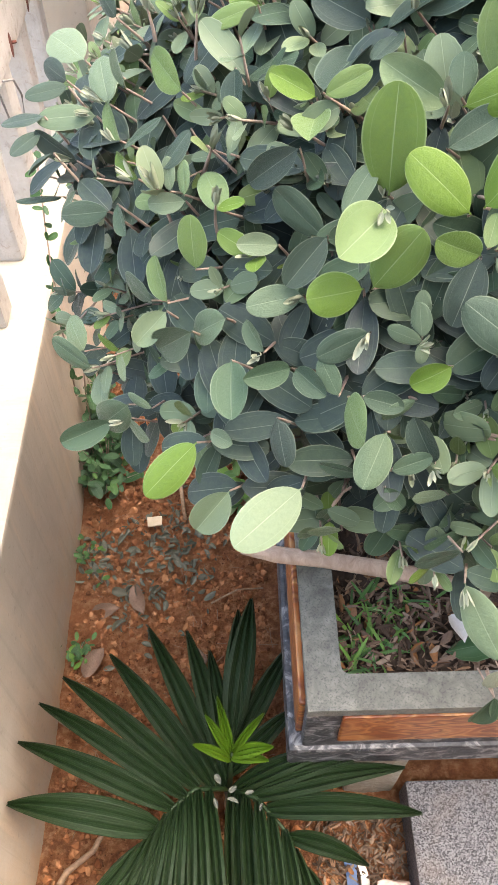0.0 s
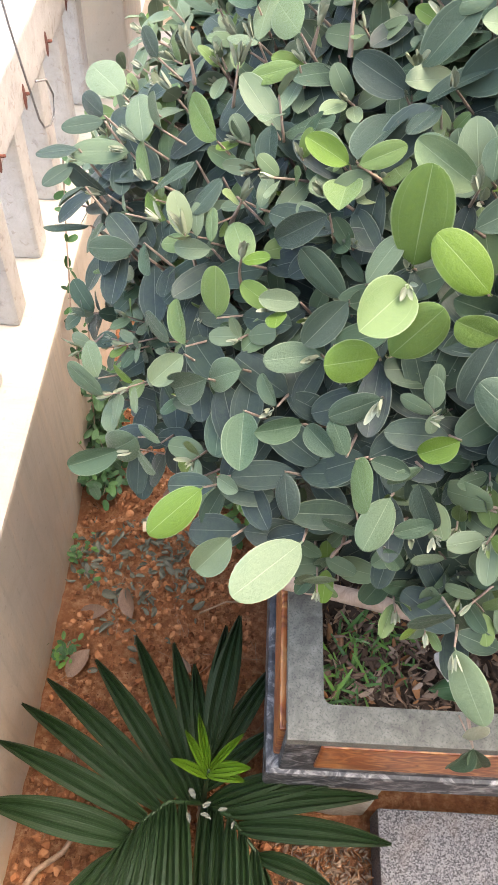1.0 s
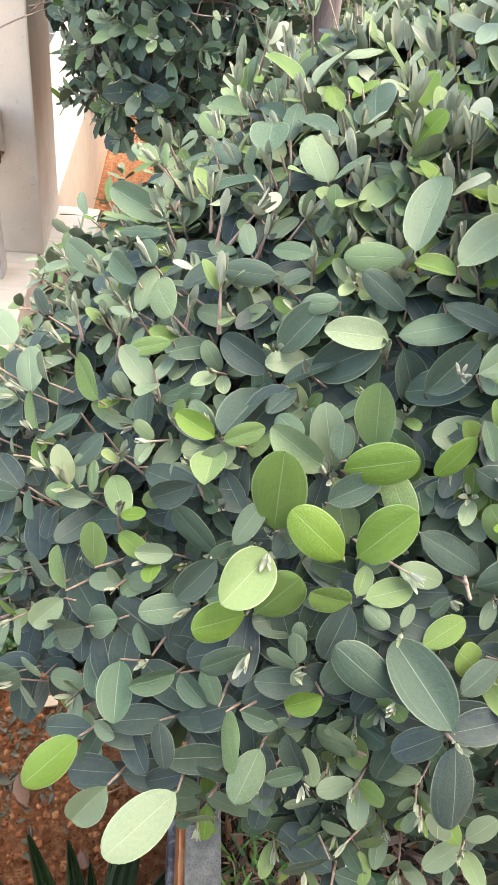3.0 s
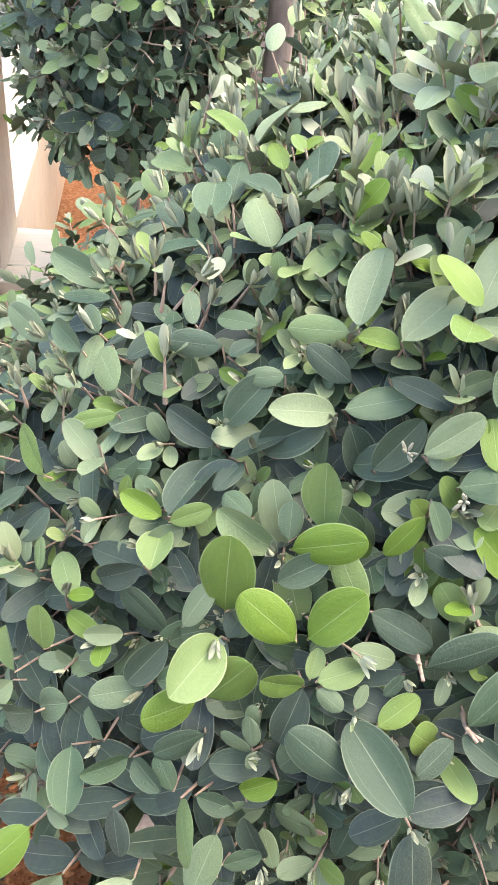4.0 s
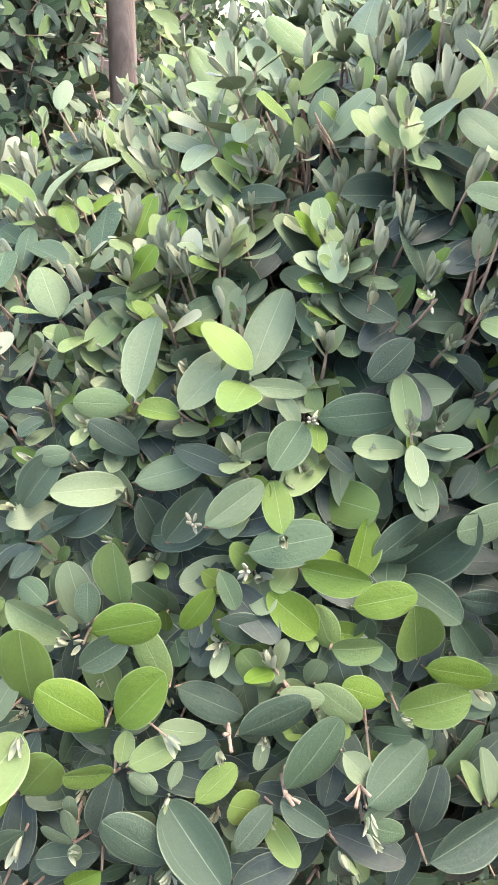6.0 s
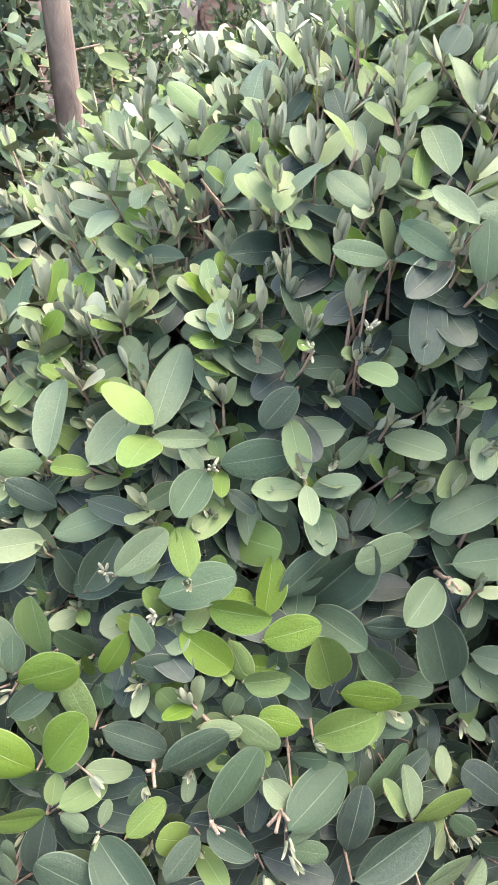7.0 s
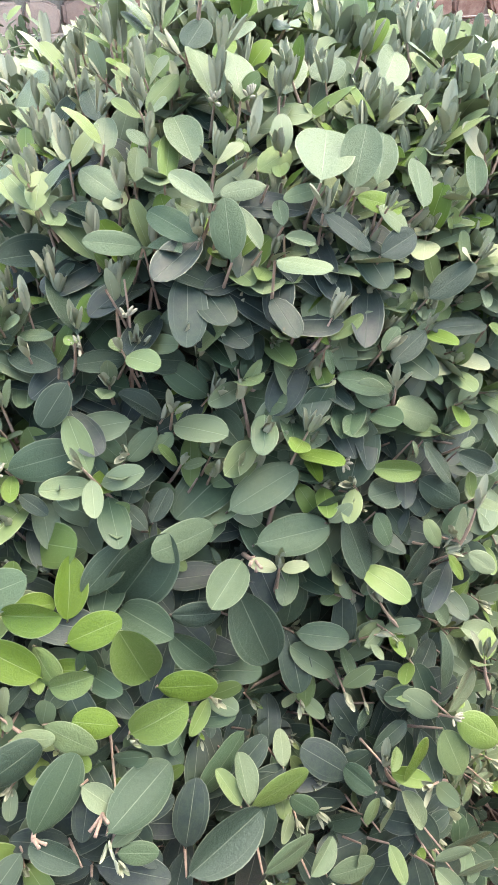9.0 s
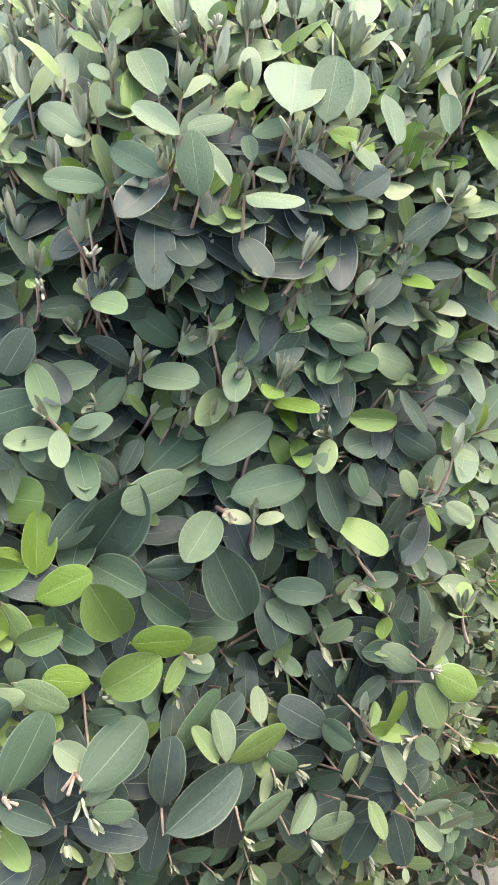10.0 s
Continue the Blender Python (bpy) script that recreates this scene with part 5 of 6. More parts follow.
leaf(-0.056, 0.656, 1.193, -0.068, 0.702, 1.212, 0.4, 0.5)
leaf(-0.046, 0.623, 1.179, -0.064, 0.659, 1.193, 0.5, 0.45)
leaf(-0.114, 0.660, 1.181, -0.150, 0.654, 1.179, 0.1, 0.5)
leaf(-0.117, 0.648, 1.174, -0.142, 0.630, 1.165, 0.1, 0.5)
leaf(-0.089, 0.639, 1.151, -0.121, 0.642, 1.175, 0.12, 0.5)
leaf(-0.105, 0.628, 1.166, -0.126, 0.612, 1.157, 0.12, 0.5)
leaf(-0.113, 0.658, 1.102, -0.149, 0.637, 1.118, 0.2, 0.4)
leaf(-0.092, 0.626, 1.131, -0.111, 0.615, 1.107, 0.25, 0.6)
leaf(-0.058, 0.583, 1.139, -0.105, 0.595, 1.126, 0.15, 0.4)
leaf(-0.050, 0.583, 1.146, -0.045, 0.556, 1.136, 0.2, 0.6)
leaf(-0.094, 0.685, 1.199, -0.118, 0.704, 1.205, 0.12, 0.6)
leaf(-0.093, 0.681, 1.196, -0.130, 0.676, 1.191, 0.15, 0.4)
leaf(0.015, 0.599, 1.203, -0.009, 0.585, 1.179, 0.12, 0.6)
leaf(-0.003, 0.567, 1.168, -0.007, 0.590, 1.184, 0.5, 0.5)
leaf(0.009, 0.556, 1.172, 0.007, 0.580, 1.187, 0.55, 0.5)
leaf(-0.005, 0.564, 1.165, -0.034, 0.571, 1.157, 0.5, 0.5)
leaf(0.010, 0.551, 1.170, -0.023, 0.560, 1.161, 0.5, 0.45)
leaf(0.040, 0.524, 1.179, 0.024, 0.562, 1.191, 0.5, 0.5)
leaf(-0.095, 0.545, 0.987, -0.135, 0.567, 1.001, 0.4, 0.5)
leaf(-0.102, 0.560, 0.995, -0.124, 0.600, 1.004, 0.56, 0.5)
leaf(-0.074, 0.499, 0.962, -0.128, 0.490, 0.937, 0.4, 0.4)
leaf(-0.058, 0.492, 0.975, -0.041, 0.463, 0.975, 0.4, 0.6)
leaf(-0.031, 0.480, 1.002, -0.057, 0.496, 1.000, 0.5, 0.35)
leaf(-0.022, 0.508, 1.106, -0.049, 0.533, 1.109, 0.2, 0.5)
leaf(0.024, 0.415, 1.048, 0.041, 0.400, 1.052, 0.5, 0.6)
leaf(0.069, 0.633, 1.280, 0.031, 0.639, 1.264, 0.55, 0.35)
leaf(0.094, 0.528, 1.243, 0.120, 0.530, 1.257, 0.5, 0.6)
leaf(0.157, 0.584, 1.283, 0.190, 0.577, 1.318, 0.12, 0.35)
leaf(0.106, 0.461, 1.162, 0.138, 0.453, 1.185, 0.3, 0.5)
leaf(0.144, 0.428, 1.144, 0.107, 0.420, 1.127, 0.25, 0.5)
leaf(0.139, 0.366, 1.055, 0.109, 0.371, 1.055, 0.25, 0.45)
leaf(0.158, 0.359, 1.046, 0.174, 0.350, 1.028, 0.3, 0.5)
leaf(0.178, 0.421, 1.158, 0.175, 0.429, 1.179, 0.5, 0.5)
leaf(0.176, 0.389, 1.114, 0.153, 0.380, 1.102, 0.35, 0.4)
leaf(0.138, 0.396, 1.110, 0.166, 0.384, 1.111, 0.15, 0.5)
leaf(0.193, 0.363, 1.070, 0.173, 0.375, 1.103, 0.15, 0.5)
leaf(0.161, 0.362, 1.063, 0.188, 0.362, 1.079, 0.25, 0.45)
leaf(0.210, 0.360, 1.032, 0.182, 0.354, 1.035, 0.5, 0.5)
leaf(0.068, 0.437, 1.116, 0.053, 0.457, 1.128, 0.35, 0.6)
leaf(0.046, 0.556, 1.207, 0.051, 0.577, 1.225, 0.45, 0.4)
leaf(0.051, 0.614, 1.243, 0.048, 0.581, 1.225, 0.15, 0.5)
leaf(0.448, 0.835, 1.566, 0.467, 0.880, 1.608, 0.5, 0.55)
leaf(0.325, 1.015, 1.453, 0.295, 1.015, 1.487, 0.5, 0.45)
leaf(0.318, 0.988, 1.441, 0.348, 1.017, 1.461, 0.6, 0.55)
leaf(0.338, 0.983, 1.432, 0.355, 1.020, 1.459, 0.4, 0.4)
leaf(0.369, 1.015, 1.480, 0.372, 1.014, 1.514, 0.6, 0.5)
leaf(0.281, 0.895, 1.436, 0.302, 0.921, 1.454, 0.5, 0.45)
leaf(0.320, 0.912, 1.412, 0.299, 0.945, 1.441, 0.5, 0.3)
leaf(0.292, 0.879, 1.418, 0.307, 0.906, 1.435, 0.35, 0.5)
leaf(0.438, 0.709, 1.534, 0.460, 0.699, 1.566, 0.12, 0.4)
leaf(0.468, 0.789, 1.577, 0.486, 0.792, 1.599, 0.12, 0.5)
leaf(0.412, 0.806, 1.524, 0.425, 0.778, 1.518, 0.5, 0.4)
leaf(0.431, 0.723, 1.533, 0.446, 0.714, 1.548, 0.55, 0.45)
leaf(0.393, 0.910, 1.473, 0.430, 0.870, 1.484, 0.15, 0.3)
leaf(0.408, 0.714, 1.496, 0.401, 0.738, 1.506, 0.5, 0.5)
leaf(0.400, 0.705, 1.472, 0.414, 0.701, 1.504, 0.55, 0.5)
leaf(0.418, 0.669, 1.500, 0.437, 0.661, 1.519, 0.5, 0.45)
leaf(0.428, 0.636, 1.506, 0.443, 0.642, 1.521, 0.15, 0.5)
leaf(0.302, 0.869, 1.396, 0.264, 0.867, 1.427, 0.5, 0.35)
leaf(0.553, 0.767, 1.650, 0.531, 0.775, 1.678, 0.5, 0.35)
leaf(0.550, 0.747, 1.651, 0.569, 0.732, 1.677, 0.6, 0.4)
leaf(0.547, 0.770, 1.648, 0.529, 0.771, 1.666, 0.4, 0.5)
leaf(0.555, 0.701, 1.649, 0.578, 0.722, 1.666, 0.15, 0.6)
leaf(0.611, 0.732, 1.661, 0.612, 0.729, 1.695, 0.6, 0.5)
leaf(0.585, 0.696, 1.653, 0.612, 0.711, 1.665, 0.5, 0.5)
leaf(0.574, 0.679, 1.644, 0.587, 0.698, 1.659, 0.6, 0.6)
leaf(0.514, 0.675, 1.615, 0.541, 0.681, 1.638, 0.5, 0.4)
leaf(0.492, 0.634, 1.578, 0.500, 0.649, 1.597, 0.55, 0.55)
leaf(0.505, 0.647, 1.598, 0.500, 0.667, 1.608, 0.5, 0.5)
leaf(0.508, 0.614, 1.581, 0.524, 0.641, 1.609, 0.55, 0.35)
leaf(0.570, 0.595, 1.590, 0.602, 0.609, 1.601, 0.5, 0.5)
leaf(0.570, 0.612, 1.598, 0.569, 0.625, 1.606, 0.6, 0.6)
leaf(0.381, 0.651, 1.452, 0.358, 0.678, 1.455, 0.45, 0.5)
leaf(0.335, 0.745, 1.393, 0.336, 0.766, 1.405, 0.5, 0.45)
leaf(0.417, 0.600, 1.486, 0.395, 0.618, 1.483, 0.45, 0.4)
leaf(0.280, 0.662, 1.421, 0.313, 0.681, 1.432, 0.35, 0.5)
leaf(0.415, 0.585, 1.469, 0.385, 0.623, 1.474, 0.12, 0.5)
leaf(0.059, 0.748, 1.315, 0.014, 0.771, 1.307, 0.35, 0.35)
leaf(0.035, 0.704, 1.289, 0.007, 0.734, 1.297, 0.3, 0.5)
leaf(0.049, 0.715, 1.301, 0.032, 0.741, 1.310, 0.3, 0.6)
leaf(0.038, 0.673, 1.274, 0.012, 0.689, 1.273, 0.5, 0.35)
leaf(-0.049, 0.721, 1.234, -0.066, 0.737, 1.250, 0.12, 0.6)
leaf(0.053, 0.698, 1.298, 0.076, 0.704, 1.316, 0.15, 0.4)
leaf(0.105, 0.837, 1.372, 0.082, 0.867, 1.382, 0.5, 0.5)
leaf(0.051, 0.840, 1.336, 0.044, 0.868, 1.349, 0.5, 0.4)
leaf(0.129, 0.901, 1.392, 0.134, 0.935, 1.419, 0.4, 0.4)
leaf(0.123, 0.895, 1.388, 0.122, 0.932, 1.408, 0.6, 0.5)
leaf(0.309, 0.867, 1.381, 0.310, 0.898, 1.397, 0.5, 0.4)
sprig(0.238, 1.046, 1.476, -0.31, 0.02, 0.95)
sprig(0.186, 0.953, 1.459, -0.27, -0.50, 0.82)
sprig(0.053, 0.886, 1.340, -0.26, -0.28, 0.92)
sprig(0.120, 0.944, 1.401, 0.01, -0.38, 0.92)
sprig(0.145, 0.949, 1.430, 0.01, -0.38, 0.93)
sprig(0.165, 0.931, 1.426, -0.05, -0.33, 0.94)
sprig(0.352, 0.923, 1.440, -0.25, -0.21, 0.95)
sprig(0.368, 0.858, 1.427, -0.28, 0.07, 0.96)
sprig(0.380, 0.788, 1.512, -0.43, -0.09, 0.90)
sprig(0.385, 0.742, 1.522, -0.34, -0.37, 0.87)
sprig(0.363, 0.962, 1.513, -0.54, -0.00, 0.84)
sprig(0.331, 1.019, 1.519, -0.44, -0.13, 0.89)
sprig(0.094, 0.754, 1.352, -0.08, 0.08, 0.99)
sprig(0.104, 0.723, 1.351, -0.11, -0.18, 0.98)
sprig(0.134, 0.717, 1.362, 0.06, -0.46, 0.89)
sprig(0.140, 0.689, 1.355, -0.08, -0.19, 0.98)
sprig(0.173, 0.697, 1.371, -0.28, -0.29, 0.91)
sprig(0.081, 0.645, 1.304, 0.19, -0.25, 0.95)
sprig(0.105, 0.655, 1.325, 0.15, -0.18, 0.97)
sprig(0.289, 0.697, 1.405, -0.77, -0.22, 0.60)
sprig(0.314, 0.632, 1.442, -0.06, -0.74, 0.67)
sprig(0.371, 0.594, 1.441, -0.11, -0.60, 0.79)
sprig(0.257, 0.831, 1.415, -0.17, -0.37, 0.91)
sprig(0.281, 0.830, 1.394, -0.23, -0.07, 0.97)
sprig(0.397, 0.668, 1.497, -0.35, -0.21, 0.91)
sprig(0.401, 0.697, 1.513, -0.44, -0.33, 0.84)
sprig(0.321, 0.456, 1.273, -0.29, -0.15, 0.94)
sprig(0.423, 0.672, 1.499, -0.00, -0.64, 0.77)
sprig(0.428, 0.630, 1.504, 0.13, -0.57, 0.81)
sprig(0.463, 0.594, 1.516, -0.11, -0.46, 0.88)
sprig(0.432, 0.593, 1.494, -0.07, -0.49, 0.87)
sprig(0.471, 0.577, 1.482, -0.11, -0.78, 0.61)
sprig(0.446, 0.567, 1.458, -0.01, -0.61, 0.79)
sprig(0.451, 0.552, 1.404, -0.20, -0.65, 0.73)
sprig(0.491, 0.540, 1.393, 0.13, -0.56, 0.82)
sprig(0.508, 0.644, 1.604, -0.03, -0.32, 0.95)
sprig(0.485, 0.634, 1.577, -0.34, -0.65, 0.68)
sprig(0.605, 0.532, 1.501, -0.17, -0.45, 0.87)
sprig(0.654, 0.509, 1.444, -0.35, -0.33, 0.88)
sprig(0.615, 0.489, 1.374, -0.36, -0.48, 0.80)
sprig(0.713, 0.454, 1.347, -0.17, -0.10, 0.98)
sprig(0.692, 0.449, 1.328, -0.46, -0.15, 0.87)
sprig(0.609, 0.374, 1.156, -0.42, -0.20, 0.88)
sprig(0.515, 0.769, 1.643, 0.03, -0.28, 0.96)
sprig(0.504, 0.827, 1.626, -0.03, -0.56, 0.83)
sprig(0.520, 0.734, 1.634, -0.03, -0.62, 0.79)
sprig(0.699, 0.689, 1.645, -0.23, -0.54, 0.81)
sprig(0.751, 0.705, 1.644, -0.41, -0.15, 0.90)
sprig(0.823, 0.765, 1.636, 0.06, -0.28, 0.96)
sprig(0.654, 0.662, 1.629, -0.51, -0.38, 0.77)
sprig(0.811, 0.669, 1.615, -0.38, 0.00, 0.92)
sprig(0.766, 0.598, 1.584, -0.45, -0.32, 0.83)
sprig(0.651, 0.549, 1.571, -0.36, -0.72, 0.59)
sprig(0.634, 0.453, 1.266, -0.37, -0.13, 0.92)
sprig(0.543, 0.466, 1.332, -0.35, -0.33, 0.88)
sprig(0.563, 0.445, 1.170, -0.27, -0.89, 0.36)
sprig(0.615, 0.422, 1.174, -0.42, -0.80, 0.43)
sprig(0.660, 0.432, 1.204, -0.39, 0.31, 0.87)
sprig(0.715, 0.400, 1.218, -0.14, 0.06, 0.99)
sprig(0.642, 0.348, 1.143, -0.69, -0.19, 0.69)
sprig(0.484, 0.873, 1.619, -0.01, 0.04, 1.00)
sprig(0.439, 0.853, 1.569, -0.35, -0.20, 0.91)
sprig(0.454, 0.805, 1.570, 0.05, 0.00, 1.00)
sprig(0.435, 0.787, 1.553, -0.26, -0.17, 0.95)
sprig(0.384, 0.914, 1.457, -0.17, -0.04, 0.98)
sprig(0.396, 0.838, 1.488, -0.00, -0.27, 0.96)
sprig(0.403, 0.786, 1.509, -0.26, -0.53, 0.81)
sprig(0.324, 0.901, 1.410, 0.22, -0.03, 0.97)
sprig(0.405, 0.712, 1.495, -0.39, -0.19, 0.90)
sprig(0.523, 0.869, 1.634, -0.31, -0.53, 0.79)
sprig(0.529, 0.839, 1.637, -0.23, -0.50, 0.84)
sprig(0.487, 0.754, 1.601, -0.37, -0.28, 0.89)
sprig(0.503, 0.772, 1.620, -0.67, -0.47, 0.57)
sprig(0.509, 0.673, 1.616, -0.43, -0.31, 0.85)
sprig(0.566, 0.800, 1.652, -0.55, -0.32, 0.77)
sprig(0.573, 0.712, 1.692, -0.41, -0.40, 0.82)
sprig(0.571, 0.649, 1.628, -0.38, -0.71, 0.59)
sprig(0.660, 0.743, 1.660, -0.42, -0.61, 0.67)
sprig(0.626, 0.667, 1.635, -0.50, -0.24, 0.83)
sprig(0.608, 0.647, 1.625, -0.43, -0.26, 0.86)
sprig(0.591, 0.604, 1.600, -0.44, -0.46, 0.77)
sprig(0.547, 0.692, 1.647, -0.65, -0.30, 0.69)
sprig(0.397, 0.713, 1.469, -0.07, -0.14, 0.99)
sprig(0.288, 0.675, 1.422, -0.70, -0.43, 0.58)
sprig(0.396, 0.596, 1.477, -0.31, -0.37, 0.87)
sprig(0.039, 0.855, 1.336, -0.68, -0.25, 0.69)
sprig(0.117, 0.915, 1.397, -0.41, -0.04, 0.91)
sprig(0.144, 0.768, 1.376, -0.25, -0.31, 0.92)
sprig(0.281, 0.896, 1.405, -0.32, -0.29, 0.90)
sprig(0.237, 0.813, 1.406, -0.67, -0.55, 0.49)
sprig(0.209, 0.870, 1.421, -0.42, -0.62, 0.67)
sprig(0.305, 0.932, 1.407, -0.41, -0.27, 0.87)
sprig(-0.020, 0.701, 1.250, -0.12, -0.04, 0.99)
sprig(0.022, 0.666, 1.260, -0.08, -0.06, 0.99)
sprig(-0.014, 0.571, 1.168, -0.41, -0.41, 0.82)
sprig(0.032, 0.569, 1.205, -0.28, -0.14, 0.95)
sprig(0.034, 0.526, 1.185, 0.17, -0.40, 0.90)

THIN = np.random.default_rng(3)
CLUSTERS = [(0.272, 0.530, 1.345), (0.301, 0.486, 1.345), (0.460, 0.558, 1.515), (0.430, 0.578, 1.486), (0.555, 0.640, 1.626), (0.577, 0.63, 1.63), (0.610, 0.500, 1.390), (0.358, 0.566, 1.400), (0.546, 0.578, 1.456), (0.668, 0.372, 1.194)]
STUBS = [(0.286, 0.426, 1.240), (0.324, 0.392, 1.206), (0.374, 0.383, 1.220), (0.527, 0.474, 1.340)]


def main_extent(p):
    """Where the main bush bears leaves: down to its skirt, and thinner on the side towards the garden."""
    back = (p[:, 1] - 0.55 * p[:, 0] > 1.05) | (p[:, 0] > 1.15)
    return (p[:, 2] > 0.95 - 0.02 * (p[:, 0] > 0.1) - 0.37 * (p[:, 0] > 0.45)) & (~back | (THIN.random(len(p)) < 0.35))


myrtle_bush("myrtle_bush", "dense rose-myrtle bush with grey-green leaves and bright new shoots", 11, MAIN, 0.9, 2600, 2200, (0.60, 0.98, 0.38), 0.046, SINGLES, main_extent,
            lambda p: 0.76 + 0.24 * np.clip((p[:, 0] - 0.02) / 0.2, 0, 1) * np.clip((p[:, 2] - 1.0) / 0.2, 0.2, 1),
            ((Dome((0.97, 0.74, 0.60), (0.32, 0.34, 0.26)), 260, lambda p: (p[:, 2] > 0.48) & (p[:, 1] < 0.80), 1.0),
             (Dome((0.84, 0.66, 0.64), (0.36, 0.33, 0.26)), 170, lambda p: (p[:, 2] > 0.50) & (p[:, 1] < 0.60), 0.0),
             (Dome((0.722, 1.136, 0.747), (0.99, 0.68, 0.85), 32.1, (-0.047, -0.266), 2.09), 460, lambda p: (p[:, 2] > 1.40) & (p[:, 0] < 1.1), 1.0),
             (Dome((0.67, 0.96, 1.40), (0.37, 0.43, 0.245), power=2.8), 430, lambda p: (p[:, 2] > 1.37) & (p[:, 2] < 1.565 + 0.45 * np.clip(p[:, 0] - 0.40, 0, 1)) & (p[:, 1] < 0.90 + 0.35 * (p[:, 0] - 0.6)) & (MAIN.depth(p) > 0.99), 0.0),
             (Dome((0.67, 0.96, 1.38), (0.33, 0.39, 0.225), power=2.8), 170, lambda p: (p[:, 2] > 1.37) & (p[:, 2] < 1.565 + 0.45 * np.clip(p[:, 0] - 0.40, 0, 1)) & (p[:, 1] < 0.90 + 0.35 * (p[:, 0] - 0.6)) & (MAIN.depth(p) > 0.97), 0.0),
             (Dome((0.722, 1.136, 0.747), (0.92, 0.62, 0.80), 32.1, (-0.047, -0.266), 2.09), 260, lambda p: (p[:, 2] > 0.88) & (p[:, 0] < 0.22) & (p[:, 1] < 1.05), 1.0)),
            lambda p: (p[:, 1] < 0.92) & (p[:, 0] < 1.0) & (p[:, 2] > 0.7), sprigs=SPRIGS, clusters=CLUSTERS, pruned=STUBS)
myrtle_bush("myrtle_bush", "shaded dark green rose-myrtle bush standing in red soil", 12, Dome((0.03, 2.22, 1.23), (0.30, 0.50, 0.66)), 0.90, 520, 450, (0.05, 2.2, GROUND), 0.055, shapes=PLAIN_SHAPES)

# ---- things on the soil ----
slab = part("paving_slab", box((0.345, 0.02, GROUND - 0.02), (0.80, 0.395, -0.02), 0.004), GRANITE)
tagged(slab, "loose grey granite paving slab lying on soil", "paving slab")
stone = part("broken_stone", box((0.27, 0.02, GROUND - 0.03), (0.335, 0.235, -0.045), 0.012, 3, 0.014, 4), PINK_STONE)
tagged(stone, "broken pinkish stone beside the slab", "stone")


def make_palm():
    """A young palm: a short stem, arching fronds with folded leaflets and one new bright frond."""
    heart = Vector((0.013, 0.362, 0.10))
    palm = empty("young_palm", (heart.x, heart.y, GROUND), "young palm with dark folded leaflets and a bright new frond", "palm")
    at = Vector(palm.location)
    part("stem", tube([(0, 0, -0.02), (0.002, 0.0, 0.1), (0, 0, 0.2)], [0.020, 0.016, 0.010], 10), BARK, palm, "fibrous brown stem", True)

    def leaflet(base, tip, width, rise, tone, frond, side):
        base, tip = Vector(base), Vector(tip)
        way, n = tip - base, 12
        across = way.cross(Vector((0, 0, 1))).normalized() * side
        folds = 6
        vs, qs, uv = [], [], []
        for layer in (0, 1):
            for j in range(n + 1):
                v = j / n
                half = width / 2 * max(0.05, math.sin(math.pi * (0.10 + 0.885 * v ** 0.8)) ** 0.75)
                mid = base + way * v + Vector((0, 0, rise * 4 * v * (1 - v) - rise * 0.4 * v * v))
                for i in range(folds + 1):
                    u = i / folds * 2 - 1
                    z = (0.0042 if i % 2 else -0.0042) * min(1.0, 3 * half / width * 2) + 0.006 * u * u - layer * 0.0012
                    vs.append(mid + across * (u * half) + Vector((0, 0, z)) - at)
                    uv.append((i / folds, v))
        w, m = folds + 1, (folds + 1) * (n + 1)
        for j in range(n):
            for i in range(folds):
                a = j * w + i
                qs.append((a, a + 1, a + w + 1, a + w))
                qs.append((a + m + w, a + m + w + 1, a + m + 1, a + m))
        verts = np.array([tuple(v) for v in vs])
        me = quad_mesh("leaflet", verts, np.array(qs), PALM, np.array(uv), False, tone=np.full(len(verts), tone), under=np.r_[np.zeros(m), np.ones(m)])
        new("leaflet", me).parent = frond

    def frond(points, tips, width, tone, label, rise):
        bm = tube([Vector(p) - at for p in points], [0.005, 0.004, 0.003, 0.002][: len(points)], 7)
        spine = part("frond", bm, PALM, palm, label, True)
        for key, value in (("tone", 0.2), ("under", 0.0)):
            spine.data.attributes.new(key, "FLOAT", "POINT").data.foreach_set("value", [value] * len(spine.data.vertices))
        pts = [Vector(p) for p in points]
        for s, tx, ty, tz, k in tips:
            f = s * (len(pts) - 1)
            i = min(int(f), len(pts) - 2)
            leaflet(pts[i].lerp(pts[i + 1], f - i), (tx, ty, tz), width * k, rise, tone, spine, 1)
        return spine

    h = heart
    frond([h, (-0.045, 0.350, 0.155), (-0.085, 0.315, 0.165), (-0.115, 0.27, 0.15)],
          [(0.05, -0.138, 0.640, 0.17, 0.9), (0.16, -0.205, 0.585, 0.18, 0.9), (0.30, -0.285, 0.540, 0.19, 0.85), (0.45, -0.318, 0.490, 0.20, 0.8),
           (0.62, -0.345, 0.425, 0.20, 0.9), (0.85, -0.350, 0.330, 0.19, 1.25), (0.98, -0.25, 0.13, 0.12, 0.75), (0.90, -0.22, 0.10, 0.12, 0.7), (0.80, -0.18, 0.07, 0.12, 0.65), (0.70, -0.145, 0.06, 0.12, 0.65),
           (0.60, -0.11, 0.05, 0.12, 0.65), (0.50, -0.08, 0.05, 0.12, 0.65), (0.40, -0.05, 0.05, 0.12, 0.65), (0.30, -0.02, 0.05, 0.12, 0.65), (0.20, 0.01, 0.05, 0.12, 0.65)], 0.046, 0.10, "dark green frond spreading towards the wall", 0.035)
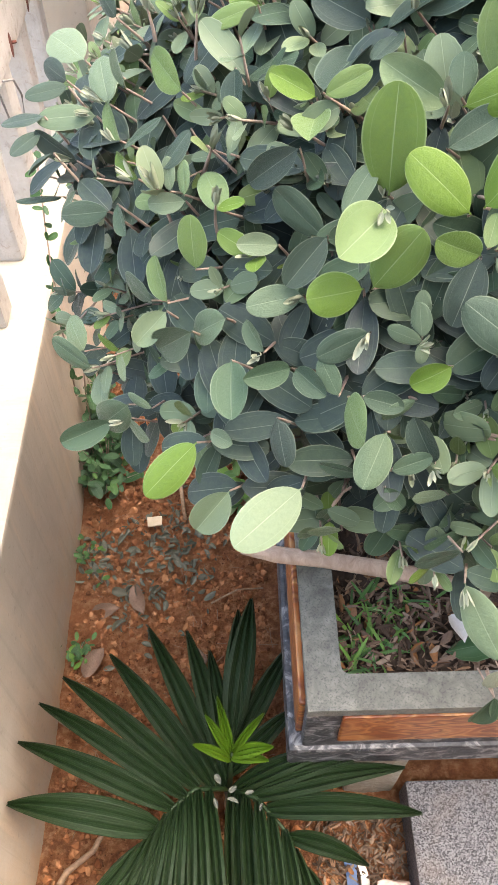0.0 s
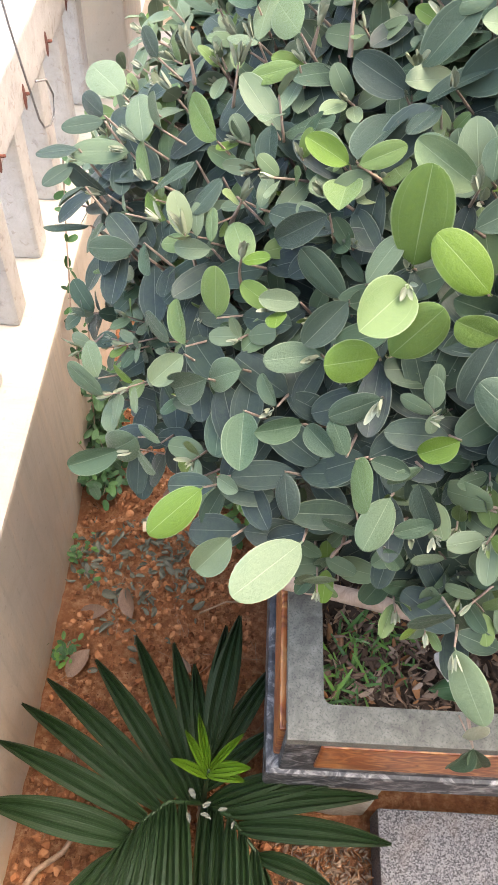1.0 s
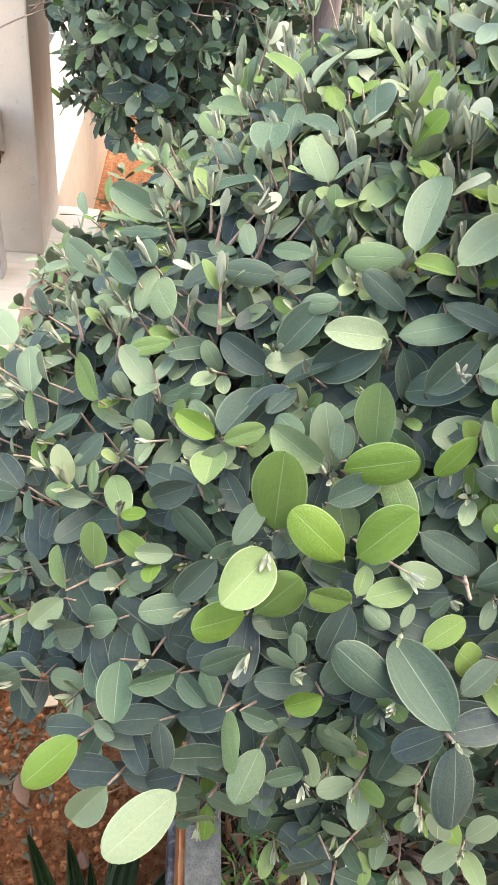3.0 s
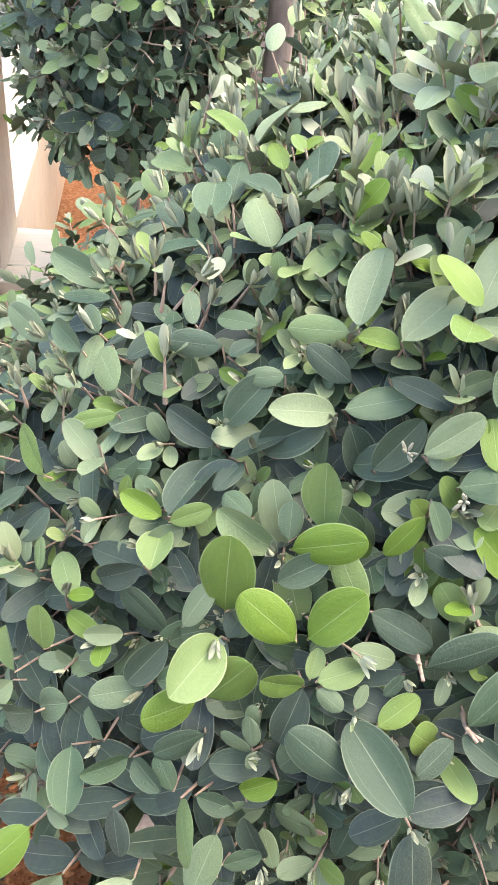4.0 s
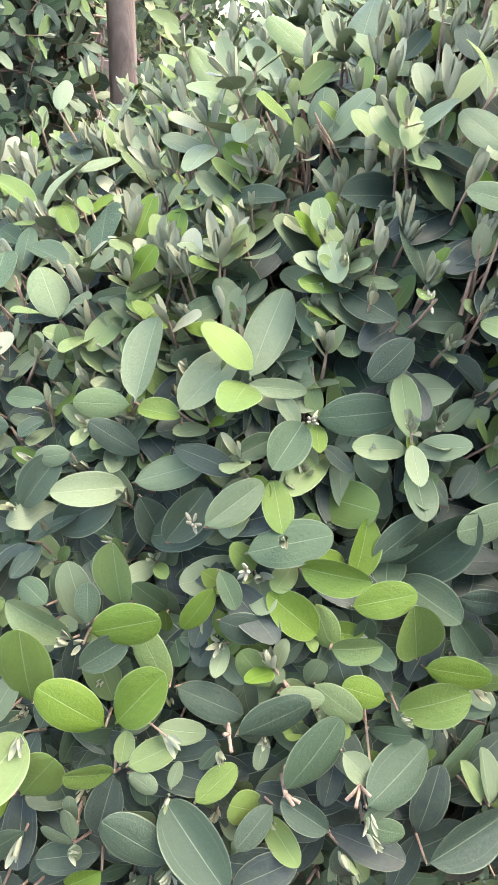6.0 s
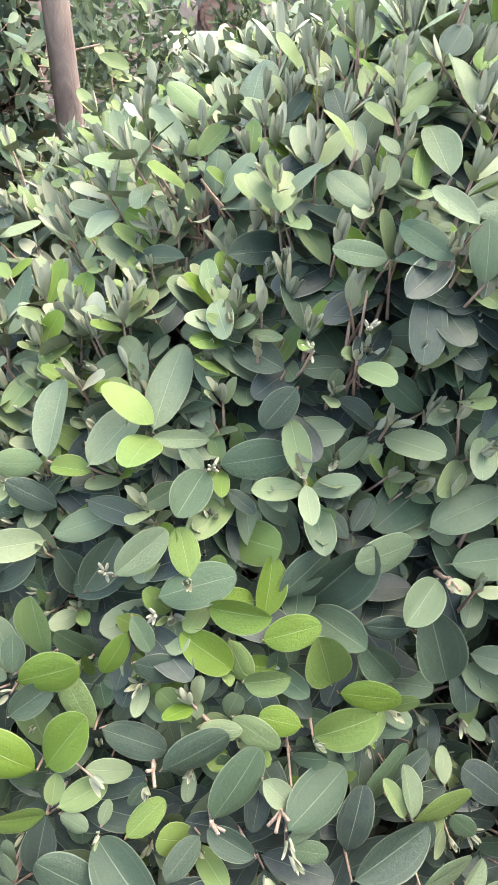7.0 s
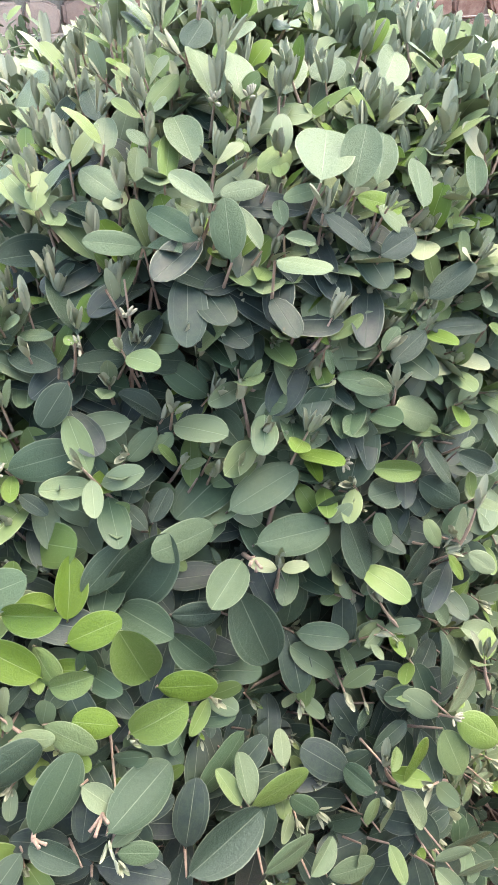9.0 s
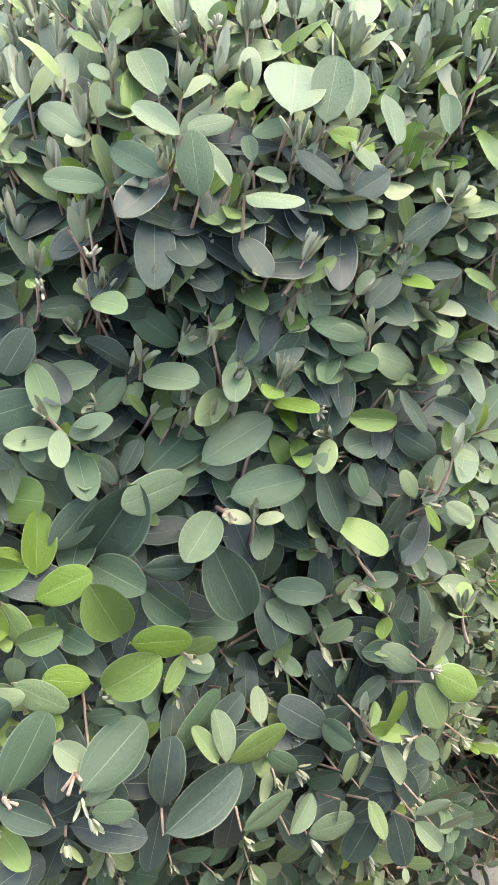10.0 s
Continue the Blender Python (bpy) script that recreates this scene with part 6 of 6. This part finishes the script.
    frond([h, (0.06, 0.335, 0.145), (0.105, 0.285, 0.145), (0.135, 0.23, 0.12)],
          [(0.05, 0.190, 0.400, 0.19, 0.8), (0.15, 0.255, 0.393, 0.19, 0.8), (0.28, 0.312, 0.372, 0.18, 0.9), (0.45, 0.332, 0.302, 0.17, 1.0),
           (0.72, 0.245, 0.238, 0.10, 0.75), (0.97, 0.20, 0.10, 0.10, 0.6), (0.82, 0.165, 0.08, 0.10, 0.6), (0.66, 0.13, 0.06, 0.10, 0.65), (0.5, 0.10, 0.05, 0.10, 0.65), (0.35, 0.075, 0.05, 0.10, 0.65), (0.2, 0.052, 0.05, 0.10, 0.65), (0.1, 0.034, 0.05, 0.09, 0.65), (0.02, 0.020, 0.05, 0.08, 0.6)],
          0.044, 0.08, "dark green frond spreading towards the slab", 0.035)
    frond([h, (0.02, 0.43, 0.17), (0.028, 0.50, 0.19)],
          [(0.1, -0.062, 0.620, 0.19, 0.9), (0.5, 0.035, 0.655, 0.20, 0.9), (0.55, 0.060, 0.668, 0.22, 1.1), (0.3, 0.137, 0.592, 0.20, 0.9), (0.15, 0.135, 0.47, 0.2, 0.8), (0.2, -0.02, 0.585, 0.18, 0.8)],
          0.045, 0.06, "dark green frond standing against the planter", 0.02)
    frond([h + Vector((0.0, 0, 0.0)), (0.018, 0.375, 0.20), (0.022, 0.385, 0.24)],
          [(0.7, -0.04, 0.385, 0.29, 0.45), (0.8, -0.02, 0.425, 0.31, 0.4), (0.85, 0.0, 0.450, 0.32, 0.4), (0.95, 0.075, 0.425, 0.31, 0.35), (0.9, 0.088, 0.378, 0.29, 0.6), (0.8, 0.08, 0.36, 0.28, 0.5)],
          0.042, 0.70, "bright yellow-green unfolding frond", 0.01)
    return palm


make_palm()

# ---- distance ----


def leaf_cloud(seed, n, centre, radii, size, shapes, low=-1e9):
    """Loose leaves through a lumpy crown."""
    rng = np.random.default_rng(seed)
    lumps = centre + unit(rng.normal(size=(26, 3))) * radii * rng.random((26, 1)) ** 0.4
    p = lumps[rng.integers(0, 26, n)] + unit(rng.normal(size=(n, 3))) * np.array(radii) * 0.30 * rng.random((n, 1)) ** 0.33
    p[:, 2] = np.maximum(p[:, 2], low)
    w = unit(p - centre + rng.normal(size=(n, 3)) * 0.5)
    nr = rng.normal(size=(n, 3)) * 0.5 + np.array([0, -0.3, 0.9])
    return p, w, nr, size * np.exp(rng.normal(size=n) * 0.3), np.clip(rng.normal(0.3, 0.2, n), 0, 1), rng.integers(0, len(shapes), n)


FAR_SHAPES = [leaf_grid(2, 4, r, c, d, p) for r, c, d, p in ((0.5, 0.2, 0.08, 0.5), (0.45, 0.3, 0.14, 0.52), (0.4, -0.1, 0.1, 0.5), (0.36, 0.3, -0.06, 0.55), (0.5, 0.1, 0.2, 0.5), (0.33, 0.4, 0.0, 0.6), (0.38, 0.3, -0.1, 0.6))]


def scrub(name, label, seed, n, centre, radii, size, material, category="shrub"):
    centre, radii = np.array(centre), np.array(radii)
    foot = np.array((centre[0], centre[1], GROUND))
    ob = empty(name, foot, label, category, "roadside shrubs")
    data = list(leaf_cloud(seed, n, centre, radii, size, MYRTLE_SHAPES, GROUND + 0.03))
    data[0] = data[0] - foot
    crown = new("foliage", leaf_mesh("foliage", *data[:5], material, FAR_SHAPES, data[5]))
    crown.parent = ob
    tagged(crown, kind="stuff")
    rng = np.random.default_rng(seed + 1)
    for _ in range(7):
        goal = Vector(data[0][int(rng.integers(0, n))])
        part("branch", tube([(0, 0, -0.03), tuple(goal * 0.5 + Vector(rng.normal(size=3) * 0.04)), tuple(goal)], [0.014, 0.009, 0.003], 6), BARK, ob, smooth=True)
    return ob


def make_trunk():
    tree = empty("tree", (0.36, 2.0, GROUND), "slim grey-brown tree trunk behind the bushes", "tree")
    part("trunk", tube([(0.03, 0, -0.05), (0.02, 0.01, 0.7), (-0.002, 0.0, 1.36), (-0.012, 0.0, 1.6), (-0.03, 0.02, 2.3), (-0.05, 0.03, 3.4)], [0.042, 0.035, 0.031, 0.030, 0.028, 0.025], 14), PALE_BARK, tree, smooth=True)


make_trunk()
scrub("shrub", "small-leaved grey-green shrub beyond the bushes", 21, 4200, (0.64, 2.95, 0.80), (0.28, 0.32, 0.68), 0.042, SCRUB)
scrub("shrub", "small-leaved grey-green shrub beyond the bushes", 22, 1650, (0.30, 3.7, 0.70), (0.45, 0.5, 0.75), 0.05, SCRUB)
scrub("shrub", "dark broad-leaved shrub beside the stone wall", 23, 2100, (2.05, 2.9, 0.70), (0.46, 0.5, 0.75), 0.055, MYRTLE)
scrub("weed", "dry yellow-green weed before the stone wall", 26, 900, (1.55, 5.2, 0.52), (0.20, 0.16, 0.52), 0.06, SCRUB)
scrub("weed", "dry yellow-green weed before the stone wall", 27, 900, (1.98, 5.2, 0.56), (0.22, 0.16, 0.54), 0.06, SCRUB)
scrub("shrub", "low weedy shrub below the stone wall", 24, 1800, (1.6, 4.95, 0.20), (0.9, 0.30, 0.42), 0.07, SCRUB)
scrub("shrub", "grey-green shrub beyond the far end of the bush", 25, 1950, (2.75, 3.1, 0.60), (0.55, 0.5, 0.75), 0.05, SCRUB)


def make_stone_wall():
    wall_ob = part("wall_north", box((-3.0, 5.62, GROUND - 0.2), (9.0, 6.0, 2.1), 0.01), MORTAR)
    tagged(wall_ob, "retaining wall of pinkish rough stones", "wall", kind="structure")
    rng = random.Random(8)
    shapes = []
    for s in range(10):
        bm = bmesh.new()
        n = rng.randint(7, 9)
        rim = []
        for k in range(n):
            a = 2 * math.pi * (k + rng.uniform(-0.25, 0.25)) / n
            q = max(abs(math.cos(a)), abs(math.sin(a)))
            rim.append((0.5 * math.cos(a) / q ** 0.8, 0.5 * math.sin(a) / q ** 0.8))
        face = bm.faces.new([bm.verts.new((x, 0.0, z)) for x, z in rim])
        out = bmesh.ops.extrude_face_region(bm, geom=[face])
        for v in (g for g in out["geom"] if isinstance(g, bmesh.types.BMVert)):
            v.co = Vector((v.co.x * 0.93, -0.35 - 0.25 * rng.random(), v.co.z * 0.93))
        bmesh.ops.bevel(bm, geom=bm.edges[:], offset=0.08, segments=2, affect="EDGES")
        shapes.append(mesh_of("stone", bm, WALL_STONE))
    z = GROUND
    while z < 1.95:
        h = rng.uniform(0.15, 0.23)
        x = -0.6 + rng.random() * 0.2
        while x < 5.6:
            w = rng.uniform(0.18, 0.36)
            ob = new("stone", rng.choice(shapes))
            ob.parent = wall_ob
            ob.matrix_basis = Matrix.Translation((x + w / 2, 5.625, z + h / 2 + rng.uniform(-0.02, 0.02))) @ Matrix.Diagonal((w * 1.0, 0.09, h * 1.02, 1)) @ pose(0, 0, 0, 0, rng.uniform(-7, 7), 0)
            x += w
        z += h


make_stone_wall()


def make_fence():
    fence = empty("wire_fence", (1.5, 4.7, GROUND), "slack wire fence on thin posts before the stone wall", "fence")
    for x in (-1.2, 0.6, 2.4, 4.2):
        part("post", tube([(x - 1.5, 0, -0.05), (x - 1.5 + 0.01, 0, 1.3)], [0.02, 0.018], 8), BARK, fence, smooth=True)
    for k in range(6):
        z = 0.25 + 0.17 * k
        part("wire", tube([(-2.7 + 0.45 * i, -0.025, z - 0.012 * math.sin(i * math.pi / 4) ** 2) for i in range(13)], [0.004] * 13, 5), WIRE, fence, smooth=True)


make_fence()
bench = empty("bench", (1.45, 4.35, GROUND), "pale yellow concrete bench before the stone wall", "bench")
part("seat", box((-0.45, -0.17, 0.89), (0.45, 0.15, 0.97), 0.008), BOARD, bench)
for leg_x in (-0.34, 0.28):
    part("leg", box((leg_x, -0.12, -0.03), (leg_x + 0.08, 0.12, 0.888), 0.006), BOARD, bench)

# ---- litter, weeds and small plants ----


def soil_height(x, y):
    p = Vector((x, y, 0))
    return GROUND + 0.030 * noise.noise(p * 3.0) + 0.016 * noise.noise(p * 11.0) + 0.012 * max(0.0, noise.noise(p * 34.0)) + 0.009 * abs(noise.noise(p * 62.0)) + 0.004 * noise.noise(p * 120.0)


DRY_SHAPES = [leaf_grid(4, 6, 0.5, 0.7, 0.12, 0.5, 0.8), leaf_grid(4, 6, 0.45, -0.6, -0.14, 0.55, -0.7), leaf_grid(4, 6, 0.4, 1.0, 0.05, 0.6, 0.3, 0.3)]
CRUMB_SHAPES = [leaf_grid(2, 4, 0.26, 0.7, 0.12, 0.5, 0.8), leaf_grid(2, 4, 0.42, -0.6, -0.14, 0.55, -0.7), leaf_grid(2, 4, 0.2, 1.0, 0.05, 0.6, 0.3, 0.3)]
LITTER_RNG = np.random.default_rng(31)


def dry_leaf(x, y, z, turn, size, material, label):
    """One fallen, curled leaf."""
    shape = DRY_SHAPES[int(abs(x * 977)) % 3]
    pts, quads, uv, under = shape
    ob = new("fallen_leaf", quad_mesh("fallen_leaf", pts, quads, material, uv, tone=np.full(len(pts), 0.1), under=under))
    ob.matrix_basis = pose(x, y, z + 0.010, LITTER_RNG.uniform(-14, 14), LITTER_RNG.uniform(-18, 18), turn) @ Matrix.Diagonal((size, size, size, 1))
    tagged(ob, label, "fallen leaf", "fallen leaves")


for x, y, turn, size in ((-0.185, 0.785, 20, 0.075), (-0.268, 0.705, 150, 0.075), (-0.195, 1.213, 40, 0.09), (-0.24, 0.80, 100, 0.07), (-0.06, 0.70, 200, 0.05), (-0.30, 0.52, 60, 0.06), (-0.15, 1.10, 310, 0.06)):
    dry_leaf(x, y, soil_height(x, y), turn, size, DRY, "curled pinkish-brown fallen leaf on red soil")
for x, y, turn, size in ((-0.225, 0.835, 70, 0.06), (-0.205, 0.86, 190, 0.05), (-0.175, 0.83, 320, 0.055), (-0.23, 0.77, 140, 0.05), (-0.10, 0.90, 30, 0.06), (-0.075, 0.885, 250, 0.055),
                         (-0.11, 0.95, 100, 0.05), (-0.055, 0.86, 300, 0.05), (-0.29, 0.95, 10, 0.05), (-0.315, 0.93, 200, 0.055), (-0.26, 0.97, 330, 0.05), (-0.20, 0.95, 80, 0.05),
                         (-0.14, 0.79, 340, 0.035), (-0.09, 0.73, 45, 0.03), (-0.06, 0.98, 10, 0.06), (-0.24, 0.66, 100, 0.035), (-0.16, 0.68, 60, 0.03), (-0.02, 0.84, 130, 0.05)):
    dry_leaf(x, y, soil_height(x, y), turn, size * 0.72, DRY_PALE, "wilted grey-green clipped leaf on red soil")


for x, y, turn, size in ((0.0, 0.355, 30, 0.026), (0.028, 0.352, 120, 0.022), (-0.012, 0.335, 200, 0.024), (0.04, 0.34, 280, 0.02), (0.03, 0.325, 70, 0.026), (0.07, 0.325, 160, 0.018)):
    dry_leaf(x, y, 0.15, turn, size * 0.8, WILTED, "small pale wilted leaf caught in the palm heart")


def clippings():
    """Small wilted leaves and crumbs in two heaps on the soil and all over the planter's soil."""
    rng = np.random.default_rng(41)
    n = 300
    heap = rng.integers(0, 4, n)
    c = np.array([(-0.085, 0.93), (-0.20, 0.83), (-0.28, 0.95), (-0.15, 1.0)])[heap]
    xy = c + rng.normal(size=(n, 2)) * np.array([0.035, 0.045])
    z = np.array([soil_height(*p) for p in xy]) + 0.004 + 0.018 * rng.random(n) * (heap == 0)
    way = np.c_[unit(rng.normal(size=(n, 2))), rng.normal(size=n) * 0.35]
    nrm = np.c_[rng.normal(size=(n, 2)) * 0.45, np.ones(n)]
    ob = new("leaf_clippings", leaf_mesh("leaf_clippings", np.c_[xy, z], way, nrm, 0.010 + 0.018 * rng.random(n), np.zeros(n), DRY_PALE, DRY_SHAPES, rng.integers(0, 3, n)))
    tagged(ob, "wilted dark clippings heaped on the red soil", "clippings", kind="stuff")
    n = 3000
    xy = np.c_[rng.uniform(PX0 + 0.06, PX1 - 0.06, n), rng.uniform(PY0 + 0.06, PY1 - 0.06, n)]
    xy[: n // 2] = np.c_[rng.uniform(PX0 + 0.06, PX0 + 0.50, n // 2), rng.uniform(PY0 + 0.06, PY0 + 0.28, n // 2)]
    z = 0.412 + 0.024 * rng.random(n)
    way = np.c_[unit(rng.normal(size=(n, 2))), rng.normal(size=n) * 0.3]
    nrm = np.c_[rng.normal(size=(n, 2)) * 0.5, np.ones(n)]
    ob = new("leaf_mulch", leaf_mesh("leaf_mulch", np.c_[xy, z], way, nrm, 0.010 + 0.024 * rng.random(n) ** 2, np.zeros(n), CHIP, CRUMB_SHAPES, rng.integers(0, 3, n)))
    tagged(ob, "dry brown leaf mulch covering the planter soil", "mulch", kind="stuff")
    n = 1100
    xy = np.c_[rng.uniform(0.17, 0.34, n), rng.uniform(0.05, 0.36, n)]
    z = np.array([soil_height(*p) for p in xy]) + 0.004 + 0.012 * rng.random(n)
    way = np.c_[unit(rng.normal(size=(n, 2))), rng.normal(size=n) * 0.3]
    ob = new("dry_litter", leaf_mesh("dry_litter", np.c_[xy, z], way, np.c_[rng.normal(size=(n, 2)) * 0.5, np.ones(n)], 0.008 + 0.016 * rng.random(n), np.zeros(n), CHIP, CRUMB_SHAPES, rng.integers(0, 3, n)))
    tagged(ob, "dry brown litter between the palm and the slab", "litter", kind="stuff")
    n = 240
    xy = np.c_[rng.uniform(-0.34, 0.12, n), rng.uniform(0.12, 1.5, n)]
    a = rng.uniform(0, 2 * np.pi, n)
    half = np.c_[np.cos(a), np.sin(a), rng.normal(size=n) * 0.1] * (0.006 + 0.02 * rng.random((n, 1)))
    mid = np.c_[xy, [soil_height(*p) + 0.004 for p in xy]]
    lines = np.stack([mid - half, mid + rng.normal(size=(n, 3)) * 0.002, mid + half], 1)
    tagged(new("straw_bits", stem_mesh("straw_bits", lines, np.full((n, 3), 0.0007), STRAW, 4)), "thin straw and root bits on the soil", "straw", kind="stuff")


clippings()


def stick(points, radius, material, name, label):
    tagged(part(name, tube(points, [radius * (1.1 - 0.25 * i / max(1, len(points) - 1)) for i in range(len(points))], 7), material, smooth=True), label, "stick")


stick([(-0.118, 1.17, -0.075), (-0.106, 1.10, -0.078), (-0.096, 1.03, -0.088)], 0.0055, STRAW, "broken_stick", "pale broken stick lying on red soil")
stick([(-0.33, 0.20, -0.075), (-0.295, 0.265, -0.078), (-0.25, 0.30, -0.082), (-0.225, 0.35, -0.085)], 0.006, STRAW, "dry_branch", "bent pale branch lying beside the palm")
stick([(-0.03, 0.80, -0.08), (0.03, 0.83, -0.075), (0.09, 0.835, -0.08)], 0.0022, STRAW, "dry_twig", "thin dry twig lying on red soil")
scrap = part("card_scrap", box((-0.193, 1.018, -0.087), (-0.160, 1.044, -0.081), 0.002, 3, 0.012, 9), CARD)
tagged(scrap, "cream scrap of card on red soil", "scrap")
wrapper = part("wrapper", box((0.222, 0.215, -0.095), (0.248, 0.275, -0.083), 0.002, 3, 0.008, 2), BLUE)
tagged(wrapper, "crumpled blue plastic wrapper in dry litter", "wrapper")
rag = part("pale_scrap", box((0.245, 0.22, -0.092), (0.262, 0.275, -0.080), 0.002, 3, 0.008, 5), PALE_SCRAP)
tagged(rag, "crumpled off-white scrap beside the wrapper", "scrap")

bark = tube([(0.045, 0.628, 0.478), (0.10, 0.612, 0.483), (0.17, 0.602, 0.481), (0.26, 0.585, 0.478), (0.33, 0.570, 0.474), (0.42, 0.545, 0.470)], [0.011, 0.014, 0.013, 0.014, 0.012, 0.010], 9)
for v in bark.verts:
    v.co += noise.noise_vector(v.co * 40) * 0.003
tagged(part("peeled_branch", bark, BARE_WOOD, smooth=True), "pale peeled branch laid across the planter rim", "branch")


def herb(name, label, seed, centre, spread, count, size, up, tone=0.3):
    """A low plant: thin stems and small oval leaves."""
    rng = np.random.default_rng(seed)
    foot = np.array(centre)
    ob = empty(name, centre, label, "plant", "weeds")
    ends = np.c_[rng.normal(size=(count, 2)) * np.array(spread), np.abs(rng.normal(size=count)) * up + 0.01]
    lines = np.stack([ends * 0, ends * 0.5 + rng.normal(size=(count, 3)) * 0.006, ends], 1)
    st = new("stems", stem_mesh("stems", lines, np.tile([0.0012, 0.001, 0.0006], (count, 1)), TWIG, 4))
    st.parent = ob
    tagged(st, kind="stuff")
    k = 6
    f = rng.uniform(0.4, 1.05, (count, k))
    p = (ends[:, None] * f[..., None] + rng.normal(size=(count, k, 3)) * 0.008).reshape(-1, 3)
    w = np.c_[unit(rng.normal(size=(len(p), 2))), rng.normal(size=len(p)) * 0.3]
    nr = np.c_[rng.normal(size=(len(p), 2)) * 0.4, np.ones(len(p))]
    lf = new("foliage", leaf_mesh("foliage", p, w, nr, size * np.exp(rng.normal(size=len(p)) * 0.25), np.clip(tone + rng.normal(size=len(p)) * 0.15, 0, 1), HERB, MYRTLE_SHAPES, rng.integers(0, 5, len(p))))
    lf.parent = ob
    tagged(lf, kind="stuff")
    return ob


herb("creeping_herb", "small-leaved dark green herb at the wall foot", 51, (-0.30, 1.18, -0.095), (0.045, 0.06), 38, 0.030, 0.07, 0.22)
herb("creeping_herb", "small-leaved dark green herb at the wall foot", 52, (-0.325, 1.30, -0.09), (0.03, 0.08), 34, 0.032, 0.14, 0.18)
herb("weed", "tiny green weed sprouting from red soil", 53, (-0.325, 0.69, -0.095), (0.018, 0.02), 6, 0.018, 0.012, 0.4)
herb("weed", "tiny green weed sprouting from red soil", 54, (-0.33, 0.93, -0.095), (0.02, 0.03), 6, 0.016, 0.012, 0.3)
herb("weed", "bright green weed below the bush", 55, (0.02, 1.10, -0.095), (0.04, 0.04), 10, 0.035, 0.05, 0.55)


def wall_vine():
    rng = np.random.default_rng(61)
    ob = empty("wall_vine", (-0.345, 1.30, 0.40), "thin creeper with tiny dark leaves trailing over the wall edge", "vine")
    at = np.array((-0.345, 1.30, 0.40))
    runs = [np.array([(-0.345, 1.42, 0.68), (-0.342, 1.34, 0.56), (-0.34, 1.29, 0.46), (-0.335, 1.24, 0.41), (-0.33, 1.22, 0.30), (-0.335, 1.21, 0.18)]),
            np.array([(-0.33, 1.34, 0.30), (-0.325, 1.30, 0.20), (-0.33, 1.27, 0.12), (-0.33, 1.25, 0.05), (-0.33, 1.23, -0.02), (-0.32, 1.22, -0.08)])]
    lines = np.array(runs) - at
    st = new("stem", stem_mesh("stem", lines, np.full(lines.shape[:2], 0.0019), TWIG, 6))
    st.parent = ob
    p = np.concatenate([r[i] + (r[i + 1] - r[i]) * f + rng.normal(size=3) * 0.002 for r in lines for i in range(5) for f in (0.02, 0.25, 0.27, 0.5, 0.75, 0.77)]).reshape(-1, 3)
    w = rng.normal(size=(len(p), 3)) + np.array([0.4, -0.5, -0.3])
    nr = rng.normal(size=(len(p), 3)) * 0.4 + np.array([0.5, -0.6, 0.6])
    lf = new("foliage", leaf_mesh("foliage", p, w, nr, 0.016 + 0.020 * rng.random(len(p)), np.clip(0.15 + rng.normal(size=len(p)) * 0.1, 0, 1), HERB, MYRTLE_SHAPES, rng.choice((1, 3, 6), len(p))))
    lf.parent = ob
    tagged(lf, kind="stuff")


wall_vine()


def grass_tuft(x, y, z, count, length, seed):
    rng = np.random.default_rng(seed)
    ob = empty("grass_tuft", (x, y, z), "small bright green grass tuft in the planter", "grass", "grass tufts")
    blade = leaf_grid(2, 6, 0.09, 0.3, 0.35, 0.45)
    p = np.c_[rng.normal(size=(count, 2)) * 0.008, np.zeros(count)]
    w = np.c_[rng.normal(size=(count, 2)) * 0.7, 0.35 + 0.5 * rng.random(count)]
    lf = new("grass_blade", leaf_mesh("grass_blade", p, w, np.c_[rng.normal(size=(count, 2)) * 0.3, np.ones(count)], length * (0.6 + 0.7 * rng.random(count)), np.clip(0.5 + rng.normal(size=count) * 0.12, 0, 1), HERB, [blade], np.zeros(count, int)))
    lf.parent = ob
    tagged(lf, kind="stuff")


for k, (gx, gy) in enumerate(((0.205, 0.470), (0.225, 0.485), (0.245, 0.500), (0.215, 0.515), (0.265, 0.530), (0.235, 0.56), (0.29, 0.55), (0.33, 0.56), (0.205, 0.445), (0.275, 0.575), (0.255, 0.465), (0.30, 0.51))):
    grass_tuft(gx, gy, 0.412, 9, 0.050, 70 + k)
dry_leaf(0.345, 0.468, 0.425, 275, 0.085, HERB, "green fallen leaf resting on dry mulch")
dry_leaf(0.372, 0.475, 0.44, 10, 0.05, PALE_SCRAP, "pale underside of a fallen leaf in the planter")
